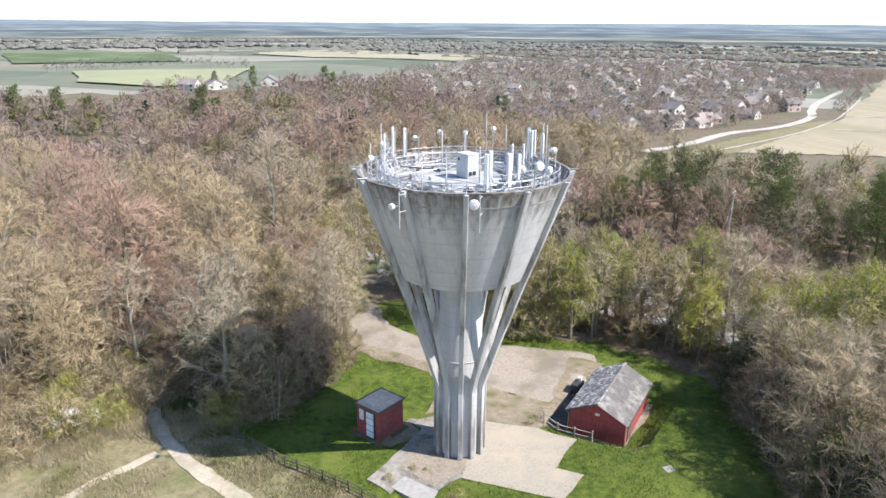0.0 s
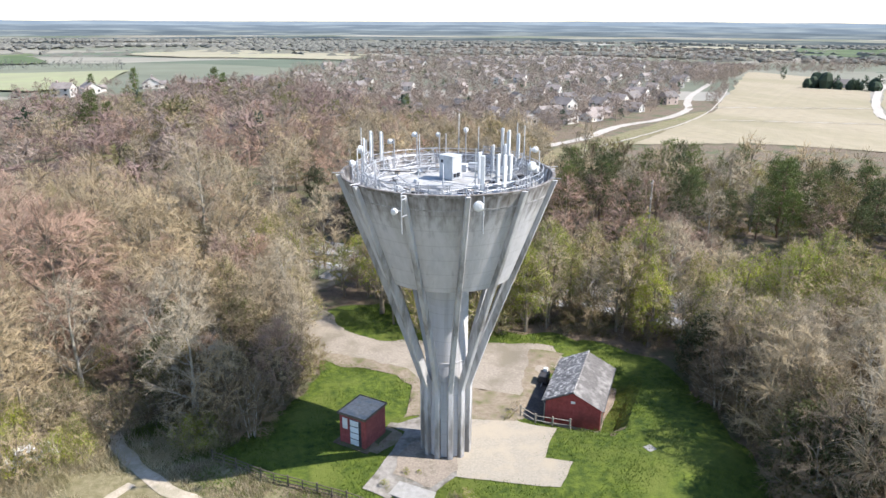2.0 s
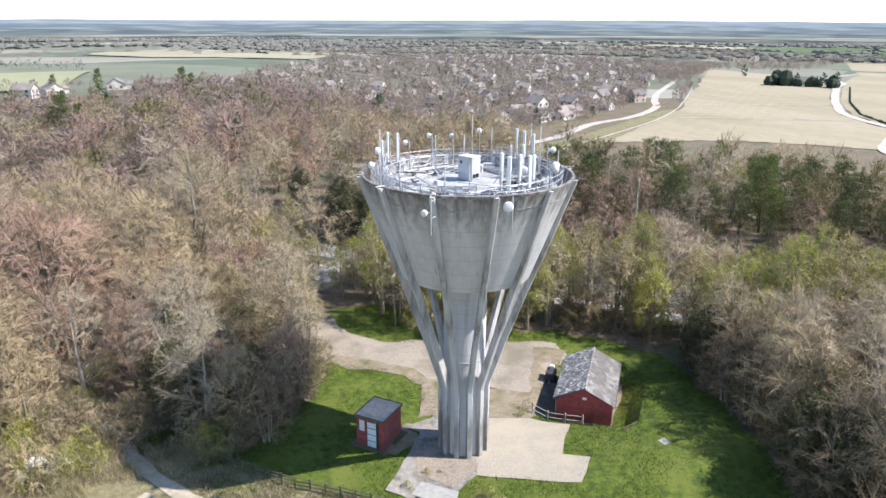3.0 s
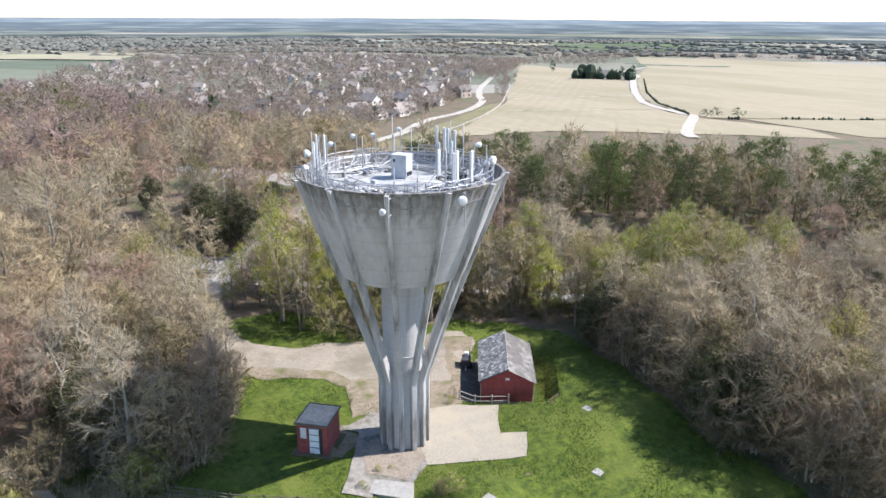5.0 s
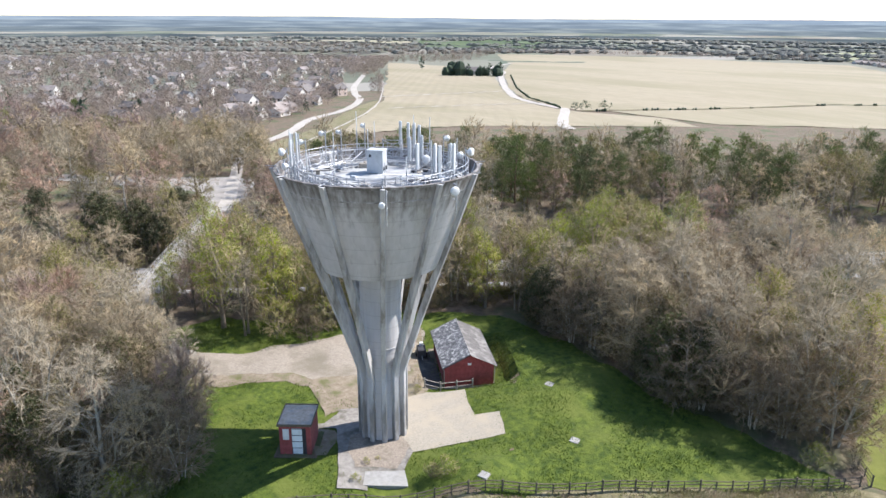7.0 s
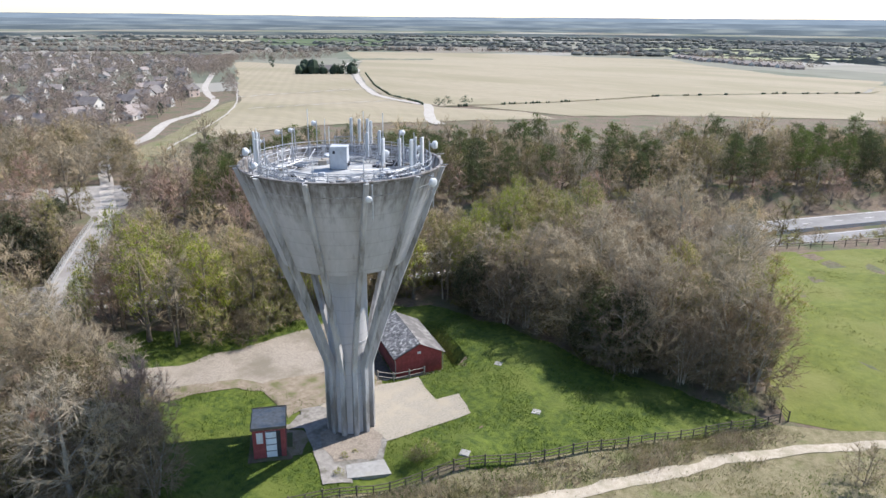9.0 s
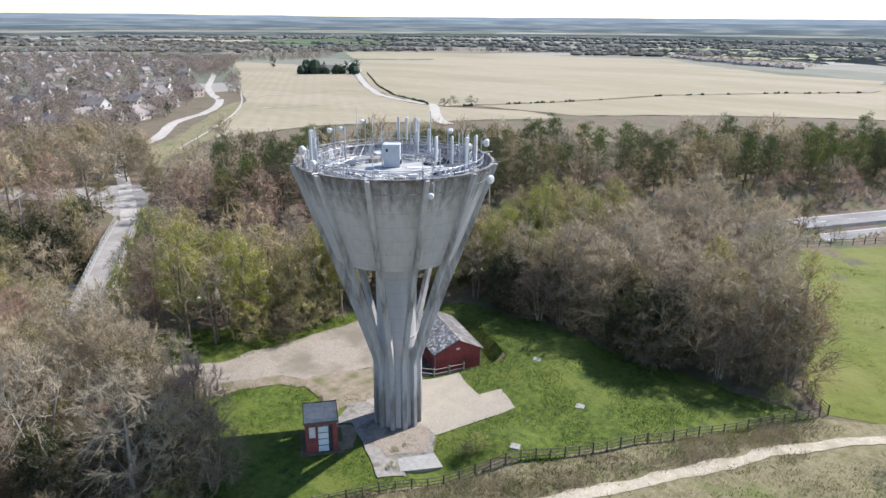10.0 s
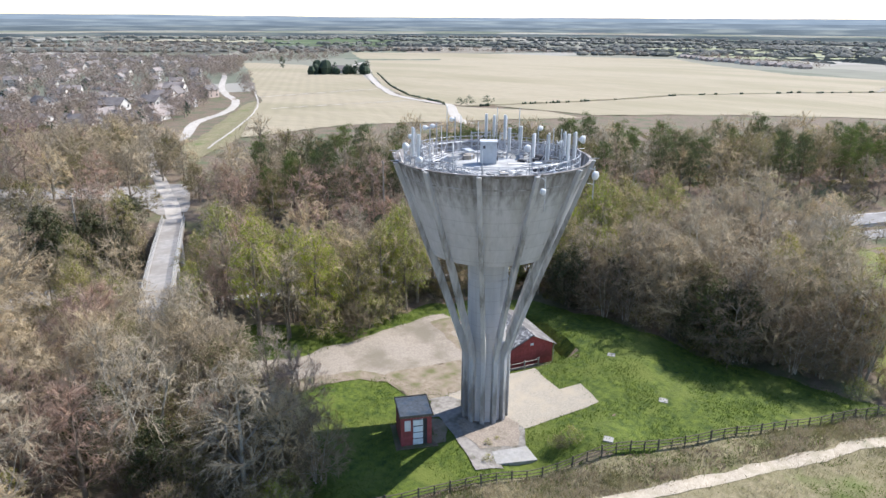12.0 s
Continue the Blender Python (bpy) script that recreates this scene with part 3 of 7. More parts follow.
PAD = [(-6.0, 48.9), (-4.0, 47.4), (-3.4, 48.4), (-0.4, 47.6), (1.9, 49.2), (2.5, 53), (1.9, 58.5), (0.2, 59.5), (-1.0, 57.4), (-2.8, 58.4), (-3.2, 57.8), (-1.7, 56.6), (-3.0, 54.0)]
sheet("old_concrete_apron", PAD, M_APRON, 0.13, "old stained concrete and gravel apron", "paving", 0.15, 0.6, 9)

BED = [(-1.4, 54.6), (2.6, 54.0), (2.2, 49.9), (1.0, 49.0), (-0.5, 48.3), (-2.6, 49.7), (-3.4, 50.6), (-2.6, 52.6)]
sheet("gravel_bed", BED, M_BED, 0.16, "brown gravel bed before the tower foot", "gravel", 0.35, 0.6, 41)
# the main road in its cutting
def road_strip(name, n0, n1, t0, t1, material, z, label, category):
    m = Mesh()
    for a, b in zip(np.linspace(t0, t1, 30)[:-1], np.linspace(t0, t1, 30)[1:]):
        m.add([(*xy_of(a, n0), z), (*xy_of(b, n0), z), (*xy_of(b, n1), z), (*xy_of(a, n1), z)], [(0, 1, 2, 3)])
    return tagged(part(name, m, material), label, category, kind="structure")


road_strip("road_1", 93.5, 101.3, -330, 330, M_ASPHALT, ROAD_Z + 0.06, "grey asphalt carriageway in a cutting", "road")
road_strip("road_2", 104.7, 112.5, -330, 330, M_ASPHALT, ROAD_Z + 0.06, "grey asphalt carriageway in a cutting", "road")
for k, nn in enumerate((93.9, 100.9, 105.1, 112.1)):
    road_strip("road_edge_line", nn - 0.09, nn + 0.09, -330, 330, M_LINE, ROAD_Z + 0.066, "white painted edge line", "road marking")
for nn in (97.4, 108.6):
    m = Mesh()
    for a in np.arange(-320, 320, 9.0):
        m.add([(*xy_of(a, nn - 0.07), ROAD_Z + 0.066), (*xy_of(a + 2.5, nn - 0.07), ROAD_Z + 0.066), (*xy_of(a + 2.5, nn + 0.07), ROAD_Z + 0.066), (*xy_of(a, nn + 0.07), ROAD_Z + 0.066)], [(0, 1, 2, 3)])
    tagged(part("lane_marking", m, M_LINE), "dashed white lane marking", "road marking", kind="structure")

# country road over the bridge and into the village
VROAD = smooth_line([xy_of(-59.6, 128.5), (26, 152), (38, 178), (52, 208), (62, 225), (88, 252), (120, 296), (150, 322), (176, 350), (204, 389), (222, 425), (253, 477), (306, 553), (345, 610)])
sheet("village_road", ribbon(VROAD, [3.0] * 14 + [4.6] * (len(VROAD) - 14)), M_CHALKROAD, 0.12, "pale dusty country road", "road", 0.5, 3, 10)
sheet("road_junction", [(20, 146), (24.5, 143.5), (29, 150), (36, 162), (39, 169), (36, 174), (30, 178), (22, 186), (13, 195), (2, 204), (-2, 198), (8, 184), (18, 171), (22, 162)], M_DECK, 0.10, "wide pale road junction", "road", 0.6, 2, 11)
sheet("bridge_approach", ribbon(smooth_line([(-28, 60), (-25.5, 68), (-22.5, 78), (-18.5, 88), (-14, 94), (-9.5, 96.5), xy_of(-59.6, 78.2)]), [1.8] * 18 + [3.8] * 7), M_EARTH, 0.10, "dusty track leading up to the bridge", "track", 0.5, 1.5, 12)
# dry fields beyond the pines
FIELD1 = [(98, 232), (149, 234), (191, 209), (247, 176), (262, 205), (252, 250), (256, 278), (282, 330), (326, 390), (412, 495), (440, 545), (505, 690), (520, 806), (505, 809), (300, 505), (209, 370), (165, 317), (128, 270)]
sheet("stubble_field", FIELD1, M_STUBBLE, 0.25, "dry tan field with faint tractor lines", "field", 2.5, 8, 13)
FIELD2 = [(262, 178), (320, 133), (372, 74), (480, -60), (700, -80), (681, 116), (576, 106), (508, 153), (422, 202), (316, 228), (268, 245)]
sheet("stubble_field", FIELD2, M_STUBBLE, 0.25, "dry tan field beyond the pine belt", "field", 2.5, 8, 14)
FIELD3 = [(258, 256), (318, 232), (424, 206), (510, 157), (578, 110), (740, 118), (760, 212), (1065, 460), (1004, 740), (828, 950), (705, 800), (640, 715), (470, 545), (332, 390), (286, 326), (262, 276)]
sheet("stubble_field", FIELD3, M_STUBBLE, 0.25, "large dry tan field running to the skyline", "field", 2.5, 8, 15)
sheet("field_track", ribbon(smooth_line([(185, 196), (199, 214), (253, 262), (259, 276), (283, 328), (329, 390), (420, 495), (468, 543), (520, 620), (640, 715)]), 5.0), M_CHALKROAD, 0.4, "pale farm track between dry fields", "track", 0.8, 6, 16)
sheet("road_verge", [(46, 184), (62, 213), (70, 226), (92, 246), (119, 279), (160, 325), (192, 361), (207, 371), (166, 317), (129, 271), (99, 233), (62, 200)], M_MEADOW, 0.2, "rough green verge beside the village road", "verge", 2, 5, 17)
EDGE = [(304, 524), (248, 438), (180, 341), (114, 264), (72, 219)]
sheet("field_edge_path", ribbon(smooth_line([(x + 3, y - 3) for x, y in EDGE]), 0.9), M_CHALKROAD, 0.42, "pale trodden strip along the field edge", "path", 0.6, 5, 18)
sheet("tramline", ribbon([(180, 322), (262, 300), (280, 296)], 1.6), M_CHALKROAD, 0.40, "pale tractor line across the dry field", "track", 0.3, 6, 19)
sheet("tramline", ribbon([(222, 392), (330, 372)], 1.8), M_CHALKROAD, 0.40, "pale tractor line across the dry field", "track", 0.3, 6, 19)
sheet("worn_earth", [(-1.4, 59.2), (1.4, 58.8), (5.5, 57.7), (9.5, 57.0), (11.5, 58.6), (12.6, 61.5), (9.5, 60.2), (5.5, 60.4), (3.0, 62), (1.9, 66.2), (0.3, 66.4), (0.4, 61.8)], M_EARTH, 0.09, "bare brown worn earth at the yard edge", "earth", 0.8, 0.7, 21)
sheet("worn_earth", [(-5.4, 53.9), (-4.2, 53.6), (-2.6, 54.8), (-2.0, 56.3), (-3.2, 57.6), (-4.2, 56.4)], M_EARTH, 0.085, "bare dark earth beside the pump house", "earth", 0.5, 0.6, 22)
sheet("worn_earth", [(11.8, 57.8), (14.2, 64.6), (18.0, 70.5), (14.5, 71.5), (12.2, 66), (10.4, 60.5)], M_EARTH, 0.088, "bare brown earth beside the outbuilding", "earth", 0.6, 0.7, 23)
sheet("worn_earth", [(-9.6, 72.4), (-1.4, 67.4), (0.6, 63.4), (1.6, 63.8), (0.2, 68.8), (-8.6, 74.2), (-12, 79), (-13.2, 78)], M_EARTH, 0.088, "bare brown earth along the yard edge", "earth", 0.6, 0.7, 24)

# ---- water tower ----
AX, AY = 1.69, 53.73
RIB0 = 239.5                  # azimuth of one rib; the others follow every 30 degrees
TOWER = Matrix.Translation((AX, AY, 0))


def rib_mesh(outer, inner, width, top_width):
    """A rib that runs up in the radial plane: (radius, height) pairs for its outer and inner edge."""
    m = Mesh()
    n = len(outer)
    for i, ((ro, zo), (ri, zi)) in enumerate(zip(outer, inner)):
        w = (width + (top_width - width) * i / (n - 1)) / 2
        m.v += [(ro - 0.04, -w, zo), (ro, -w + 0.05, zo), (ro, w - 0.05, zo), (ro - 0.04, w, zo), (ri, w, zi), (ri, -w, zi)]
    for i in range(n - 1):
        a = i * 6
        m.f += [(a + j, a + (j + 1) % 6, a + 6 + (j + 1) % 6, a + 6 + j) for j in range(6)]
    m.f += [tuple(reversed(range(6))), tuple((n - 1) * 6 + j for j in range(6))]
    return m


def build_tower():
    tower = thing("water_tower", "tall grey concrete water tower, a ribbed cone on splayed legs", "water tower", TOWER)
    core = Mesh()
    core.turn([(1.86, -0.6), (1.86, 7.2), (1.78, 7.6), (1.82, 17.2)], 48)
    part("shaft", core, M_CONC, tower, "smooth concrete central shaft", smooth=True)
    for z in (9.2, 14.2):
        ring = Mesh()
        ring.turn([(1.80, z - 0.03), (1.845, z - 0.02), (1.845, z + 0.02), (1.80, z + 0.03)], 48)
        part("shaft_joint", ring, M_CONC, tower, smooth=True)
    # twelve slightly bowed panels between the ribs
    pan = Mesh()
    na, nz = 8, 10
    for i in range(nz + 1):
        z = 16.95 + (24.95 - 16.95) * i / nz
        r = 5.36 + (8.32 - 5.36) * i / nz
        for j in range(na + 1):
            w = radians(-15 + 30 * j / na)
            pan.v.append((r * math.cos(w), r * math.sin(w), z))
    pan.f += [(i * (na + 1) + j, i * (na + 1) + j + 1, (i + 1) * (na + 1) + j + 1, (i + 1) * (na + 1) + j) for i in range(nz) for j in range(na)]
    pan_me = mesh_data("bowl_panel", pan, M_CONC, True)
    rib = rib_mesh([(2.28, 6.6), (2.36, 7.0), (3.72, 11.2), (5.20, 15.4), (6.90, 20.0), (8.72, 25.06)],
                   [(1.70, 6.6), (1.78, 7.2), (3.17, 11.25), (4.64, 15.5), (6.3, 20.0), (8.1, 25.06)], 0.43, 0.36)
    rib_me = mesh_data("rib", rib, M_CONC_RIB)
    fin = rib_mesh([(2.27, -0.6), (2.27, 6.9)], [(1.80, -0.6), (1.80, 6.9)], 0.46, 0.44)
    fin_me = mesh_data("fin", fin, M_CONC_RIB)
    for k in range(12):
        a = RIB0 + 30 * k
        rot = Matrix.Rotation(radians(a), 4, "Z")
        part("rib", rib_me, None, tower, m=rot)
        part("fin", fin_me, None, tower, m=rot)
        part("bowl_panel", pan_me, None, tower, m=Matrix.Rotation(radians(a + 15), 4, "Z"))
    floor_ = Mesh()
    floor_.turn([(1.7, 17.15), (5.37, 16.95)], 48)
    part("bowl_underside", floor_, M_CONC, tower, smooth=True)
    rim = Mesh()
    rim.turn([(8.318, 24.94), (8.39, 25.12), (8.37, 25.16), (8.16, 25.16), (8.12, 25.1), (7.95, 23.9)], 96)
    part("rim", rim, M_CONC, tower, "concrete rim with dark water stains", smooth=False)
    deck = Mesh()
    deck.turn([(8.0, 24.0), (7.0, 24.08), (3.0, 24.3), (0.01, 24.36)], 64)
    part("roof_deck", deck, M_ROOF_WHITE, tower, "pale coated roof deck")
    for k in range(12):
        a = radians(RIB0 + 30 * k)
        p = Mesh()
        p.tube([(8.15 * math.cos(a), 8.15 * math.sin(a), 25.22), (8.98 * math.cos(a), 8.98 * math.sin(a), 25.23)], 0.032, 6)
        part("overflow_pipe", p, M_STEEL, tower, "short pale pipe stub")
    return tower


build_tower()

# ---- brick sheds ----
def frame_xy(x, y, z, ex):
    """Local axes: x along ex, y to its left, at x, y, z."""
    a = math.atan2(ex[1], ex[0])
    return Matrix.Translation((x, y, z)) @ Matrix.Rotation(a, 4, "Z")


def small_shed():
    w, d, h = 2.75, 3.2, 2.9
    sh = thing("pump_house", "small red brick pump house, flat roof and white panelled door", "shed", frame_xy(-7.62, 56.02, 0.02, (0.78, -0.625)))
    for name, lo, hi in (("side_wall", (0, 0.22, -0.3), (0.22, d, h)), ("side_wall", (w - 0.22, 0.22, -0.3), (w, d, h)), ("back_wall", (0.22, d - 0.22, -0.3), (w - 0.22, d, h))):
        m = Mesh()
        m.box(lo, hi)
        part(name, m, M_BRICK, sh)
    m = Mesh()
    m.box((0, 0, -0.3), (1.05, 0.22, h))
    m.box((2.35, 0, -0.3), (w, 0.22, h))
    m.box((1.05, 0, 2.68), (2.35, 0.22, h))
    part("front_wall", m, M_BRICK, sh)
    roof = Mesh()
    roof.box((-0.12, -0.15, h + 0.004), (w + 0.12, d + 0.12, h + 0.16))
    rf = part("roof", roof, M_FELT, sh, "stained felt roof with patches")
    for lo, hi in (((-0.14, -0.17, h + 0.02), (w + 0.14, -0.11, h + 0.24)), ((-0.14, d + 0.08, h + 0.02), (w + 0.14, d + 0.14, h + 0.24)), ((-0.14, -0.11, h + 0.02), (-0.08, d + 0.08, h + 0.24)), ((w + 0.08, -0.11, h + 0.02), (w + 0.14, d + 0.08, h + 0.22))):
        m = Mesh()
        m.box(lo, hi)
        part("roof_edging", m, M_FENCE, rf)
    door = Mesh()
    door.box((1.08, 0.06, 0.05), (1.98, 0.12, 2.65))
    dr = part("door", door, M_WHITEPAINT, sh, "pale blue-white panelled door")
    for i in range(4):
        m = Mesh()
        m.bevel_box((1.12, -0.04, 0), (1.94, 0.0, 0.55), 0.02, Matrix.Translation((0, 0.055, 0.1 + i * 0.635)))
        part("door_panel", m, M_WHITEPAINT, dr)
        # dark strips draw the shadow lines between the door panels
        m = Mesh()
        m.box((1.09, 0.03, 0.66 + i * 0.635), (1.97, 0.058, 0.72 + i * 0.635))
        part("door_rail", m, M_DARK, dr, "dark strip painting the shadow in a panel joint")
    # solid dark panel in place of the shade inside the gap
    m = Mesh()
    m.box((1.98, 0.1, 0.05), (2.35, 0.16, 2.65))
    part("dark_doorway", m, M_DARK, sh, "dark panel standing for the shade in the gap beside the door")
    m = Mesh()
    m.box((0.32, -0.03, 1.55), (0.86, 0.0, 2.6))
    part("notice_board", m, M_WHITE, sh, "white notice panel")
    base = Mesh()
    base.box((-0.5, -0.5, -0.5), (w + 0.5, d + 0.4, 0.06))
    part("plinth", base, M_LITTER, sh, "mossy stained plinth")


def brick_building():
    w, d, h, rz = 5.3, 8.8, 2.45, 3.75
    b = thing("brick_outbuilding", "red brick outbuilding with a gabled grey sheet roof", "outbuilding", frame_xy(12.2, 57.9, -1.0, (0.87, -0.49)))
    m = Mesh()
    t = 0.25
    for y0 in (0, d - t):
        m.add([(0, y0, -0.3), (w, y0, -0.3), (w, y0, h), (w / 2, y0, rz), (0, y0, h), (0, y0 + t, -0.3), (w, y0 + t, -0.3), (w, y0 + t, h), (w / 2, y0 + t, rz), (0, y0 + t, h)],
              [(0, 1, 2, 3, 4), (9, 8, 7, 6, 5), (0, 5, 6, 1), (1, 6, 7, 2), (2, 7, 8, 3), (3, 8, 9, 4), (4, 9, 5, 0)])
        part("gable_wall", m, M_BRICK, b)
        m = Mesh()
    for x0 in (0, w - t):
        m = Mesh()
        m.box((x0, t, -0.3), (x0 + t, d - t, h))
        part("side_wall", m, M_BRICK, b)
    sl = math.atan2(rz - h, w / 2)
    for side in (-1, 1):
        # corrugated sheets
        m = Mesh()
        ln = (w / 2 + 0.3) / math.cos(sl)
        nx, ny = 4, 66
        for j in range(ny + 1):
            y = -0.3 + (d + 0.6) * j / ny
            for i in range(nx + 1):
                u = ln * i / nx
                zz = 0.035 * (1 if j % 2 else -1) + 0.07
                m.v.append((w / 2 + side * (u * math.cos(sl)), y, rz - u * math.sin(sl) + zz))
                m.v.append((w / 2 + side * (u * math.cos(sl)), y, rz - u * math.sin(sl) + zz - 0.03))
        st = (nx + 1) * 2
        for j in range(ny):
            for i in range(nx):
                q = j * st + i * 2
                m.f.append((q, q + 2, q + 2 + st, q + st))
                m.f.append((q + 1, q + 1 + st, q + 3 + st, q + 3))
        slope = part("roof_slope", m, M_SHEET, b, "worn grey corrugated sheets" if side > 0 else "grey roof under lichen-flecked tiles")
        if side < 0:
            tile = Mesh()
            rows_, cols_ = 11, 24
            tl, tw = ln / rows_, (d + 0.6) / cols_
            for u in (0.0, tl * 1.12):
                for k, zc in enumerate((0.0, 0.05, 0.02)):
                    tile.v += [(u, tw * 0.5 * k, zc), (u, tw * 0.5 * k, zc - 0.03)]
            tile.f = [(0, 2, 8, 6), (2, 4, 10, 8), (7, 9, 3, 1), (9, 11, 5, 3), (6, 8, 9, 7), (8, 10, 11, 9), (0, 1, 3, 2), (2, 3, 5, 4), (0, 6, 7, 1), (4, 5, 11, 10)]
            tile_me = mesh_data("tile", tile, M_ROOFTILE)
            rt = random.Random(3)
            for i in range(rows_):
                for j in range(cols_):
                    u = ln * i / rows_
                    at = Matrix.Translation((w / 2 - u * math.cos(sl), -0.3 + tw * j + rt.uniform(-0.01, 0.01), rz - u * math.sin(sl) + 0.15))
                    part("tile", tile_me, None, slope, m=at @ Matrix.Rotation(math.pi, 4, "Z") @ Matrix.Translation((0, -tw, 0)) @ Matrix.Rotation(sl - 0.07, 4, "Y"))
        g = Mesh()
        gx = w / 2 + side * (w / 2 + 0.30)
        g.tube([(gx, -0.25, h - 0.12), (gx, d + 0.25, h - 0.12)], 0.06, 6)
        part("gutter", g, M_DARK, b)
        p = Mesh()
        p.tube([(gx, -0.05, h - 0.15), (gx - side * 0.22, -0.06, h - 0.45), (gx - side * 0.22, -0.06, 0.0)], 0.045, 6)
        part("downpipe", p, M_WOOD, b)
    r = Mesh()
    r.tube([(w / 2, -0.32, rz + 0.1), (w / 2, d + 0.32, rz + 0.1)], 0.11, 6)
    part("ridge", r, M_ASBEST, b)
    v = Mesh()
    v.box((w / 2 - 0.2, -0.04, 2.5), (w / 2 + 0.2, 0, 2.75))
    part("vent", v, M_WHITE, b, "small white wall vent")
    dd = Mesh()
    dd.box((w, 1.0, 0.0), (w + 0.05, 2.1, 2.05))
    part("side_door", dd, M_FENCE, b, "dark wooden side door")
    base = Mesh()
    base.box((-0.6, -0.5, -0.5), (w + 0.9, d + 0.5, 0.04))
    part("plinth", base, M_GRAVEL, b, "concrete strip round the walls")


def generator(x, y, turn):
    """A small dark towed machine with a pale box on top."""
    g = thing("towed_generator", "dark towed machine with a small white box on top", "generator", place(x, y, turn))
    m = Mesh()
    m.bevel_box((-0.8, -0.5, 0.45), (0.8, 0.5, 1.25), 0.08)
    part("body", m, M_DARK, g)
    m = Mesh()
    m.bevel_box((0.35, -0.25, 1.25), (0.8, 0.2, 1.6), 0.03)
    part("box", m, M_WHITE, g, "small white box")
    m = Mesh()
    m.tube([(-0.8, 0, 0.5), (-1.5, 0, 0.42)], 0.05, 6)
    part("drawbar", m, M_STEEL, g)
    for s_ in (-1, 1):
        m = Mesh()
        m.turn([(0.1, 0.08), (0.28, 0.08), (0.3, 0.04), (0.3, -0.04), (0.28, -0.08), (0.1, -0.08)], 14, Matrix.Translation((0, s_ * 0.58, 0.3)) @ Matrix.Rotation(radians(90), 4, "X"), close=True)
        part("wheel", m, M_TYRE, g)


small_shed()
brick_building()
generator(14.3, 65.0, 60)
sheet("paved_strip", [(10.3, 58.9), (12.0, 57.9), (14.4, 62.2), (16.3, 65.6), (14.7, 66.6), (12.6, 63.0)], M_TARMAC, 0.11, "dark paved strip beside the outbuilding", "paving", 0.1, 0.6, 25)

# ---- trees ----
def unit(rnd, up=0.0):
    while True:
        v = Vector((rnd.uniform(-1, 1), rnd.uniform(-1, 1), rnd.uniform(-1, 1)))
        if 0.05 < v.length < 1:
            v.normalize()
            v.z += up
            return v.normalized()


def side_dir(d, angle, roll):
    """A direction that leaves d at an angle."""
    a = d.orthogonal().normalized()
    b = d.cross(a)
    return (d * math.cos(angle) + (a * math.cos(roll) + b * math.sin(roll)) * math.sin(angle)).normalized()


def crown_point(rnd, height, spread, base, lo, hi, full=0.62):
    """A place in a rounded crown, and how far up it lies; lo and hi bound its distance from the middle."""
    h = rnd.random() ** 0.8
    r = spread * max(0.0, math.sin(math.pi * (0.10 + 0.90 * h) ** 0.85)) ** full
    f = lo + (hi - lo) * rnd.random() ** 0.5
    w = rnd.uniform(0, 2 * math.pi)
    z = height * (base + (1 - base) * h)
    mid = height * (base + (1 - base) * 0.35)
    return Vector((r * f * math.cos(w), r * f * math.sin(w), mid + (z - mid) * (0.25 + 0.75 * f))), h


def bend(a, c, b, n):
    """Points on a curve from a to b that leaves towards c."""
    return [a * (1 - u) ** 2 + c * 2 * u * (1 - u) + b * u * u for u in (i / n for i in range(n + 1))]


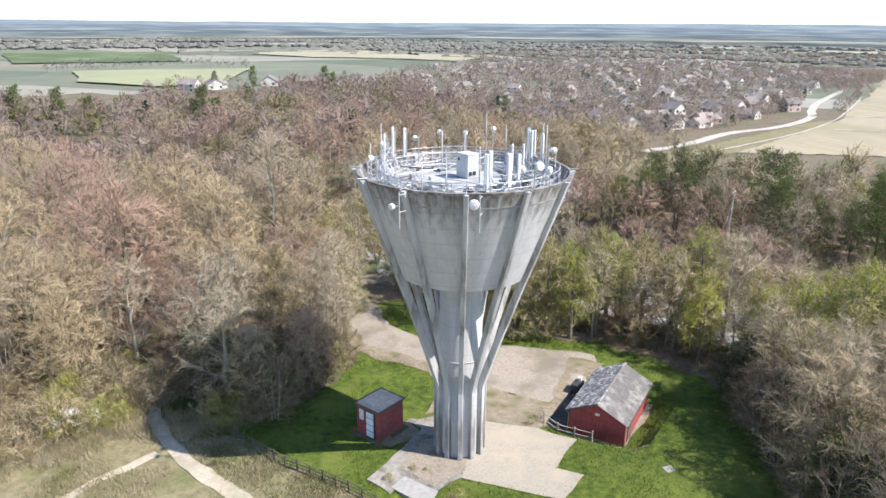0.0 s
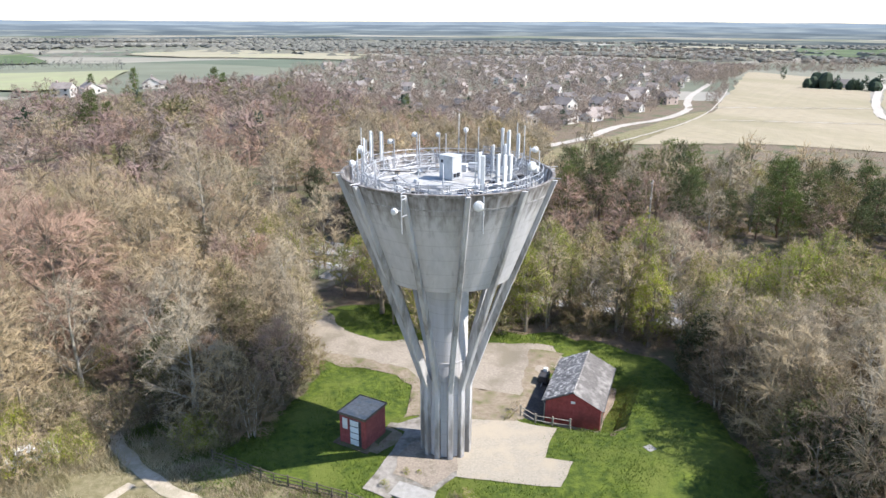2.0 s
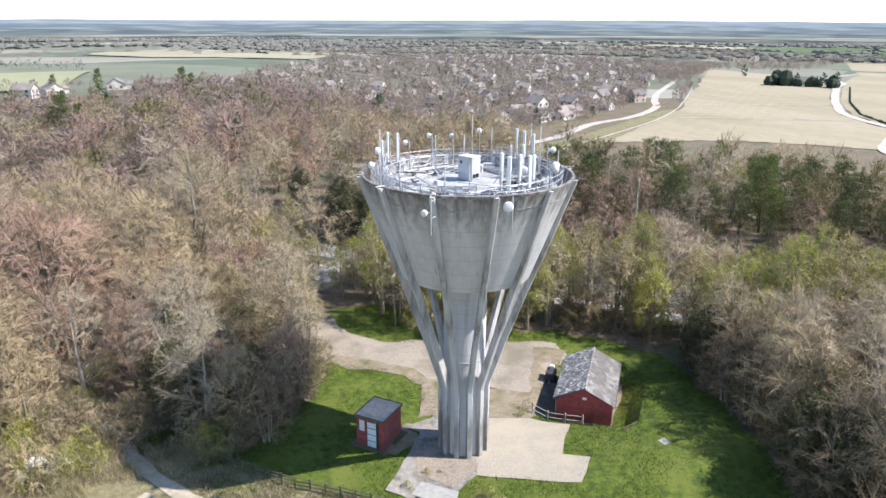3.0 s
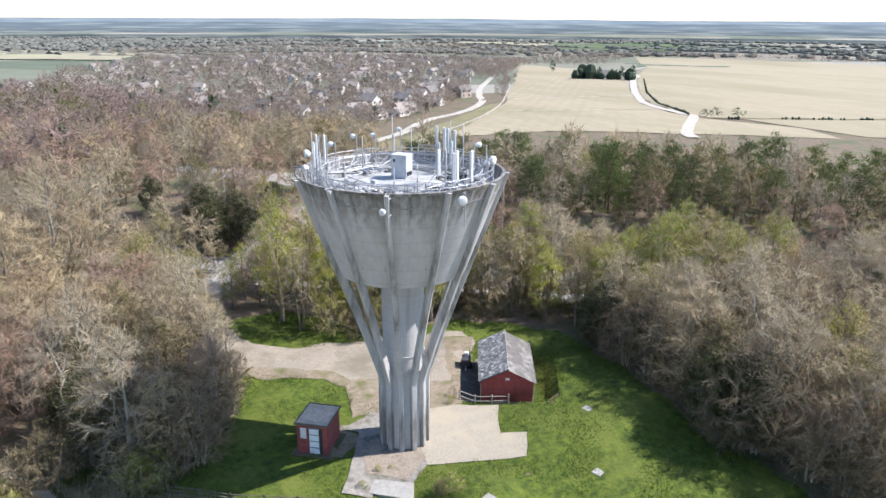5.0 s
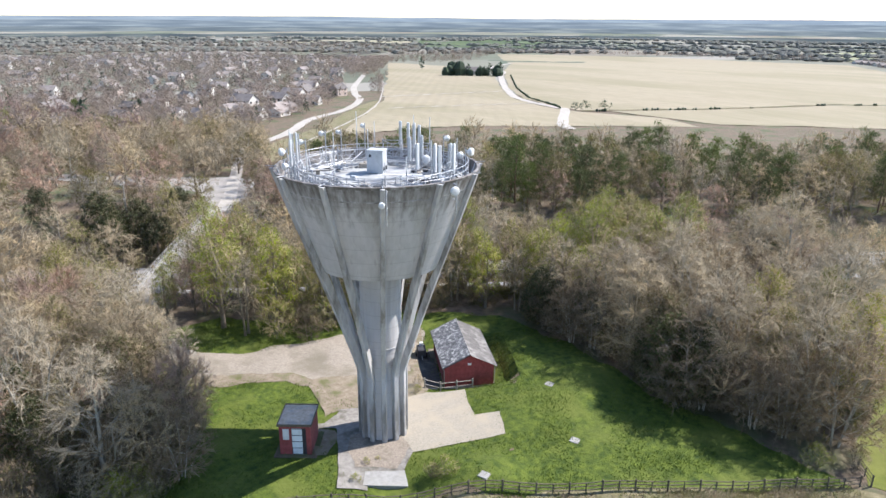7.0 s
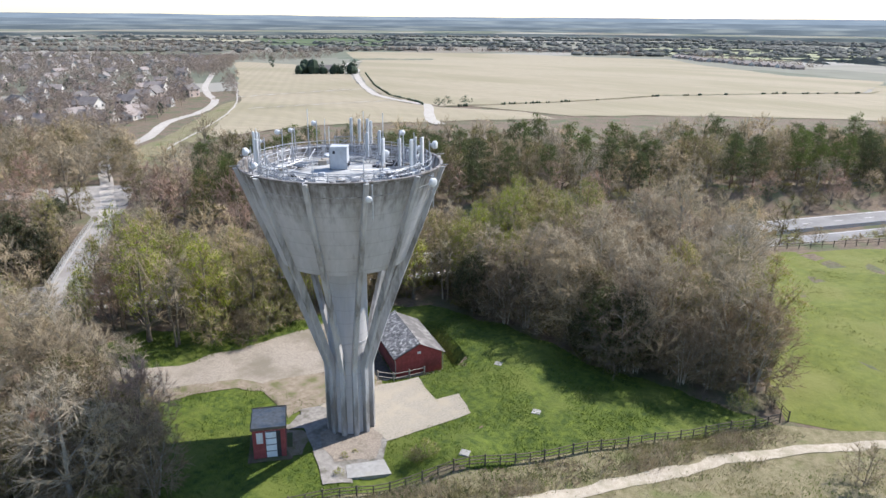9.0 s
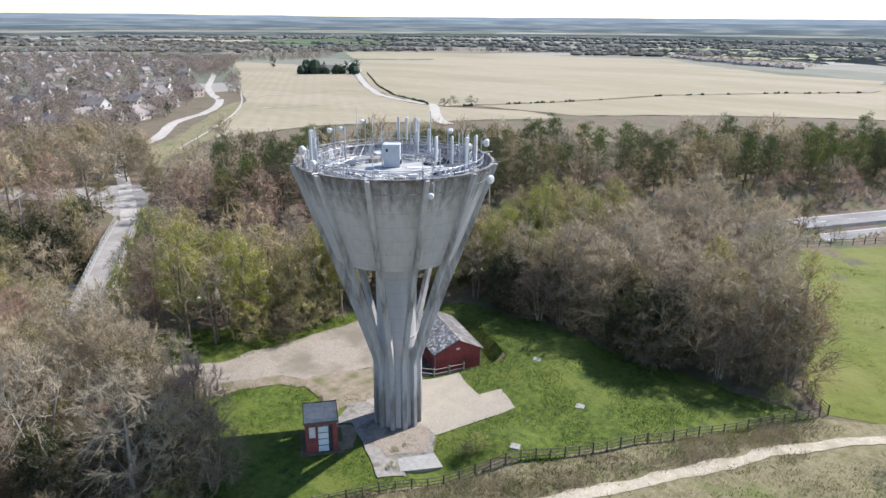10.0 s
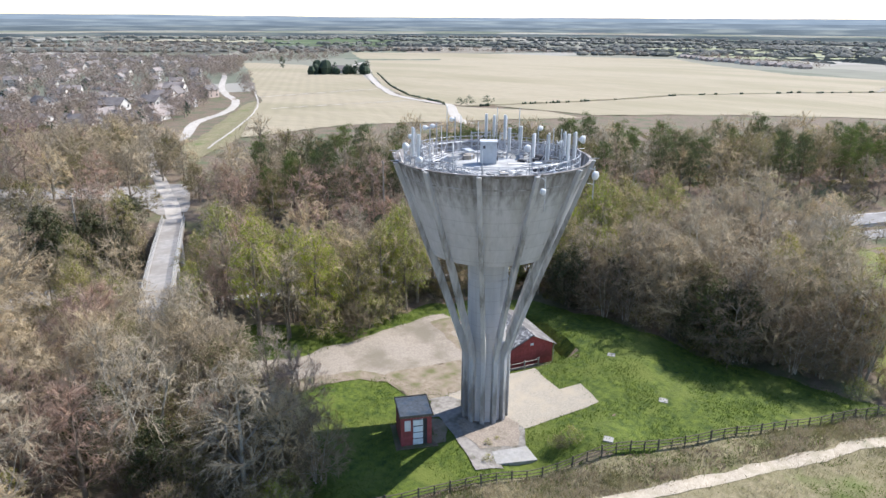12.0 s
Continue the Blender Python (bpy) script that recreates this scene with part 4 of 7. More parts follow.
def bare_tree(seed, height, spread, limbs, branches, sprays, twigs, twig_len, twig_w, stems=1, base=0.2, leaves=0, leaf=0.12, coarse=False, girth=1.0, leaf_in=0.35):
    """Meshes of a tree in early spring: wood (trunk, limbs, branches), sprays of twigs and, if any, leaves.
    Every limb, branch and spray grows out of the nearest older wood, so that the crown fills evenly."""
    rnd = random.Random(seed)
    wood, fine, leafy = Mesh(), Mesh(), Mesh()
    r0 = height * 0.019 * girth / math.sqrt(stems)
    lumps = [(rnd.uniform(0, 6.28), rnd.uniform(0.2, 0.9)) for _ in range(6)]

    def spot(lo, hi):
        p, h = crown_point(rnd, height, spread, base, lo, hi)
        w = math.atan2(p.y, p.x)
        k = 1.0 + sum(0.055 * math.cos((w - a) * 2) * (1 - abs(h - b)) for a, b in lumps)
        return Vector((p.x * k, p.y * k, p.z)), h

    lines = []
    for s_ in range(stems):
        w = 2 * math.pi * s_ / stems + rnd.uniform(-0.5, 0.5)
        out = 0.03 if stems == 1 else 0.38
        foot = Vector((0, 0, -0.4)) if stems == 1 else Vector((0.35 * math.cos(w), 0.35 * math.sin(w), -0.4))
        top = Vector((spread * out * math.cos(w), spread * out * math.sin(w), height * rnd.uniform(0.72, 0.86)))
        pts = bend(foot, Vector((foot.x + (top.x - foot.x) * 0.35, foot.y + (top.y - foot.y) * 0.35, top.z * 0.5)), top, 6)
        pts = [p + Vector((rnd.uniform(-1, 1), rnd.uniform(-1, 1), 0)) * 0.010 * height * min(i, 3) / 3 for i, p in enumerate(pts)]
        wood.tube(pts, [r0 * (1.2 if i == 0 else 1) * (1 - 0.86 * i / 6) for i in range(7)], 5 if coarse else 7, cap=False)
        lines.append((pts, r0))
    stems_ = list(lines)
    for k in range(limbs):
        e, h = spot(0.72, 0.95)
        pts0, rr = stems_[k % stems]
        want = max(height * base * 0.9, e.z - max(1.0, math.hypot(e.x, e.y)) * rnd.uniform(0.75, 1.5))
        i = min(range(1, 6), key=lambda j: abs(pts0[j].z - want))
        a = pts0[i]
        c = Vector((a.x + (e.x - a.x) * 0.55, a.y + (e.y - a.y) * 0.55, a.z + (e.z - a.z) * 0.38))
        pts = bend(a, c, e, 5)
        pts = [p + unit(rnd) * 0.02 * height * min(j, 2) / 3 for j, p in enumerate(pts)]
        lr = max(0.032, rr * (1 - 0.86 * i / 6) * 0.46)
        wood.tube(pts, [lr * (1 - 0.8 * j / 5) for j in range(6)], 3, cap=False)
        lines.append((pts, lr))

    def older(table, e):
        d = ((table[0] - np.array(e)) ** 2).sum(1)
        return table[1][int(d.argmin())]

    def table_of(ls, first):
        pos, who = [], []
        for n, (pts, r) in enumerate(ls):
            for j in range(first, len(pts)):
                pos.append(tuple(pts[j]))
                who.append((n, j))
        return np.array(pos), who

    tab = table_of(lines, 2)
    second = []
    for k in range(branches):
        e, h = spot(0.40, 1.0)
        n, j = older(tab, e)
        pts0, rr = lines[n]
        j = max(1, j - 1)
        a, d = pts0[j], (pts0[j] - pts0[j - 1]).normalized()
        ln = (e - a).length
        pts = bend(a, a + d * ln * 0.45 + Vector((0, 0, 0.04 * ln)), e, 3)
        br = max(0.024, min(0.05, rr * 0.4))
        if coarse:
            for p, q, w in ((pts[0], pts[2], br * 2.2), (pts[1], pts[3], br * 1.6)):
                wood.sliver(p, (q - p).normalized(), (q - p).length * 1.1, w, rnd)
        else:
            wood.tube(pts, [br, br * 0.75, br * 0.5, br * 0.2], 3, cap=False)
        second.append((pts, br))
    tab = table_of(lines[stems:] + second, 1)
    allof = lines[stems:] + second
    ends = []
    for k in range(sprays):
        e, h = spot(0.36, 1.04)
        n, j = older(tab, e)
        pts0, rr = allof[n]
        j = max(1, j - 1)
        a, d = pts0[j], (pts0[j] - pts0[j - 1]).normalized()
        ln = (e - a).length
        c = a + d * ln * 0.4 + (e - a) * 0.2
        out = Vector((e.x / spread, e.y / spread, (e.z - height * (base + 0.2)) / (height * 0.5))).normalized()
        w = max(twig_w * 1.5, 0.03)
        fine.sliver(a, (c - a).normalized(), (c - a).length * 1.25, w * 1.2, rnd, out)
        fine.sliver(c, (e - c).normalized(), (e - c).length * 1.1, w, rnd, out)
        d3 = (e - c).normalized()
        for _ in range(twigs):
            u = rnd.random()
            p4 = a.lerp(c, 0.5 + u) if u < 0.3 else c.lerp(e, (u - 0.3) / 0.7)
            d4 = (d3 * 0.75 + unit(rnd) * 0.62 + out * 0.30 + Vector((0, 0, 0.12))).normalized()
            fine.sliver(p4, d4, twig_len * rnd.uniform(0.5, 1.25), twig_w * rnd.uniform(0.7, 1.3), rnd, out)
        ends.append((a, e))
    for _ in range(leaves):
        a, b = ends[rnd.randrange(len(ends))]
        q = a.lerp(b, rnd.uniform(leaf_in, 1.15)) + unit(rnd) * 0.30
        leafy.sliver(q, unit(rnd), leaf * rnd.uniform(0.7, 1.5), leaf * rnd.uniform(0.7, 1.2), rnd, Vector((q.x, q.y, q.z - height * 0.42)).normalized() * 0.6)
    return wood, fine, leafy


def pine_tree(seed, height, spread, clumps, needles, needle, top=0.45, width=0.05):
    """A Scots pine: bare lower trunk, open crown of needle tufts."""
    rnd = random.Random(seed)
    wood, fine = Mesh(), Mesh()
    trunk = [Vector((rnd.uniform(-1, 1) * 0.25 * i / 6, rnd.uniform(-1, 1) * 0.25 * i / 6, -0.4 + height * i / 6)) for i in range(7)]
    wood.tube(trunk, [height * 0.014 * (1.1 - i / 6.2) for i in range(7)], 6, cap=False)
    for k in range(clumps):
        u = top + (1 - top) * ((k + rnd.random()) / clumps)
        p = Vector((0, 0, height * u * 0.97))
        roll = k * 2.4 + rnd.uniform(-0.6, 0.6)
        f = (u - top) / (1 - top)
        reach = spread * (0.35 + 0.65 * math.sin(math.pi * min(1, 0.25 + 0.72 * f))) * rnd.uniform(0.55, 1.1)
        d = Vector((math.cos(roll), math.sin(roll), rnd.uniform(0.0, 0.45))).normalized()
        e = p + d * reach
        wood.tube([p, p.lerp(e, 0.5) + Vector((0, 0, 0.1)), e], [0.06, 0.04, 0.02], 3, cap=False)
        for part_u in (0.45, 0.75, 1.0):
            c = p.lerp(e, part_u)
            s = spread * 0.26 * rnd.uniform(0.7, 1.25)
            for _ in range(needles):
                o = unit(rnd)
                q = c + Vector((o.x * s, o.y * s, o.z * s * 0.55)) * rnd.uniform(0.2, 1.0)
                fine.sliver(q, (o + Vector((0, 0, 0.5)) + unit(rnd) * 0.5).normalized(), needle * rnd.uniform(0.6, 1.3), width * rnd.uniform(0.7, 1.4), rnd)
    return wood, fine, Mesh()


KINDS = {}
# the bridge with the mown cutting beside it, and the road junction
KEPT_CLEAR = [[xy_of(-64, 78), xy_of(-64, 93), xy_of(-73, 93), xy_of(-73, 105), xy_of(-64.5, 107), xy_of(-64, 132), xy_of(-55.5, 132), xy_of(-55.5, 78)], [(19, 146), (25, 143), (36, 162), (39, 170), (36, 174), (30, 178), (26, 176), (24, 165), (21, 156)]]


def tree_kind(key, name, meshes, bark, twig, leaf_mat, label, category="tree"):
    wood, fine, leafy = meshes
    data = [("trunk", mesh_data("trunk", wood, bark, True), ""), ("crown", mesh_data("crown", fine, twig), "")]
    if leafy.f:
        data.append(("leaves", mesh_data("leaves", leafy, leaf_mat), ""))
    KINDS[key] = (name, data, label, category)


def plant(key, x, y, s=1.0, turn=0.0, group="", squash=1.0):
    if any(inside(x, y, poly) for poly in KEPT_CLEAR):
        return None
    name, data, label, category = KINDS[key]
    m = place(x, y, turn) @ Matrix.Diagonal((s, s, s * squash, 1))
    ob = thing(name, label, category, m, group)
    for n, me, lab in data:
        part(n, me, None, ob, lab)
    return ob


def mk(key, name, bark, twig, label, leaf_mat=None, **k):
    tree_kind(key, name, bare_tree(**k), bark, twig, leaf_mat, label)


# near trees: fine twigs
BIG = dict(limbs=24, branches=170, sprays=1250, twigs=6, twig_len=0.95, twig_w=0.040)
MID = dict(limbs=14, branches=85, sprays=560, twigs=6, twig_len=0.85, twig_w=0.038)
mk("big_a", "beech_tree", M_PALEBARK, M_TWIG_TAN, "large bare beech with a broad dome of tan twigs", seed=1, height=17, spread=8.4, base=0.16, **BIG)
mk("big_b", "beech_tree", M_BARK, M_TWIG_TAN, "large bare beech with a broad dome of tan twigs", seed=2, height=16, spread=7.4, base=0.16, **BIG)
mk("big_pink", "birch_tree", M_BARK, M_TWIG_PINK, "large bare tree with reddish brown twigs", seed=3, height=16, spread=7.6, base=0.16, **BIG)
mk("grey_a", "ash_tree", M_PALEBARK, M_TWIG_GREY, "bare grey ash with pale branches", seed=4, height=15, spread=5.4, stems=2, base=0.16, girth=1.15, limbs=18, branches=110, sprays=620, twigs=5, twig_len=0.9, twig_w=0.038)
mk("grey_b", "ash_tree", M_PALEBARK, M_TWIG_GREY, "bare grey ash with pale branches", seed=5, height=13, spread=4.4, base=0.18, girth=1.1, **MID)
mk("tan_b", "beech_tree", M_BARK, M_TWIG_TAN, "bare young beech with tan twigs", seed=15, height=12.5, spread=4.5, base=0.15, **MID)
mk("pink_a", "birch_tree", M_BARK, M_TWIG_PINK, "bare young tree with reddish twigs", seed=16, height=12, spread=4.2, base=0.15, **MID)
mk("dark_a", "thorn_tree", M_PALEBARK, M_TWIG_DARK, "dense brown bare thicket tree", seed=6, height=9.5, spread=4.4, stems=4, base=0.06, limbs=20, branches=100, sprays=680, twigs=6, twig_len=0.85, twig_w=0.037)
mk("bud_a", "field_maple", M_BARK, M_TWIG_TAN, "slender tree with fresh yellow-green leaves", M_BUD, seed=7, height=12.5, spread=3.3, limbs=14, branches=55, sprays=320, twigs=4, twig_len=0.7, twig_w=0.036, leaves=3600, leaf=0.15, base=0.2, girth=1.2)
mk("bud_b", "field_maple", M_BARK, M_TWIG_TAN, "slender tree with opening olive leaves", M_BUD_OLIVE, seed=8, height=12, spread=3.5, limbs=14, branches=60, sprays=380, twigs=5, twig_len=0.75, twig_w=0.036, leaves=2600, leaf=0.14, base=0.2, girth=1.2)
mk("olive_a", "ivy_clad_tree", M_BARK, M_TWIG_DARK, "ivy-clad tree with dense olive foliage", M_OLIVE, seed=9, height=10, spread=4.2, stems=2, limbs=15, branches=70, sprays=420, twigs=5, twig_len=0.75, twig_w=0.036, leaves=3600, leaf=0.15, base=0.06, leaf_in=0.0)
mk("holly_a", "holly_tree", M_BARK, M_TWIG_DARK, "dense dark evergreen holly", M_DARKLEAF, seed=10, height=8.5, spread=3.2, limbs=14, branches=50, sprays=320, twigs=2, twig_len=0.6, twig_w=0.04, leaves=4600, leaf=0.2, base=0.04)
mk("slim_a", "slim_ash", M_BARK, M_TWIG_GREY, "slender bare tree with thin brown stems", seed=11, height=11.5, spread=2.7, stems=2, limbs=12, branches=45, sprays=300, twigs=5, twig_len=0.8, twig_w=0.036, base=0.25)
mk("shrub_a", "hazel_shrub", M_BARK, M_TWIG_TAN, "bare hazel shrub with many stems", M_OLIVE, seed=12, height=4.2, spread=2.2, stems=4, limbs=12, branches=36, sprays=170, twigs=5, twig_len=0.55, twig_w=0.03, base=0.05, leaves=500, leaf=0.09)
mk("shrub_b", "leafing_shrub", M_BARK, M_TWIG_TAN, "shrub with fresh green leaves", M_BUD, seed=13, height=3.8, spread=2.1, stems=3, limbs=10, branches=30, sprays=130, twigs=4, twig_len=0.5, twig_w=0.03, base=0.05, leaves=1400, leaf=0.10)
mk("bush_a", "leafing_thicket", M_BARK, M_TWIG_TAN, "dense thicket with fresh yellow-green leaves", M_BUD, seed=17, height=6.5, spread=3.2, stems=4, limbs=14, branches=44, sprays=260, twigs=5, twig_len=0.7, twig_w=0.036, base=0.03, leaves=2000, leaf=0.12)
mk("bush_b", "hazel_thicket", M_BARK, M_TWIG_DARK, "dense twiggy thicket with olive leaves", M_OLIVE, seed=18, height=6.0, spread=3.2, stems=4, limbs=14, branches=44, sprays=300, twigs=6, twig_len=0.75, twig_w=0.036, base=0.03, leaves=1500, leaf=0.12)
tree_kind("pine_a", "scots_pine", pine_tree(21, 13, 3.4, 36, 26, 0.6, top=0.22, width=0.09), M_PINEBARK, M_PINE, None, "Scots pine with an open dark green crown")
tree_kind("pine_b", "scots_pine", pine_tree(22, 11.5, 3.3, 34, 26, 0.6, top=0.12, width=0.09), M_PINEBARK, M_PINE, None, "Scots pine with an open dark green crown")
tree_kind("fir_a", "spruce_tree", pine_tree(23, 16, 3.2, 48, 24, 0.8, top=0.10, width=0.11), M_PINEBARK, M_PINE, None, "tall dark green spruce")
# farther trees: fewer, broader twigs
FAR = dict(limbs=10, branches=40, sprays=290, twigs=5, twig_len=1.1, twig_w=0.075, coarse=True)
mk("m_tan", "beech_tree", M_BARK, M_TWIG_TAN, "bare woodland beech with tan twigs", seed=31, height=15, spread=6.0, base=0.14, **FAR)
mk("m_pink", "birch_tree", M_BARK, M_TWIG_PINK, "bare woodland tree with reddish twigs", seed=32, height=14, spread=5.6, base=0.14, **FAR)
mk("m_grey", "ash_tree", M_PALEBARK, M_TWIG_GREY, "bare grey woodland ash", seed=33, height=12.5, spread=4.6, base=0.16, **FAR)
mk("m_olive", "ivy_clad_tree", M_BARK, M_TWIG_DARK, "woodland tree with olive spring foliage", M_OLIVE, seed=34, height=11.5, spread=4.4, limbs=10, branches=36, sprays=170, twigs=4, twig_len=1.0, twig_w=0.07, leaves=1500, leaf=0.22, base=0.1, coarse=True)


def grow(points, mix, seed, group, s0=0.8, s1=1.15):
    rnd = random.Random(seed)
    keys, weights = [k for k, _ in mix], [w for _, w in mix]
    for x, y in points:
        plant(rnd.choices(keys, weights)[0], x, y, rnd.uniform(s0, s1), rnd.uniform(0, 360), group, rnd.uniform(0.9, 1.1))


TRACK_GAP = ribbon([(-62, 50), (-40, 60), (-34, 58), (-30, 62), (-31, 68), (-40, 68)], 3.4)
# the wood west of the tower: the trees that stand out, then the rest
for key, x, y, sc, tn, sq in (("big_pink", -40, 83, 1.28, 20, 0.86), ("big_a", -26.5, 106, 1.2, 70, 0.98), ("big_b", -44.5, 69, 1.0, 140, 0.9), ("grey_a", -24.3, 67.6, 0.95, 10, 0.95), ("olive_a", -17.2, 68.6, 1.05, 200, 1.0),
                              ("grey_b", -20.8, 60.4, 0.98, 80, 1.0), ("tan_b", -17.8, 59.6, 0.72, 10, 1.0), ("dark_a", -15.6, 58.0, 0.72, 50, 1.0), ("pink_a", -13.2, 63.6, 0.8, 150, 1.0), ("slim_a", -11.8, 68.4, 0.85, 20, 1.0), ("tan_b", -15.0, 73.5, 0.8, 30, 1.0), ("big_b", -31, 93, 1.0, 250, 1.0), ("big_a", -58, 84, 1.12, 300, 0.95), ("big_b", -60, 68, 1.1, 15, 0.95),
                              ("big_pink", -54, 101, 1.15, 110, 1.0), ("big_a", -74, 96, 1.15, 210, 0.95), ("big_pink", -76, 76, 1.1, 330, 0.9), ("big_b", -43, 110, 1.1, 45, 1.0), ("tan_b", -29, 78, 0.95, 95, 1.0), ("tan_b", -21, 82, 0.82, 130, 1.0),
                              ("grey_b", -34, 70.5, 0.95, 190, 1.0), ("tan_b", -37, 63.5, 0.8, 60, 0.9), ("big_b", -66, 112, 1.1, 160, 1.0), ("grey_b", -24, 75, 0.9, 280, 1.05)):
    plant(key, x, y, sc, tn, "west wood", sq)
grow(scatter([(-25, 63), (-19, 59.2), (-14.6, 61.5), (-12.2, 65.5), (-11.4, 70.5), (-16, 73), (-27, 68)], 2.3, 43), [("olive_a", 3), ("bush_b", 3), ("holly_a", 0.5), ("bush_a", 0.7), ("dark_a", 1.6), ("pink_a", 0.7), ("tan_b", 0.9)], 53, "ivy thicket", 0.55, 0.85)
grow(scatter([(-50, 57), (-38, 49), (-29, 56), (-27, 60.5), (-30, 65), (-42, 63)], 2.1, 44, avoid=(TRACK_GAP,)), [("shrub_a", 4), ("shrub_b", 2), ("bush_b", 0.7)], 54, "path side shrubs", 0.7, 1.15)
grow(scatter([(-24, 60.5), (-20.5, 56.2), (-16.5, 59), (-20, 62)], 1.9, 143), [("shrub_a", 2), ("shrub_b", 2)], 144, "path side shrubs", 0.6, 0.9)
grow(scatter([(-46, 62), (-30, 66), (-22, 78), (-20, 92), (-32, 88), (-48, 76)], 5.5, 97), [("shrub_a", 2), ("shrub_b", 1), ("holly_a", 0.6), ("dark_a", 1)], 98, "wood understorey", 0.6, 0.9)
grow(scatter([(-47, 64), (-31, 67), (-23, 77), (-19, 90), (-32, 92), (-50, 80)], 4.6, 147, avoid=(TRACK_GAP,)), [("pink_a", 3), ("tan_b", 2), ("dark_a", 1)], 148, "west wood", 0.7, 0.95)
grow([(-16.9, 58.6), (-15.2, 60.9), (-13.6, 63.1), (-12.2, 65.4), (-11.3, 67.8), (-10.6, 70.0), (-13.0, 66.8), (-15.5, 63.2)], [("bush_b", 3), ("bush_a", 1)], 156, "wood edge shrubs", 0.5, 0.75)
RIGHT = [(27, 43), (28.5, 34.5), (31, 27.2), (36, 25.8), (45, 30), (56, 34), (66, 40), (64, 52), (45, 68), (30, 79), (27, 75), (30, 66), (30.5, 58), (29, 50)]
grow([(31.1, 46.5), (33.2, 29.2), (31.8, 38.2), (36.5, 33.0), (35.0, 44.5), (33.5, 53.0)], [("grey_a", 1)], 99, "east wood", 0.82, 0.95)
RIGHT_BACK = [(27, 76), (29, 66), (30.5, 58.5), (44, 58), (56, 58), (45, 68), (30, 80)]
grow(scatter(RIGHT, 3.4, 45, avoid=(RIGHT_BACK,)), [("dark_a", 4), ("grey_b", 2.6), ("tan_b", 2.4), ("slim_a", 3), ("olive_a", 0.6), ("bud_b", 2)], 55, "east wood", 0.85, 1.2)
grow(scatter(RIGHT_BACK, 2.9, 149), [("bud_a", 4), ("bud_b", 3), ("slim_a", 2.5), ("grey_b", 0.8)], 150, "east wood", 0.85, 1.15)
grow([(27.6, 41.0), (28.6, 38.6), (28.9, 43.2)], [("holly_a", 1)], 306, "east wood hollies", 0.95, 1.15)
grow([(29.8, 43.5), (31.4, 40.2), (33, 44), (29.6, 60.5), (31.5, 62)], [("holly_a", 1)], 151, "east wood hollies", 0.8, 1.0)
grow(scatter([(26.5, 44), (28, 35), (32, 28.5), (36, 29), (31, 38), (30, 50), (31, 60), (29, 64), (28, 52)], 2.3, 64), [("shrub_a", 2), ("dark_a", 1.5), ("bush_b", 2)], 65, "wood edge shrubs", 0.55, 0.9)
BACK = [(6, 79), (10, 78), (20, 75.5), (28, 71), (31, 78), (14, 90), (8, 96), (4, 92)]
grow(scatter([(-3, 82), (6, 79), (4, 92), (8, 96), (1.5, 99), (-2.5, 94)], 3.4, 154), [("slim_a", 2), ("bud_a", 3), ("pink_a", 1.5), ("bud_b", 1.5)], 155, "trees behind the yard", 0.9, 1.15)
grow([(-6.2, 91.5), (-4.2, 94.5), (-3.0, 90.5), (-15.5, 98.5), (-13.6, 97.8)], [("bud_a", 1), ("pink_a", 1), ("bud_b", 1)], 305, "trees by the bridge", 0.55, 0.72)
grow(scatter(BACK, 2.9, 46), [("bud_a", 4), ("bud_b", 2.5), ("slim_a", 4), ("tan_b", 0.7)], 56, "trees behind the yard", 0.8, 1.08)
grow(scatter([(8, 79.5), (10, 78.5), (20, 76), (28, 72), (32, 78), (14, 91), (8, 95)], 6.0, 103), [("bush_a", 4), ("bush_b", 3)], 104, "thicket behind the yard", 0.75, 1.1)
grow([(5.5, 75.8), (8.5, 76.2), (2.5, 78.0), (12, 76), (-11.5, 82), (-13, 76), (-12.5, 70)], [("bush_a", 2), ("bush_b", 1)], 105, "thicket behind the yard", 0.6, 0.9)
grow(scatter(RIGHT, 5.2, 106), [("bush_b", 3), ("bush_a", 0.7), ("holly_a", 0.6)], 107, "east wood understorey", 0.6, 0.95)
# banks of the cutting
grow(scatter([xy_of(-54, 82), xy_of(-20, 82), xy_of(60, 84), xy_of(60, 91), xy_of(-54, 92)], 5.2, 66), [("m_pink", 2), ("m_tan", 2), ("slim_a", 1), ("m_olive", 1)], 67, "cutting trees", 0.6, 0.9)
grow(scatter([xy_of(-54, 115), xy_of(-10, 115), xy_of(-10, 126), xy_of(-54, 128)], 4.6, 68), [("m_pink", 2), ("m_grey", 1), ("m_olive", 1)], 69, "cutting trees", 0.6, 0.9)
grow(scatter([(-11.5, 79), (-12.5, 88), (-11, 94), (-14, 97.5), (-24, 96), (-24, 84), (-17, 76)], 3.3, 301), [("grey_b", 2), ("tan_b", 2), ("pink_a", 2), ("slim_a", 2), ("bud_b", 1)], 302, "trees by the bridge", 0.65, 0.9)
grow(scatter([(-20, 96), (-17, 103), (-30, 116), (-60, 128), (-62, 120), (-32, 104)], 4.8, 47), [("grey_a", 1), ("tan_b", 2), ("olive_a", 1.5), ("bud_b", 1)], 57, "trees by the bridge", 0.7, 0.95)
BRIDGE_GAP = ribbon([xy_of(-59.6, 70), xy_of(-59.6, 135)], 8.0)
grow(scatter([xy_of(-64, 79), xy_of(-64, 92), xy_of(-150, 92), xy_of(-150, 80)], 5.4, 91, avoid=(BRIDGE_GAP,)), [("m_olive", 2), ("m_tan", 2), ("m_pink", 1)], 92, "cutting trees", 0.65, 0.95)
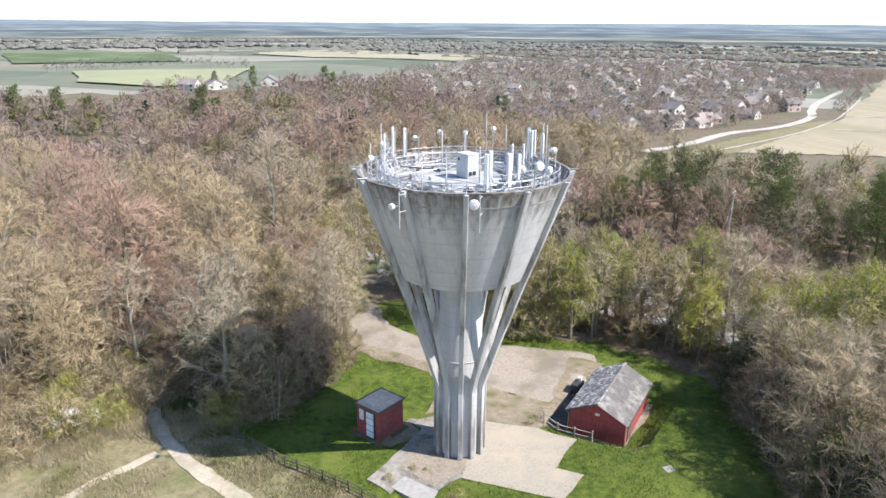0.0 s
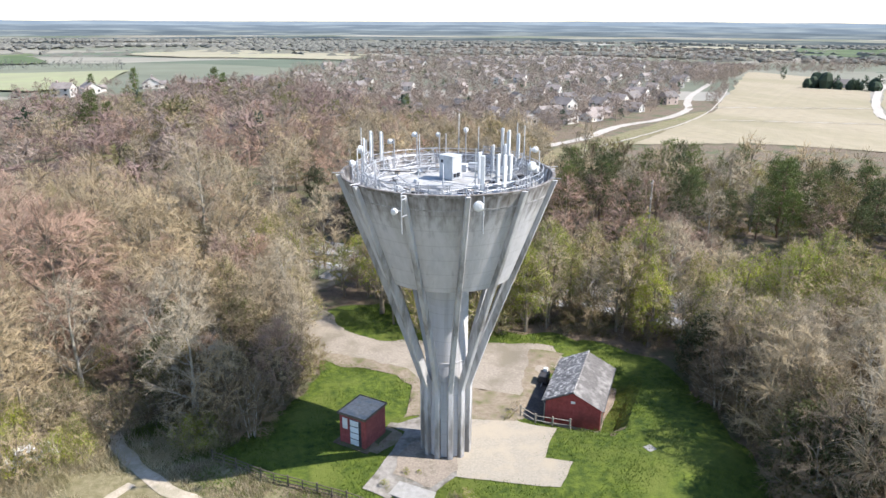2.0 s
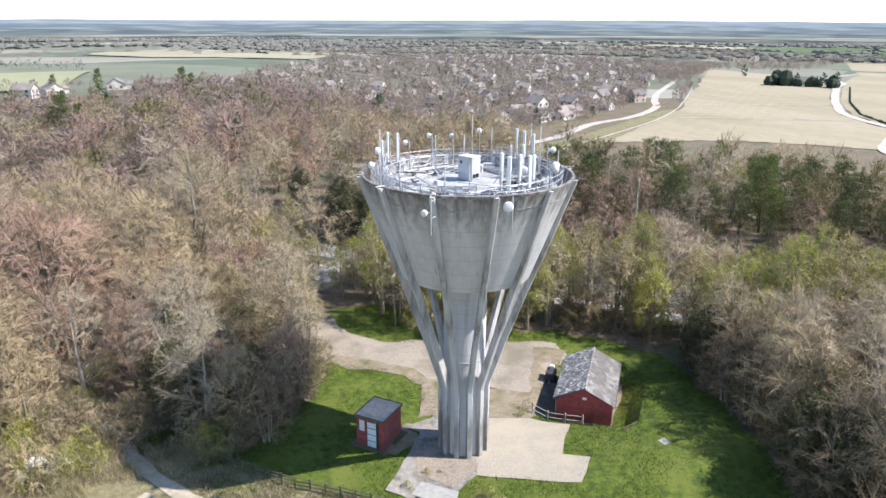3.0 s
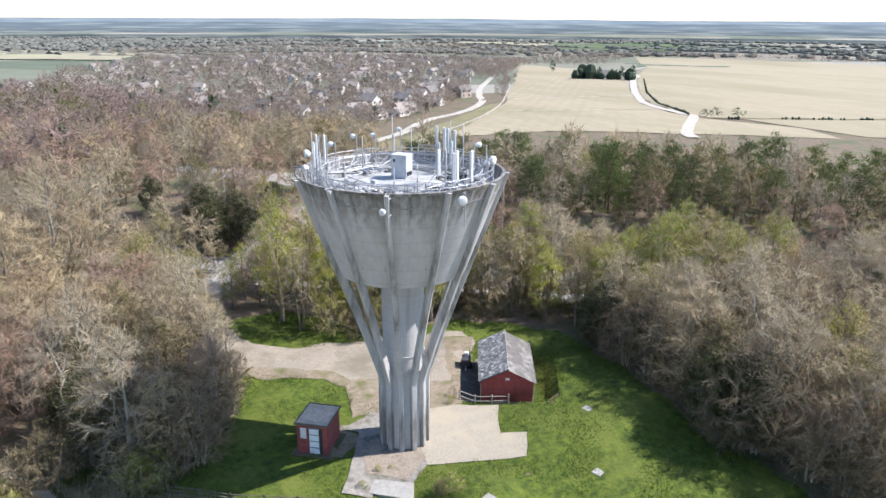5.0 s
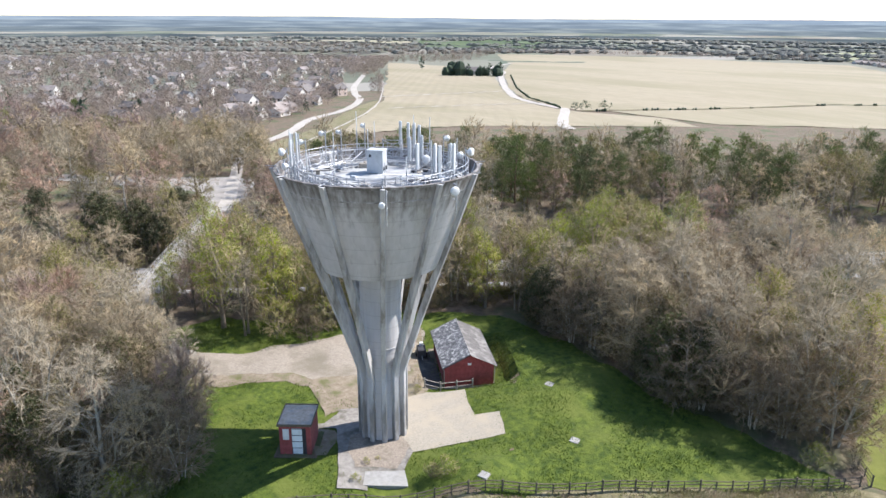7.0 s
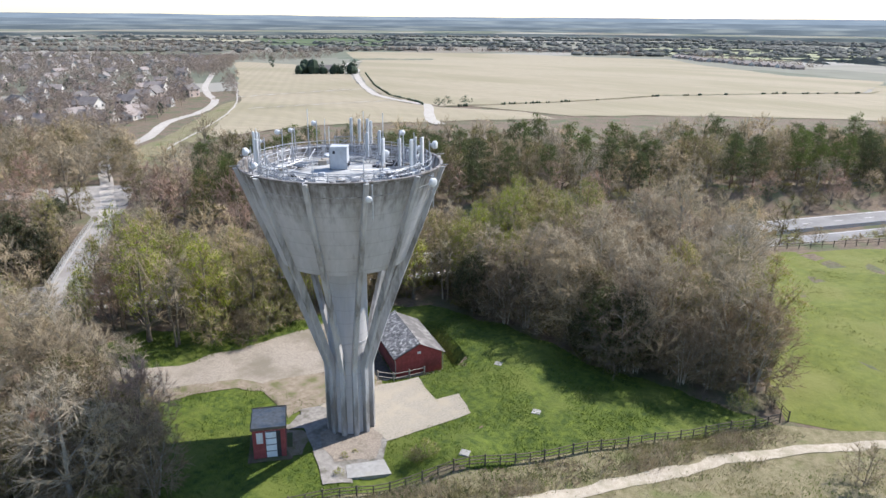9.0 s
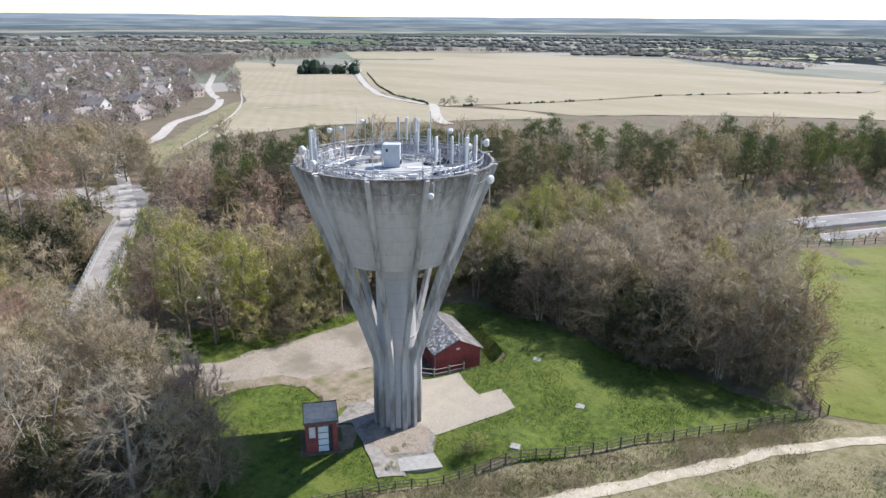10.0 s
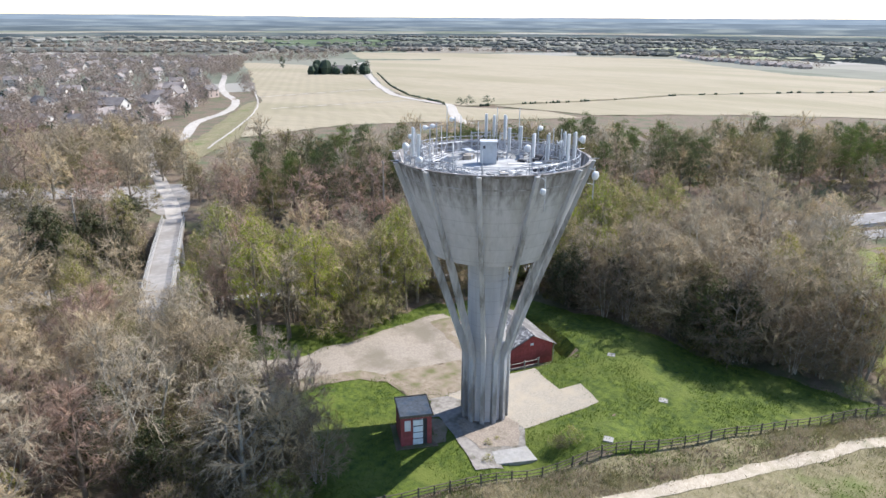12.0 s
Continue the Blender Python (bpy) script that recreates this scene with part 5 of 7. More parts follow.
grow(scatter([xy_of(-64, 114), xy_of(-64, 127), xy_of(-150, 127), xy_of(-150, 114)], 5.4, 93, avoid=(BRIDGE_GAP,)), [("holly_a", 0.8), ("m_olive", 2), ("m_grey", 2), ("slim_a", 1)], 94, "cutting trees", 0.65, 0.95)
grow([(-3.5, 97.5), (-1.0, 100.5), (2.0, 103.5), (6.5, 108.5)], [("olive_a", 1), ("bud_b", 1)], 95, "trees by the bridge", 0.5, 0.65)
grow([xy_of(-69, 115), xy_of(-73, 118), xy_of(-77, 115.5), xy_of(-80, 119)], [("holly_a", 1)], 152, "trees by the bridge", 1.0, 1.25)
grow([xy_of(-66.5, 116.5), xy_of(-68, 120), (-6.5, 120), (-10, 103), (-13, 105), (-0.5, 98.8), (1.2, 97.2), (-16, 99.5)], [("bush_a", 1), ("bud_b", 1)], 153, "trees by the bridge", 0.75, 0.95)
grow([(18, 146.5), (36, 150), (40, 154)], [("m_olive", 1), ("bud_b", 1)], 96, "trees by the bridge", 0.5, 0.7)
grow(scatter([(-10, 205), (8, 192), (34, 196), (56, 214), (64, 232), (44, 254), (6, 272)], 7.0, 101, avoid=(ribbon(VROAD, 9),)), [("m_tan", 2), ("m_grey", 2), ("m_olive", 1.5)], 102, "trees before the village", 0.7, 1.0)
grow(scatter([(32, 182), (40, 176), (58, 206), (64, 226), (52, 236), (28, 205), (20, 200)], 5.0, 145), [("m_tan", 2), ("m_grey", 2.5), ("m_olive", 1.5)], 146, "trees before the village", 0.6, 0.85)
side = []
for i in range(4, 15):
    a, b = VROAD[i], VROAD[i + 1]
    d = math.hypot(b[0] - a[0], b[1] - a[1])
    for sgn in (-1, 1):
        side.append((a[0] - sgn * (b[1] - a[1]) / d * 5.5, a[1] + sgn * (b[0] - a[0]) / d * 5.5))
grow(side, [("m_olive", 2), ("m_grey", 2), ("m_tan", 1)], 108, "roadside trees", 0.5, 0.75)
grow(scatter([xy_of(-10, 116.5), xy_of(190, 116.5), xy_of(190, 126), xy_of(-10, 126)], 5.4, 307), [("m_pink", 1), ("m_grey", 1.5), ("m_olive", 3), ("m_tan", 1.5)], 308, "cutting trees", 0.35, 0.7)
grow([(-12.6, 72.8), (-13.5, 76), (-14.5, 79.5), (-12.9, 82.8), (-15.8, 75), (-11.6, 74.6)], [("slim_a", 2), ("grey_b", 1), ("tan_b", 1)], 309, "west wood", 0.75, 0.9)
# far side of the road
grow(scatter([xy_of(-50, 130), xy_of(-44, 125), xy_of(160, 124), xy_of(165, 150), xy_of(20, 158), xy_of(-44, 168)], 4.7, 48), [("pine_a", 3.4), ("pine_b", 3.4), ("m_grey", 1.6), ("m_olive", 2.0), ("m_tan", 1.6), ("bud_b", 0.8)], 58, "pine belt", 0.75, 1.12)
grow(scatter([xy_of(160, 124), xy_of(330, 124), xy_of(330, 146), xy_of(165, 150)], 7.0, 49), [("pine_a", 4), ("pine_b", 4), ("m_olive", 1)], 59, "pine belt", 0.75, 1.1)
grow(scatter([xy_of(-67, 124), xy_of(-67, 150), xy_of(-75, 200), xy_of(-140, 210), xy_of(-200, 190), xy_of(-200, 124)], 8.2, 50), [("m_tan", 3), ("m_pink", 3), ("m_grey", 3), ("m_olive", 2)], 60, "wood beyond the road", 0.7, 1.0)
grow(scatter([(-60, 120), (-62, 128), (-130, 170), (-190, 150), (-150, 60), (-86, 60), (-88, 108)], 9.0, 61), [("m_tan", 5), ("m_pink", 4), ("m_grey", 1), ("fir_a", 0.3)], 62, "west wood", 0.95, 1.2)


def small_trees(size, sprays, twigs, seed, kinds=4, wide=0.44):
    """Small bare trees as bare arrays of triangles, one metre high, to be set down many times over in one mesh."""
    out = []
    for k in range(kinds):
        wood, fine, _ = bare_tree(seed + k, 10.0, 10.0 * wide * (0.9 + 0.07 * k), 6, 10, sprays, twigs, 10 * 0.11, 10 * size, base=0.12, coarse=True)
        m = Mesh()
        m.sliver(Vector((0, 0, -0.4)), Vector((0.02, 0, 1)), 7.5, 0.34, random.Random(k))
        m.add(fine.v, fine.f)
        out.append(np.array(m.v)[np.array(m.f)].reshape(-1, 3) / 10.0)
    return out


def far_woods(name, points, seed, size, shapes, material, label, low=0.7, high=1.2, category="woodland"):
    """Sets small shapes down at many points, as one body."""
    rnd = random.Random(seed)
    pts = np.array(points)
    zz = land(pts[:, 0], pts[:, 1])
    vs = []
    for (x, y), z in zip(points, zz):
        h = size * rnd.uniform(low, high)
        w = h * rnd.uniform(0.85, 1.15)
        c, s_ = math.cos(rnd.uniform(0, 6.28)), 0.0
        s_ = math.sqrt(max(0.0, 1 - c * c)) * rnd.choice((-1, 1))
        t = shapes[rnd.randrange(len(shapes))]
        vs.append(np.stack([(t[:, 0] * c - t[:, 1] * s_) * w + x, (t[:, 0] * s_ + t[:, 1] * c) * w + y, t[:, 2] * h + z], 1))
    v = np.concatenate(vs)
    n = len(v) // 3
    me = bpy.data.meshes.new(name)
    me.vertices.add(3 * n)
    me.vertices.foreach_set("co", v.astype(np.float32).ravel())
    me.loops.add(3 * n)
    me.loops.foreach_set("vertex_index", np.arange(3 * n, dtype=np.int32))
    me.polygons.add(n)
    me.polygons.foreach_set("loop_start", np.arange(0, 3 * n, 3, dtype=np.int32))
    me.materials.append(material)
    me.update()
    me.validate()
    return tagged(new(name, me), label, category, kind="stuff")


def round_clumps(seed, kinds=3, wide=0.5, sides=6):
    """Uneven low domes, one metre high, for woods a kilometre and more away."""
    rnd = random.Random(seed)
    out = []
    for k in range(kinds):
        rings = []
        for r, z in ((0.8, 0.0), (1.0, 0.45), (0.62, 0.85)):
            rings.append([Vector((r * wide * rnd.uniform(0.75, 1.2) * math.cos(2 * math.pi * i / sides), r * wide * rnd.uniform(0.75, 1.2) * math.sin(2 * math.pi * i / sides), z * rnd.uniform(0.85, 1.12))) for i in range(sides)])
        top = Vector((0, 0, 1.0))
        tri = []
        for i in range(sides):
            j = (i + 1) % sides
            for a, b in ((rings[0], rings[1]), (rings[1], rings[2])):
                tri += [a[i], a[j], b[j], a[i], b[j], b[i]]
            tri += [rings[2][i], rings[2][j], top]
        out.append(np.array([tuple(p) for p in tri]))
    return out


SMALL = small_trees(0.016, 100, 4, 201, wide=0.50)
SMALLER = small_trees(0.026, 40, 2, 211)
CLUMPS = round_clumps(221)
CUSHIONS = round_clumps(225, 3, 1.25)


# ---- bridge ----
def build_bridge():
    t0, n0, n1, w = -60.2, 77.5, 129.0, 4.2
    br = thing("road_bridge", "narrow concrete road bridge with pale metal railings over the cutting", "bridge")
    def P(t, n, z):
        return (*xy_of(t, n), z)
    z0, z1 = float(land(*xy_of(t0, n0))) + 0.12, float(land(*xy_of(t0, n1))) + 0.12
    zz = lambda n: z0 + (z1 - z0) * (n - n0) / (n1 - n0) + 0.5 * math.sin(math.pi * (n - n0) / (n1 - n0))
    deck = Mesh()
    ns = np.linspace(n0, n1, 20)
    for n in ns:
        deck.v += [P(t0 - w / 2, n, zz(n)), P(t0 + w / 2, n, zz(n)), P(t0 + w / 2, n, zz(n) - 0.9), P(t0 - w / 2, n, zz(n) - 0.9)]
    for i in range(len(ns) - 1):
        deck.f += [(i * 4 + j, i * 4 + (j + 1) % 4, i * 4 + 4 + (j + 1) % 4, i * 4 + 4 + j) for j in range(4)]
    deck.f += [(3, 2, 1, 0), tuple((len(ns) - 1) * 4 + j for j in range(4))]
    part("deck", deck, M_DECK, br, "pale worn deck")
    for side in (-1, 1):
        t = t0 + side * (w / 2 - 0.2)
        kerb = Mesh()
        for n in ns:
            kerb.v += [P(t - 0.2, n, zz(n)), P(t - 0.2, n, zz(n) + 0.18), P(t + 0.2, n, zz(n) + 0.18), P(t + 0.2, n, zz(n))]
        for i in range(len(ns) - 1):
            kerb.f += [(i * 4 + j, i * 4 + j + 1, i * 4 + 5 + j, i * 4 + 4 + j) for j in range(3)]
        part("kerb", kerb, M_SLAB, br)
        for hgt in (0.55, 0.85, 1.15):
            rail = Mesh()
            rail.tube([P(t, n, zz(n) + hgt) for n in ns], 0.04, 6)
            part("rail", rail, M_SLAB, br, "pale metal rail")
        for n in np.arange(n0, n1 + 0.1, 2.0):
            p = Mesh()
            p.tube([P(t, n, zz(n)), P(t, n, zz(n) + 1.2)], 0.05, 5)
            part("post", p, M_SLAB, br)
    for n in (ROAD_N, ROAD_N - 13.5, ROAD_N + 13.5):
        for s in (-1.6, 1.6):
            c = Mesh()
            c.tube([P(t0 + s, n, ROAD_Z - 0.5), P(t0 + s, n, zz(n) - 0.85)], 0.4, 10)
            part("pier", c, M_CONC, br)


build_bridge()

# ---- fences ----
def fence_line(name, line, gap, height, material, rails, label, thick=0.12, alternate=False):
    """Post-and-rail fence along a line; every rail piece and post is a part."""
    f = thing(name, label, "fence")
    pts = []
    carry = 0.0
    for (ax, ay), (bx, by) in zip(line[:-1], line[1:]):
        ln = math.hypot(bx - ax, by - ay)
        u = carry
        while u < ln:
            pts.append((ax + (bx - ax) * u / ln, ay + (by - ay) * u / ln))
            u += gap
        carry = u - ln
    rnd = random.Random(len(pts))
    for i, (x, y) in enumerate(pts):
        z = float(land(x, y))
        s = thick / 2 * (0.75 if alternate and i % 2 else 1)
        hh = height * (0.95 if alternate and i % 2 else 1.08)
        p = Mesh()
        p.bevel_box((-s, -s, -0.3), (s, s, hh), s * 0.3, Matrix.Translation((x, y, z)) @ Matrix.Rotation(rnd.uniform(-0.04, 0.04), 4, "X") @ Matrix.Rotation(rnd.uniform(0, 1), 4, "Z"))
        part("post", p, material, f)
        if i:
            px, py = pts[i - 1]
            pz = float(land(px, py))
            for r in rails:
                m = Mesh()
                m.tube([(px, py, pz + r * height + rnd.uniform(-0.02, 0.02)), (x, y, z + r * height + rnd.uniform(-0.02, 0.02))], 0.045, 4)
                part("rail", m, material, f)
    return f


fence_line("post_and_rail_fence", LAWN_FRONT + [(29.0, 22.3)], 1.35, 1.05, M_FENCE, (0.3, 0.62, 0.92), "dark weathered wooden post-and-rail fence along the lawn", alternate=True)
fence_line("post_and_rail_fence", [(29.0, 22.3), (31, 24.2), (34, 26)], 1.35, 1.05, M_FENCE, (0.3, 0.62, 0.92), "dark weathered wooden post-and-rail fence by the pasture", alternate=True)
fence_line("yard_fence", [(9.9, 58.4), (10.9, 57.2), (12.3, 56.2), (13.9, 55.2)], 1.7, 1.15, M_WOOD, (0.45, 0.9), "grey weathered wooden rail fence by the outbuilding", 0.14)
fence_line("field_fence", [(84, 40.5), (104, 26), (130, 8)], 2.4, 1.15, M_FENCE, (0.5, 0.9), "dark wooden field fence above the road", 0.12)

# ---- slab and covers ----
def slab_thing():
    m = Mesh()
    pts = [(-2.95, 49.5), (-4.0, 48.2), (-0.95, 46.0), (-0.15, 47.7)]
    top = [(x, y, z) for (x, y), z in [(p, float(land(*p)) + 0.145) for p in pts]]
    m.add(top + [(x, y, -1.0) for x, y in pts], [(3, 2, 1, 0), (0, 1, 5, 4), (1, 2, 6, 5), (2, 3, 7, 6), (3, 0, 4, 7)])
    tagged(part("concrete_slab", m, M_SLAB), "pale bare concrete slab beside the apron", "slab", kind="structure")


slab_thing()
for x, y in ((3.53, 41.65), (13.55, 40.85), (18.85, 49.05)):
    m = Mesh()
    m.bevel_box((-0.42, -0.42, -0.2), (0.42, 0.42, 0.055), 0.02)
    ob = part("manhole_cover", m, M_SLAB, None, m=place(x, y, 20))
    tagged(ob, "pale square concrete access cover in the grass", "cover", group="access covers")


# ---- poles by the road ----
def telegraph_pole(x, y, h):
    p = thing("telegraph_pole", "weathered wooden telegraph pole with a crossarm", "pole", place(x, y, 55), "telegraph poles")
    m = Mesh()
    m.tube([(0, 0, -0.5), (0, 0, h * 0.5), (0, 0, h)], [0.17, 0.15, 0.11], 8)
    part("shaft", m, M_WOOD, p)
    for z, w in ((h - 0.4, 1.1), (h - 3.2, 0.7)):
        a = Mesh()
        a.box((-w, -0.06, z - 0.06), (w, 0.06, z + 0.06))
        part("crossarm", a, M_WOOD, p)
        for u in (-0.85, 0.85):
            i = Mesh()
            i.tube([(u * w, 0, z + 0.06), (u * w, 0, z + 0.25)], [0.05, 0.03], 6)
            part("insulator", i, M_CABINET, p)


telegraph_pole(48.1, 112.3, 13.0)
telegraph_pole(1.8, 140.2, 12.5)

# ---- village ----
HOUSE_MATS = [M_RENDER, M_HBRICK]


def gable(m, w, d, h, rz, over=0.4, thick=0.15):
    """Two roof slopes with thickness over a w by d plan, ridge along y."""
    for s in (-1, 1):
        x0, x1 = 0.0, s * (w / 2 + over)
        z1 = h - over * (rz - h) / (w / 2)
        v = [(x0, -d / 2 - over, rz), (x1, -d / 2 - over, z1), (x1, d / 2 + over, z1), (x0, d / 2 + over, rz)]
        v += [(x, y, z + thick) for x, y, z in v]
        m.add(v, [(0, 1, 2, 3), (7, 6, 5, 4), (0, 4, 5, 1), (1, 5, 6, 2), (2, 6, 7, 3), (3, 7, 4, 0)])


def house_parts(w, d, h, rz, wall_mat, wings):
    """Shared meshes of a house: walls with gables, roof, chimney, windows."""
    wall, roof, chim = Mesh(), Mesh(), Mesh()
    x, y = w / 2, d / 2
    wall.add([(-x, -y, -1), (x, -y, -1), (x, y, -1), (-x, y, -1), (-x, -y, h), (x, -y, h), (x, y, h), (-x, y, h), (0, -y, rz), (0, y, rz)],
             [(0, 1, 5, 8, 4), (2, 3, 7, 9, 6), (1, 2, 6, 5), (3, 0, 4, 7), (4, 8, 9, 7), (5, 6, 9, 8)])
    gable(roof, w, d, h, rz + 0.02)
    if wings:
        wall.box((x - 0.2, -y * 0.3, -1), (x + 3.0, y * 0.7, h * 0.8))
        rr = Mesh()
        gable(rr, y, 3.6, h * 0.8, h * 0.8 + 1.6, 0.3)
        mm = Matrix.Translation((x + 1.5, y * 0.2, 0)) @ Matrix.Rotation(radians(90), 4, "Z")
        roof.add([mm @ Vector(p) for p in rr.v], rr.f)
    chim.box((-0.4, y * 0.5, rz - 1.0), (0.4, y * 0.5 + 0.7, rz + 1.2))
    win = Mesh()
    win.box((-0.65, -0.05, -0.6), (0.65, 0.03, 0.6))
    places = []
    for fl in ([1.5, 4.1] if h > 4 else [1.5]):
        for u in (-0.5, 0.5):
            places += [(u * w * 0.55, -y, fl, 0), (u * w * 0.55, y, fl, 180), (x, u * d * 0.55, fl, 90), (-x, u * d * 0.55, fl, -90)]
    return (mesh_data("wall", wall, wall_mat), mesh_data("roof", roof, M_TILE), mesh_data("chimney", chim, M_HBRICK), mesh_data("window", win, M_GLASS), places)


HOUSES = [house_parts(8, 11, 5.0, 7.8, M_RENDER, True), house_parts(9, 13, 2.8, 5.6, M_RENDER, True), house_parts(8, 10, 5.0, 8.0, M_HBRICK, False), house_parts(9, 15, 2.8, 5.4, M_HBRICK, True)]
HOUSE_LABELS = ["two-storey rendered house with a brown tiled roof", "pale rendered bungalow with a brown tiled roof", "two-storey brick house with a tiled roof", "long brick bungalow with a tiled roof"]


def house(kind, x, y, turn, s=1.0, group="village houses", label=""):
    wall, roof, chim, win, places = HOUSES[kind]
    h = thing("house", label or HOUSE_LABELS[kind], "house", place(x, y, turn, 0, s), group)
    part("wall", wall, None, h)
    part("roof", roof, None, h)
    part("chimney", chim, None, h)
    for px, py, pz, a in places:
        part("window", win, None, h, m=Matrix.Translation((px, py, pz)) @ Matrix.Rotation(radians(a), 4, "Z"))
    return h


TOWN = [(-10, 330), (10, 310), (30, 262), (56, 240), (80, 262), (104, 292), (146, 338), (178, 376), (214, 432), (260, 508), (328, 625), (500, 818), (560, 900), (480, 1120), (250, 1200), (60, 1000), (-30, 700), (-50, 470), (-30, 440)]
VROAD_GAP = ribbon(VROAD, 10)
rnd_town = random.Random(7)
spots = [p for p in scatter(TOWN, 24, 71, avoid=(VROAD_GAP,)) if rnd_town.random() < 0.5 + 0.3 * (p[0] > 0.22 * p[1] + 20)]
# houses that stand out along the village road
SET_HOUSES = [(1, 79, 311, 25, 1.15, "pale bungalow with a grey roof at the village edge"), (1, 100, 316, 40, 1.1, "white-walled bungalow beside the village road"), (0, 118, 364, 30, 1.1, ""), (3, 128, 341, 120, 1.0, ""),
              (0, 160, 392, 35, 1.1, "tall white-walled house with a brown roof"), (2, 178, 412, 125, 1.1, ""), (0, 196, 442, 40, 1.15, "tall white-walled house with a brown roof"), (1, 48, 250, 60, 0.9, "small pale house among bare trees"),
              (1, 104, 345, 110, 1.0, ""), (0, 142, 372, 20, 1.0, ""), (1, -146, 456, 30, 1.1, ""), (0, -153, 432, 80, 1.0, ""), (1, -118, 488, 10, 1.2, ""), (3, -88, 482, 70, 1.1, ""), (1, -72, 470, 40, 1.2, ""), (0, -52, 492, 60, 1.1, "")]
spots = [p for p in spots if all((p[0] - q[1]) ** 2 + (p[1] - q[2]) ** 2 > 300 for q in SET_HOUSES)]
near_spots = sorted(spots, key=lambda p: math.hypot(p[0] - 2, p[1] - 54))
for kind_, x, y, turn_, s_, lab in SET_HOUSES:
    house(kind_, x, y, turn_, s_, label=lab)
for x, y in near_spots[:105]:
    house(rnd_town.choice((0, 0, 1, 1, 2, 3)), x, y, 35 + rnd_town.choice((0, 90)) + rnd_town.uniform(-30, 30), rnd_town.uniform(0.75, 1.0))
far_walls, far_roofs = Mesh(), Mesh()
for x, y in near_spots[105:]:
    z = float(land(x, y))
    w, d, h, rz = rnd_town.uniform(7, 9), rnd_town.uniform(9, 14), rnd_town.choice((2.8, 5.0)), 0
    rz = h + 2.8
    mm = Matrix.Translation((x, y, z)) @ Matrix.Rotation(radians(35 + rnd_town.choice((0, 90))), 4, "Z")
    far_walls.box((-w / 2, -d / 2, -1), (w / 2, d / 2, h), mm)
    rr = Mesh()
    gable(rr, w, d, h, rz)
    far_roofs.add([mm @ Vector(p) for p in rr.v], rr.f)
    far_walls.add([mm @ Vector(p) for p in ((-w / 2, -d / 2, h), (w / 2, -d / 2, h), (0, -d / 2, rz), (-w / 2, d / 2, h), (w / 2, d / 2, h), (0, d / 2, rz))], [(0, 1, 2), (5, 4, 3)])
if far_walls.f:
    tagged(part("far_house_walls", far_walls, M_RENDER), "pale walls of far village houses", "houses", kind="stuff")
    tagged(part("far_house_roofs", far_roofs, M_TILE), "brown roofs of far village houses", "houses", kind="stuff")
# row of houses at the end of the large field
for i in range(18):
    u = i / 17
    house(3 if i % 3 else 1, 1112 - 165 * u + 6 * math.sin(i), 470 - 225 * u, 55 + rnd_town.uniform(-4, 4), 1.0, "row of far houses", "white-walled house in a row at the field end")
for fx, fy, fs in ((-77, 226, 1.15), (-74, 231, 0.9), (-127, 233, 1.1), (-148, 245, 1.1), (-123, 246, 0.85), (-67, 405, 1.1), (-63, 409, 0.9), (-145, 455, 0.7), (-121, 457, 0.9), (27, 309, 0.8)):
    plant("fir_a", fx, fy, fs, 40, "lone firs")
# farmhouse among conifers
house(1, 415, 527, 40, 1.2, "farm", "pale farmhouse among dark conifers")

# ---- far woods and hedges ----
rh_row = random.Random(17)
CLUMPS_TALL = small_trees(0.045, 60, 3, 231, 3, 0.26)
garden = [p for p in scatter(TOWN, 8.6, 72, avoid=(VROAD_GAP,)) if min((p[0] - q[0]) ** 2 + (p[1] - q[1]) ** 2 for q in near_spots + [q[1:3] for q in SET_HOUSES]) > 75]
far_woods("village_trees", [p for p in garden if p[1] < 480], 73, 10.0, SMALL, M_WOODFAR, "bare brown garden trees between the houses", 0.5, 1.25)
far_woods("village_trees", [p for p in garden if p[1] >= 480], 173, 10.5, SMALLER, M_WOODFAR, "bare brown garden trees between far houses", 0.5, 1.25)
far_woods("left_gardens", scatter([(-185, 405), (-60, 405), (-30, 470), (-60, 520), (-180, 510)], 11, 272), 273, 8.0, SMALL, M_WOODFAR, "bare trees between houses beyond the wood", 0.4, 1.0)
far_woods("village_evergreens", scatter(TOWN, 30, 74, avoid=(VROAD_GAP,)), 75, 7.5, CLUMPS_TALL, M_CONIFER_FAR, "dark evergreens in the village", 0.5, 1.2)
LEFTFAR = [(-190, 150), (-130, 172), (-64, 132), (-20, 200), (-5, 230), (28, 225), (28, 262), (8, 308), (-20, 440), (-58, 452), (-84, 400), (-97, 314), (-128, 312), (-139, 286), (-165, 284), (-300, 240)]
left_pts = scatter(LEFTFAR, 8.4, 76)
for k, (mat_, lab) in enumerate(((M_WOODFAR, "bare grey-brown woodland"), (M_WOODFAR_PINK, "bare reddish brown woodland"), (M_WOODFAR_OLIVE, "woodland just coming into olive leaf"))):
    far_woods("left_far_wood", [p for i, p in enumerate(left_pts) if (0, 1, 0, 1, 2, 0, 1)[i % 7] == k], 77 + 100 * k, 13.0, SMALL, mat_, lab, 0.55, 1.25)
far_woods("left_far_firs", scatter(LEFTFAR, 45, 78), 79, 13, CLUMPS_TALL, M_CONIFER_FAR, "dark firs in the bare wood")
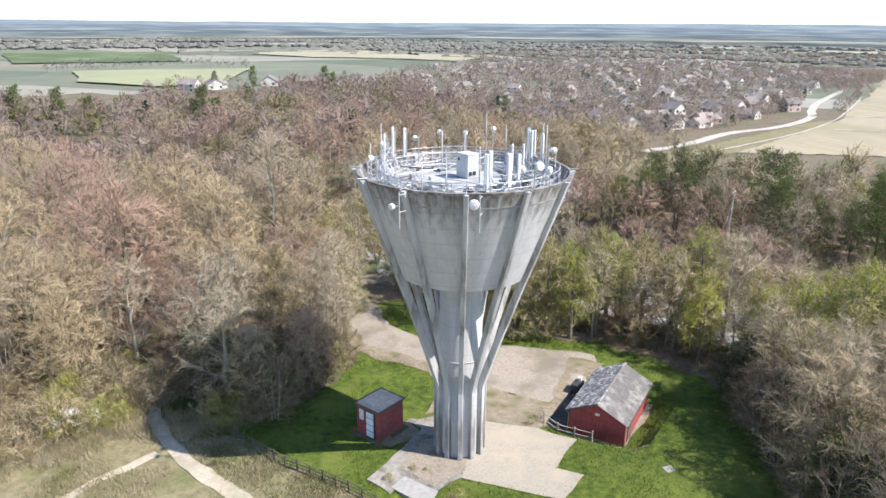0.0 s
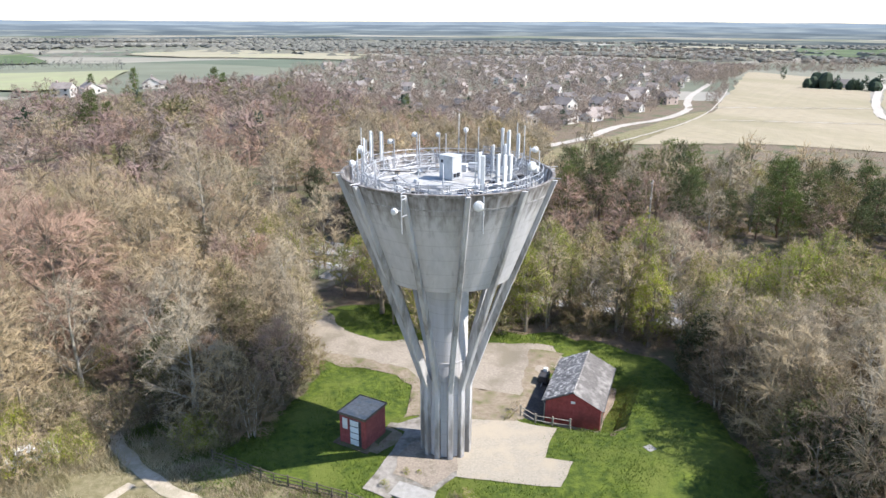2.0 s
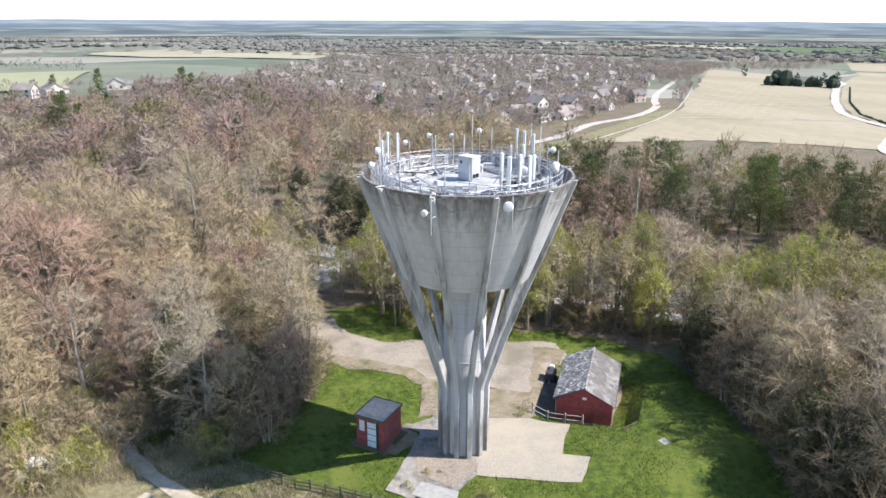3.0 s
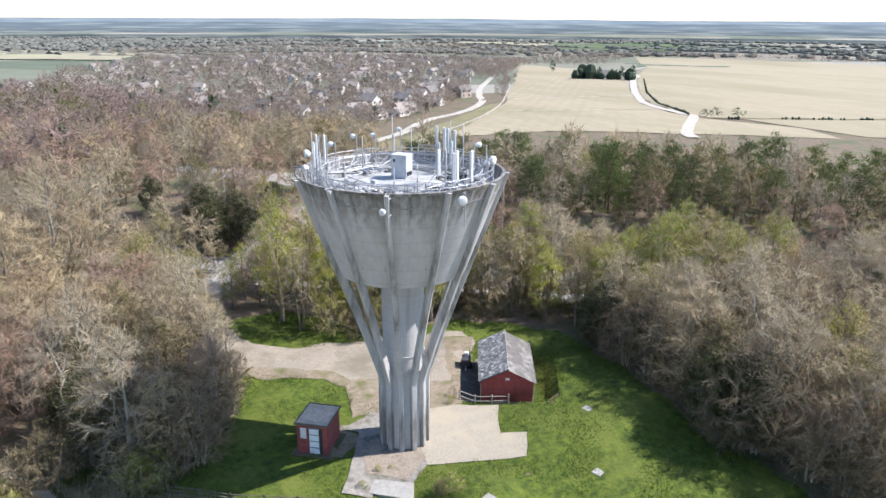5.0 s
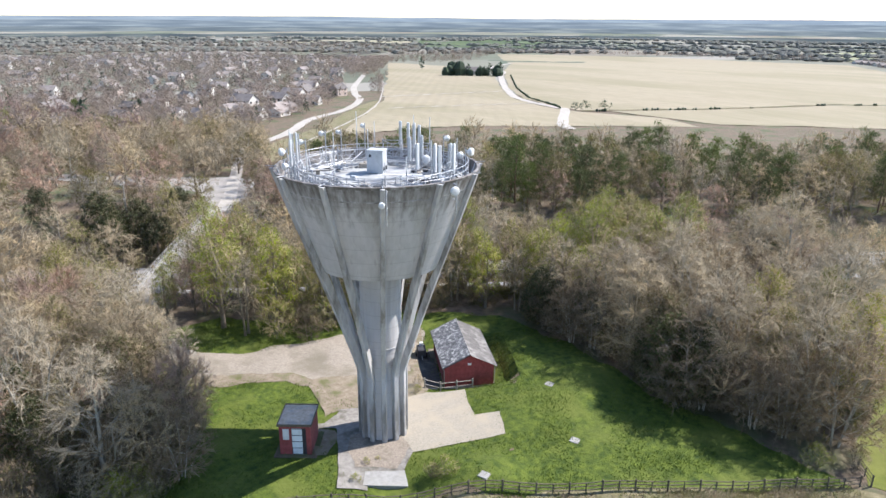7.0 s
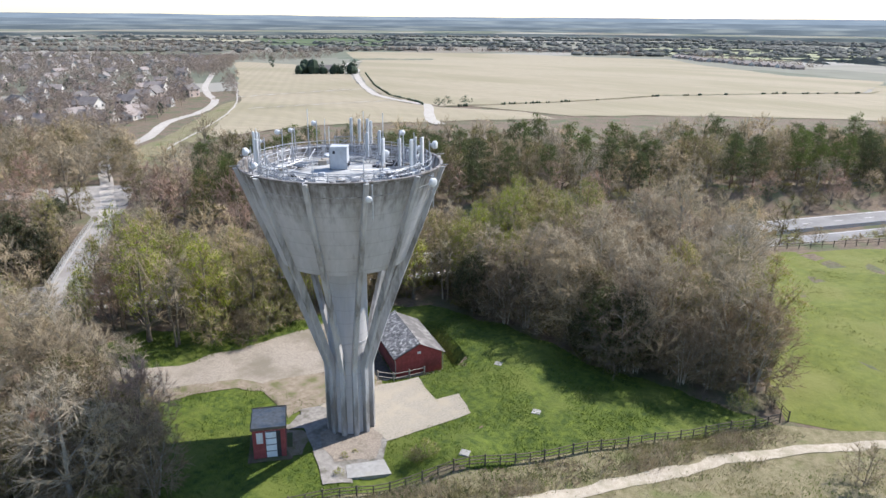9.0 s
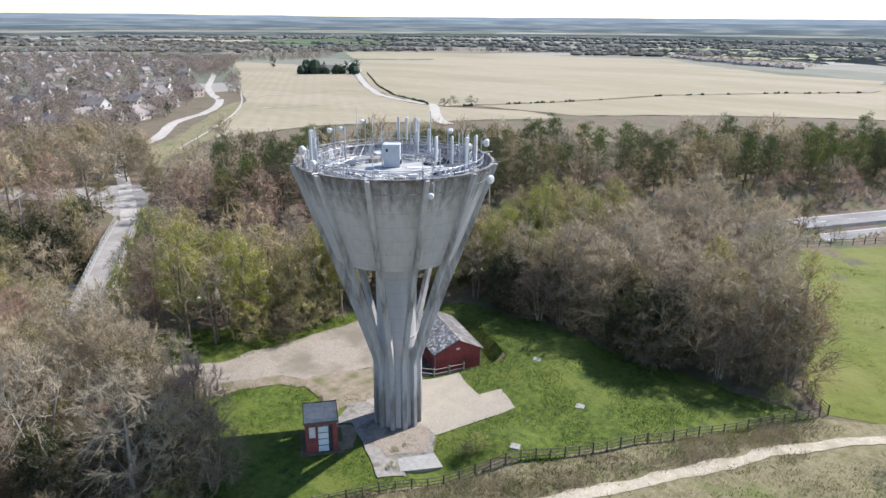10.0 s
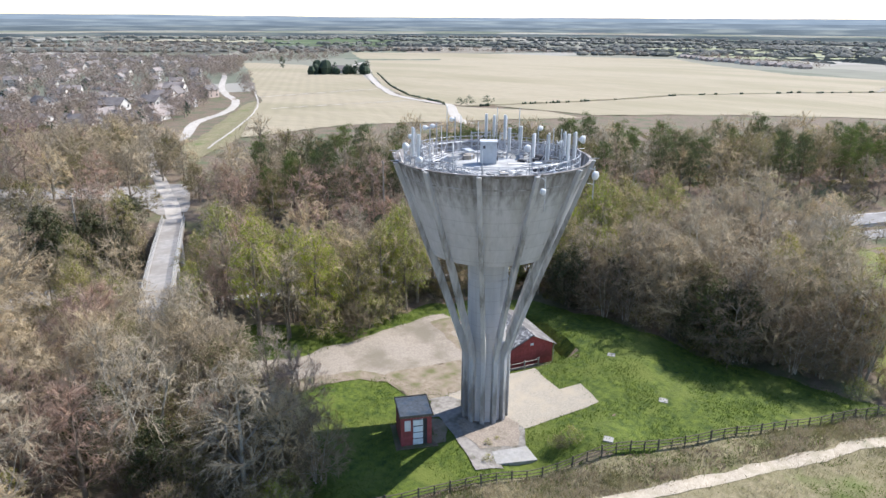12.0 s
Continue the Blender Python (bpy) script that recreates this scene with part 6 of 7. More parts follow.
far_woods("farm_conifers", [(384 + 30 * i / 25 + random.Random(i).uniform(-6, 6), 531 - 40 * i / 25 + random.Random(i + 50).uniform(-4, 4)) for i in range(26)] + [(436, 640), (441, 645)], 80, 11, CLUMPS + CLUMPS_TALL, M_CONIFER_FAR, "dark conifers round a farmhouse", 0.45, 1.2)
far_woods("field_end_wood", scatter([(505, 812), (588, 765), (700, 845), (828, 955), (953, 828), (1067, 665), (1118, 535), (1160, 560), (1010, 830), (850, 1010), (690, 1040), (540, 880)], 12, 81), 82, 10, SMALLER, M_WOODFAR, "brown wood along the field end")
far_woods("roadside_trees", scatter([(232, 420), (262, 468), (318, 550), (348, 566), (300, 510), (262, 454), (226, 400)], 8, 310), 311, 6.5, SMALL, M_WOODFAR, "small bare trees between the road and the field", 0.5, 1.2)
far_woods("field_end_hedge", scatter([(312, 548), (392, 650), (500, 806), (545, 850), (520, 880), (420, 740), (340, 640), (300, 560)], 6.5, 92), 93, 11, SMALLER, M_WOODFAR, "brown trees at the end of the field")
row = []
for (ax, ay), (bx, by) in zip([(-324, 588), (-302, 658), (-262, 726)], [(-302, 658), (-262, 726), (-181, 686)]):
    n = int(math.hypot(bx - ax, by - ay) / 7)
    row += [(ax + (bx - ax) * i / n, ay + (by - ay) * i / n + rh_row.uniform(-5, 5)) for i in range(n)]
far_woods("hedge_trees", row, 94, 10, SMALLER, M_HAZED_TREE, "row of hedge trees between green fields")
far_woods("row_trees", scatter([(1125, 470), (960, 235), (1010, 225), (1180, 460)], 11, 83), 84, 9, SMALLER, M_WOODFAR, "brown trees behind the house row")
far_woods("field_bushes", [(252, 254), (256, 251), (266, 246)], 85, 6.5, SMALL, M_CONIFER_FAR, "dark bushes on the field edge")
hedge_pts = []
rh = random.Random(5)
for a, b in zip([(254.7, 250), (316, 227), (422, 202), (508, 152.5)], [(316, 227), (422, 202), (508, 152.5), (576, 103)]):
    for _ in range(7):
        u = rh.random()
        for k in range(rh.randint(1, 4)):
            hedge_pts.append((a[0] + (b[0] - a[0]) * u + k * 1.6, a[1] + (b[1] - a[1]) * u - k * 0.5))
far_woods("field_hedge", hedge_pts, 86, 1.5, CLUMPS, M_CONIFER_FAR, "low dark hedge bushes between the fields")
strip = [(254.7, 251), (268, 246), (316, 228), (422, 203), (508, 153.5), (576, 104.5), (600, 103)]
sheet("field_bank", ribbon(strip, 2.6), M_MEADOW, 0.5, "rough grass bank between the fields", "bank", 0.6, 4, 20)
hp = []
for a, b in zip([(253, 270), (262, 282), (289, 330), (335, 390)], [(262, 282), (289, 330), (335, 390), (425, 492)]):
    n = int(math.hypot(b[0] - a[0], b[1] - a[1]) / 3)
    hp += [(a[0] + (b[0] - a[0]) * i / n + 3, a[1] + (b[1] - a[1]) * i / n - 2) for i in range(n)]
far_woods("track_hedge", hp, 87, 1.4, CLUMPS, M_CONIFER_FAR, "dark hedge beside the farm track")
# far fields that stand out, and the hedges and woods of the plain
for k, (poly, mat_, lab) in enumerate((
        ([(-617, 1023), (-432, 1147), (-298, 822), (-441, 738)], M_GREENCROP, "far green crop field"),
        ([(-305, 603), (-176, 669), (-151, 497), (-185, 459), (-249, 489)], M_PALECROP, "green meadow beyond the wood"),
        ([(-300, 1110), (-148, 1330), (94, 1250), (20, 1010), (-180, 980)], M_TANCROP, "far tan field"),
        ([(-1068, 1758), (-1021, 2113), (-640, 2000), (-700, 1640)], M_TANCROP, "far pale field"),
        ([(890, 1286), (1212, 1705), (1555, 1529), (1040, 1060)], M_GREENCROP, "far green crop field"),
        ([(1294, 630), (1518, 640), (1640, 261), (1340, 216), (1135, 310), (1136, 487)], M_PALECROP, "far pale green field"),
        ([(728, 1740), (942, 1825), (1200, 1715), (955, 1425)], M_TANCROP, "far tan field"))):
    sheet("far_field", poly, mat_, 1.2, lab, "field", 8, 40, 30 + k)
rp = random.Random(11)
hedges = Mesh()
for _ in range(260):
    r, a = rp.uniform(1050, 2300), rp.uniform(-0.75, 1.65)
    x, y = 2 + r * math.sin(a), 54 + r * math.cos(a)
    if inside(x, y, TOWN) or inside(x, y, FIELD3):
        continue
    th = 0.55 + rp.choice((0, math.pi / 2)) + rp.uniform(-0.3, 0.3)
    n = int(rp.uniform(80, 380) / 9)
    k = len(hedges.v)
    nx, ny = -math.sin(th), math.cos(th)
    for i in range(n + 1):
        px, py = x + math.cos(th) * i * 9, y + math.sin(th) * i * 9
        z = float(land(px, py))
        w = rp.uniform(1.0, 2.2)
        hedges.v += [(px - nx * w, py - ny * w, z - 0.3), (px, py, z + rp.choice((1.4, 2.0, 2.6, 5.5)) * rp.uniform(0.7, 1.2)), (px + nx * w, py + ny * w, z - 0.3)]
    hedges.f += [f for i in range(n) for f in ((k + 3 * i, k + 3 * i + 3, k + 3 * i + 4, k + 3 * i + 1), (k + 3 * i + 1, k + 3 * i + 4, k + 3 * i + 5, k + 3 * i + 2))]
tagged(part("far_hedges", hedges, M_HAZED_TREE), "hedgerows of the far plain", "hedge", kind="stuff")
woods = []
for _ in range(105):
    r, a = rp.uniform(1250, 2300), rp.uniform(-0.75, 1.65)
    x, y = 2 + r * math.sin(a), 54 + r * math.cos(a)
    if inside(x, y, TOWN) or inside(x, y, FIELD3):
        continue
    lx, ly = rp.uniform(60, 330), rp.uniform(14, 42)
    th = rp.uniform(-0.4, 0.4) - a
    for _ in range(int(lx * ly / 130)):
        u, v = rp.uniform(-1, 1) * lx, rp.uniform(-1, 1) * ly
        if (u / lx) ** 2 + (v / ly) ** 2 < 1:
            woods.append((x + u * math.cos(th) - v * math.sin(th), y + u * math.sin(th) + v * math.cos(th)))
far_woods("far_plain_woods", woods, 89, 6.5, CUSHIONS, M_HAZED_TREE, "dark woods of the far plain")
far_woods("far_village_edge", scatter([(250, 1200), (480, 1120), (700, 1040), (900, 1250), (760, 1600), (300, 1650), (0, 1300), (60, 1000)], 19, 90), 91, 11, SMALLER, M_WOODFAR, "trees of the far village")


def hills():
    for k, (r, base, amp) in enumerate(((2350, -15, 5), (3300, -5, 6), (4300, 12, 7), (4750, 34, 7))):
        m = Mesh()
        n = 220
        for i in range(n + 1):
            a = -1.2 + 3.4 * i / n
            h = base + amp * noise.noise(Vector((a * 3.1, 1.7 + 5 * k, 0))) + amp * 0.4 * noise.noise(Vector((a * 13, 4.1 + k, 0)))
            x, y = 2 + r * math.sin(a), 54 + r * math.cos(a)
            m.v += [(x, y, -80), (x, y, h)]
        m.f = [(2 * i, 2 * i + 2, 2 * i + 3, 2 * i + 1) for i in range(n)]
        tagged(part("backdrop", m, M_HAZY_HILLS[k]), "glowing hill backdrop on the horizon, haze painted in its blue-grey", "hills", kind="structure")


hills()

# ---- aerials on the tower ----
DECK = 24.15


def pole(name, x, y, z0, z1, r, material=M_STEEL, parent=None):
    m = Mesh()
    m.tube([(x, y, z0), (x, y, z1)], r, 8)
    return part(name, m, material, parent)


def panel_aerial(x, y, top, length, face, w=0.30, base=DECK, stay=True):
    """White panel aerial on a steel pole with brackets, facing an azimuth."""
    a = thing("panel_aerial", "tall white panel aerial on a galvanised pole", "aerial", Matrix.Translation((x, y, 0)) @ Matrix.Rotation(radians(face), 4, "Z"), "panel aerials")
    pole("pole", 0, 0, base, top - 0.1, 0.05, M_STEEL, a)
    m = Mesh()
    m.bevel_box((0.10, -w / 2, top - length), (0.26, w / 2, top), 0.04)
    part("radome", m, M_WHITE, a, "white radome")
    for z in (top - 0.25, top - length + 0.25):
        b = Mesh()
        b.box((0.0, -0.06, z - 0.04), (0.12, 0.06, z + 0.04))
        part("bracket", b, M_STEEL, a)
    if stay:
        for s in (-1, 1):
            b = Mesh()
            b.tube([(0, 0, base + 1.2), (-0.75, s * 0.55, base)], 0.03, 5)
            part("stay", b, M_STEEL, a)
    f = Mesh()
    f.box((-0.3, -0.3, base - 0.1), (0.3, 0.3, base + 0.06))
    part("foot", f, M_CONC_RIB, a)
    return a


def dish(x, y, z, face, r, base=None, drum=True):
    """Drum-shaped microwave dish, on its own pole where it has one."""
    d = thing("dish_aerial", "white drum-shaped microwave dish", "dish", Matrix.Translation((x, y, z)) @ Matrix.Rotation(radians(face), 4, "Z"), "dishes")
    m = Mesh()
    t = Matrix.Rotation(radians(90), 4, "Y")
    r *= 0.8
    m.turn([(0.02, 0.22), (r * 0.7, 0.2), (r * 0.97, 0.14), (r, 0.08), (r, -0.08), (r * 0.6, -0.22), (0.08, -0.30)], 20, t)
    part("drum", m, M_WHITE, d, smooth=False)
    b = Mesh()
    b.box((-0.45, -0.07, -0.1), (-0.2, 0.07, 0.1))
    part("mount", b, M_STEEL, d)
    if base is not None:
        pole("pole", -0.45, 0, base - z, 0.3, 0.045, M_STEEL, d)
    return d


def mast(x, y, top, r=0.035, base=DECK, label="thin galvanised whip mast"):
    m = thing("mast", label, "mast", Matrix.Translation((x, y, 0)), "masts")
    pole("tube", 0, 0, base, base + (top - base) * 0.6, r * 1.5, M_STEEL, m)
    pole("whip", 0, 0, base + (top - base) * 0.6, top, r, M_WHITE, m)
    return m


def lattice(x, y, face, w, h, label="galvanised lattice frame carrying aerials"):
    """Upright braced frame between two posts."""
    f = thing("lattice_frame", label, "frame", Matrix.Translation((x, y, DECK)) @ Matrix.Rotation(radians(face), 4, "Z"), "lattice frames")
    for s in (-1, 1):
        pole("post", 0, s * w / 2, -0.1, h, 0.045, M_STEEL, f)
        st = Mesh()
        st.tube([(0, s * w / 2, h * 0.8), (-1.0, s * w / 2, -0.05)], 0.035, 5)
        part("stay", st, M_STEEL, f)
    for z in (0.25, h * 0.5, h * 0.95):
        b = Mesh()
        b.tube([(0, -w / 2, z), (0, w / 2, z)], 0.035, 5)
        part("bar", b, M_STEEL, f)
    for a, b in ((0.25, 0.5), (0.5, 0.95)):
        for s in (-1, 1):
            d = Mesh()
            d.tube([(0, -s * w / 2, h * a if a > 0.3 else a), (0, s * w / 2, h * b)], 0.025, 5)
            part("brace", d, M_STEEL, f)
    return f


def polar(az, r):
    return AX + r * math.cos(radians(az)), AY + r * math.sin(radians(az))


# guard rail round the deck
rail = thing("guard_rail", "galvanised guard rail round the roof deck", "railing", Matrix.Translation((AX, AY, 0)))
for z in (24.65, 25.15, 25.6):
    m = Mesh()
    m.tube([(7.45 * math.cos(2 * math.pi * i / 60), 7.45 * math.sin(2 * math.pi * i / 60), z) for i in range(61)], 0.03, 6, cap=False)
    part("rail", m, M_STEEL, rail)
for i in range(36):
    a = 2 * math.pi * i / 36
    pole("post", 7.45 * math.cos(a), 7.45 * math.sin(a), 24.0, 25.65, 0.032, M_STEEL, rail)
# braced ring that carries the aerials
ring = thing("head_frame", "braced galvanised ring frame that carries the aerials", "frame", Matrix.Translation((AX, AY, 0)))
for r, z in ((6.55, 24.5), (6.55, 25.25), (5.6, 24.5)):
    m = Mesh()
    m.tube([(r * math.cos(2 * math.pi * i / 24), r * math.sin(2 * math.pi * i / 24), z) for i in range(25)], 0.045, 6, cap=False)
    part("ring", m, M_STEEL, ring)
for i in range(24):
    a, b = 2 * math.pi * i / 24, 2 * math.pi * (i + 1) / 24
    pole("upright", 6.55 * math.cos(a), 6.55 * math.sin(a), 24.0, 25.3, 0.035, M_STEEL, ring)
    m = Mesh()
    z0, z1 = (24.5, 25.25) if i % 2 else (25.25, 24.5)
    m.tube([(6.55 * math.cos(a), 6.55 * math.sin(a), z0), (6.55 * math.cos(b), 6.55 * math.sin(b), z1)], 0.025, 5)
    part("brace", m, M_STEEL, ring)
    m = Mesh()
    m.tube([(6.55 * math.cos(a), 6.55 * math.sin(a), 25.2), (5.6 * math.cos(b), 5.6 * math.sin(b), 24.2)], 0.028, 5)
    part("raker", m, M_STEEL, ring)
    if i % 2:
        m = Mesh()
        m.tube([(7.45 * math.cos(a), 7.45 * math.sin(a), 25.1), (6.55 * math.cos(b), 6.55 * math.sin(b), 25.2)], 0.025, 5)
        part("tie", m, M_STEEL, ring)
# equipment cabin
cab = thing("equipment_cabinet", "pale grey equipment cabinet standing on the roof deck", "cabinet", Matrix.Translation((2.0, 54.3, 24.3)) @ Matrix.Rotation(radians(38), 4, "Z") @ Matrix.Diagonal((0.82, 0.82, 0.96, 1)))
m = Mesh()
m.bevel_box((-0.68, -0.85, 0.1), (0.68, 0.85, 2.0), 0.03)
body = part("body", m, M_CABINET, cab)
m = Mesh()
m.bevel_box((-0.73, -0.9, 2.0), (0.73, 0.9, 2.08), 0.03)
part("lid", m, M_CABINET, cab)
m = Mesh()
m.box((-0.69, -0.70, 0.25), (-0.682, 0.70, 1.9))
m.box((-0.71, -0.62, 0.9), (-0.69, -0.56, 1.2))
part("door", m, M_CABINET, cab)
for y, z in ((-0.35, 0.35), (0.15, 0.35)):
    m = Mesh()
    m.box((y - 0.14, -0.98, z), (y + 0.14, -0.85, z + 0.3))
    part("fan_housing", m, M_DARK, cab, "dark fan housing")
m = Mesh()
m.box((-0.70, 0.35, 1.45), (-0.69, 0.6, 1.7))
part("label_plate", m, M_DARK, cab)
m = Mesh()
m.box((-0.64, -0.8, -0.1), (0.64, 0.8, 0.1))
part("plinth", m, M_CONC_RIB, cab)

# aerials: place, top, length, facing
for x, y, top, ln, face in ((4.75, 50.2, 27.05, 2.3, 300), (5.35, 49.0, 27.2, 2.0, 310), (5.35, 54.6, 26.95, 2.1, 350), (6.15, 53.9, 27.1, 2.0, 350), (3.55, 50.9, 27.1, 2.0, 280),
                            (3.05, 47.3, 27.5, 2.4, 260), (4.6, 47.6, 27.45, 2.3, 290), (-3.9, 57.5, 27.8, 2.4, 160), (-3.0, 58.3, 27.6, 2.4, 150), (-4.5, 56.4, 27.4, 2.0, 180)):
    panel_aerial(x, y, top, ln, face)
for x, y, top, ln, face in ((7.1, 58.3, 27.7, 2.2, 40), (7.05, 56.2, 27.8, 2.2, 20), (7.5, 57.7, 27.6, 2.1, 30), (8.05, 56.8, 27.45, 2.1, 20)):
    panel_aerial(x, y, top, ln, face, 0.26)
for x, y, top in ((-4.9, 56.0, 28.3), (1.8, 55.3, 27.8), (0.0, 57.9, 27.4), (8.4, 58.0, 28.2), (8.3, 55.4, 28.3), (2.6, 47.6, 27.9), (5.5, 60.1, 27.6), (-5.4, 52.3, 27.3), (-4.2, 50.4, 26.8), (0.3, 47.6, 26.9),
                  (3.8, 60.4, 28.6), (8.5, 51.8, 26.9), (-1.4, 47.9, 26.6)):
    mast(x, y, top)
for x, y, z, face, r, base in ((6.75, 47.9, 26.5, 300, 0.42, DECK), (6.1, 53.0, 25.2, 260, 0.45, DECK), (-0.2, 59.6, 27.1, 110, 0.27, DECK), (4.4, 60.3, 27.3, 80, 0.27, DECK), (-4.9, 57.6, 26.3, 170, 0.40, DECK),
                               (-5.7, 55.4, 25.6, 190, 0.32, DECK), (8.6, 53.3, 26.7, 10, 0.3, DECK), (2.0, 60.6, 26.9, 95, 0.24, DECK), (-2.3, 59.4, 26.6, 130, 0.28, DECK), (7.9, 50.6, 25.7, 330, 0.34, DECK)):
    dish(x, y, z, face, r, base)
for az, r, w, h in ((160, 6.6, 1.8, 2.2), (185, 6.7, 1.4, 1.6), (20, 6.4, 2.0, 2.0), (45, 6.6, 1.8, 2.0), (300, 6.4, 1.6, 1.8), (345, 6.6, 1.5, 1.5), (95, 6.8, 1.6, 1.7), (255, 6.7, 1.5, 1.4)):
    lattice(*polar(az, r), az, w, h)
# cable trays, struts and boxes on the deck
rt = random.Random(33)
for k in range(60):
    a0, a1 = rt.uniform(0, 360), 0
    r0, r1 = rt.uniform(3.0, 6.9), rt.uniform(3.0, 6.9)
    a1 = a0 + rt.uniform(-55, 55)
    (x0, y0), (x1, y1) = polar(a0, r0), polar(a1, r1)
    m = Mesh()
    z = DECK + rt.uniform(0.15, 0.55)
    if k % 3:
        m.tube([(x0, y0, z), (x1, y1, z + rt.uniform(-0.1, 0.5))], 0.05, 6)
        nm, lab, cat = "strut", "galvanised strut across the roof deck", "strut"
    else:
        d = Vector((x1 - x0, y1 - y0, 0))
        mm = Matrix.Translation((x0, y0, z - 0.1)) @ Matrix.Rotation(math.atan2(d.y, d.x), 4, "Z")
        m.box((0, -0.17, 0), (d.length, 0.17, 0.03), mm)
        m.box((0, -0.17, 0.03), (d.length, -0.15, 0.12), mm)
        m.box((0, 0.15, 0.03), (d.length, 0.17, 0.12), mm)
        nm, lab, cat = "cable_tray", "galvanised cable tray on the roof deck", "cable tray"
    tagged(part(nm, m, M_DARK if k % 6 == 1 else M_STEEL), lab, cat, group=cat + "s")
for k in range(26):
    x, y = polar(rt.uniform(0, 360), rt.uniform(2.5, 6.6))
    s = rt.uniform(0.2, 0.45)
    m = Mesh()
    m.bevel_box((-s, -s * 0.7, 0), (s, s * 0.7, rt.uniform(0.3, 0.7)), 0.03)
    tagged(part("junction_box", m, (M_DARK, M_CABINET, M_WOOD)[k % 3], None, m=Matrix.Translation((x, y, DECK)) @ Matrix.Rotation(rt.uniform(0, 3), 4, "Z")), "small equipment box on the roof deck", "box", group="roof boxes")


def wall_dish(x, y, z, r, face, pole_h, top):
    """Dish and pole hung outside the bowl on a bracket."""
    d = thing("wall_mounted_dish", "white dish and pole bracketed to the outside of the tower rim", "dish", Matrix.Translation((x, y, z)) @ Matrix.Rotation(radians(face), 4, "Z"), "rim dishes")
    m = Mesh()
    m.turn([(0.02, 0.2), (r * 0.75, 0.17), (r, 0.1), (r, -0.06), (r * 0.6, -0.18), (0.08, -0.25)], 20, Matrix.Rotation(radians(90), 4, "Y"))
    part("drum", m, M_WHITE, d)
    p = Mesh()
    p.tube([(-0.35, 0.35, top - pole_h - z), (-0.35, 0.35, top - z)], 0.05, 8)
    part("pole", p, M_STEEL, d)
    for zz in (top - z - 0.25, top - z - pole_h * 0.55):
        a = Mesh()
        a.tube([(-0.35, 0.35, zz), (-1.0, 0.45, zz)], 0.035, 5)
        part("arm", a, M_STEEL, d)
    a = Mesh()
    a.tube([(-0.2, 0, 0), (-0.35, 0.35, 0)], 0.05, 6)
    part("mount", a, M_STEEL, d)


wall_dish(2.1, 44.12, 24.70, 0.35, 262, 2.6, 25.3)
wall_dish(-3.35, 45.45, 24.2, 0.23, 238, 2.6, 25.2)

# ---- low plants ----
def blades(name, points, seed, length, width, lean, per, material, label, category="grass"):
    rnd = random.Random(seed)
    m = Mesh()
    pts = np.array(points)
    zz = land(pts[:, 0], pts[:, 1])
    for (x, y), z in zip(points, zz):
        for _ in range(per):
            d = Vector((rnd.uniform(-1, 1) * lean, rnd.uniform(-1, 1) * lean, 1)).normalized()
            m.sliver(Vector((x + rnd.uniform(-0.5, 0.5), y + rnd.uniform(-0.5, 0.5), z - 0.02)), d, length * rnd.uniform(0.5, 1.3), width * rnd.uniform(0.7, 1.4), rnd)
    return tagged(part(name, m, material), label, category, kind="stuff")


def random_points(poly, count, seed, avoid=(), clump=0.0):
    rnd = random.Random(seed)
    xs, ys = [p[0] for p in poly], [p[1] for p in poly]
    out = []
    while len(out) < count:
        x, y = rnd.uniform(min(xs), max(xs)), rnd.uniform(min(ys), max(ys))
        if clump and noise.noise(Vector((x * 0.22, y * 0.22, seed))) < clump * rnd.uniform(-0.6, 1.0):
            continue
        if inside(x, y, poly) and not any(inside(x, y, a) for a in avoid):
            out.append((x, y))
    return out


PATH_GAP = ribbon(PATH, 1.7)
blades("dry_scrub", random_points([(-52, 55), (-38, 46), (-27, 55), (-24, 53.5), (-18.5, 56), (-16, 59.5), (-24, 62), (-30, 65), (-44, 63)], 4600, 13, (PATH_GAP,), 0.1), 14, 1.0, 0.045, 0.9, 5, M_DRYGRASS, "pale dry scrub and stalks at the wood edge")
FRONT_STRIP = LAWN_FRONT + [(27, 20.5), (20, 22), (12, 27.5), (4, 32.8), (-2, 36.8), (-9, 41.5), (-16, 45.5), (-20, 49), (-24, 53.5)]
blades("dry_grass", random_points(FRONT_STRIP, 2600, 1, (PATH_GAP,), 0.2), 2, 0.55, 0.05, 0.7, 5, M_DRYGRASS, "pale dry tussocks along the fence")
blades("brambles", random_points(FRONT_STRIP, 1500, 3, (PATH_GAP,), 0.5), 4, 0.6, 0.05, 1.4, 6, M_BRAMBLE, "brown bramble scrub along the fence")
blades("green_tufts", random_points(FRONT_STRIP, 1500, 71, (PATH_GAP,), 0.55), 72, 0.4, 0.07, 1.0, 4, M_TUFT, "green grass and nettles among the dry tussocks")
blades("green_tufts", random_points([(-4, 35.5), (26, 16.5), (38, 8), (30, 2), (-6, 28)], 1800, 73, (PATH_GAP,), 0.4), 74, 0.3, 0.07, 1.0, 4, M_TUFT, "green grass below the path")
NEAR_MEADOW = [(-24.5, 53), (-20, 49), (-16, 45.5), (-9, 41.5), (-2, 36.8), (-6, 32), (-20, 36), (-34, 38), (-42, 44), (-34, 52), (-28, 57)]
blades("dry_grass", random_points(NEAR_MEADOW, 3600, 5, (PATH_GAP,), 0.1), 6, 0.55, 0.05, 0.7, 5, M_DRYGRASS, "pale dry long grass beside the path")
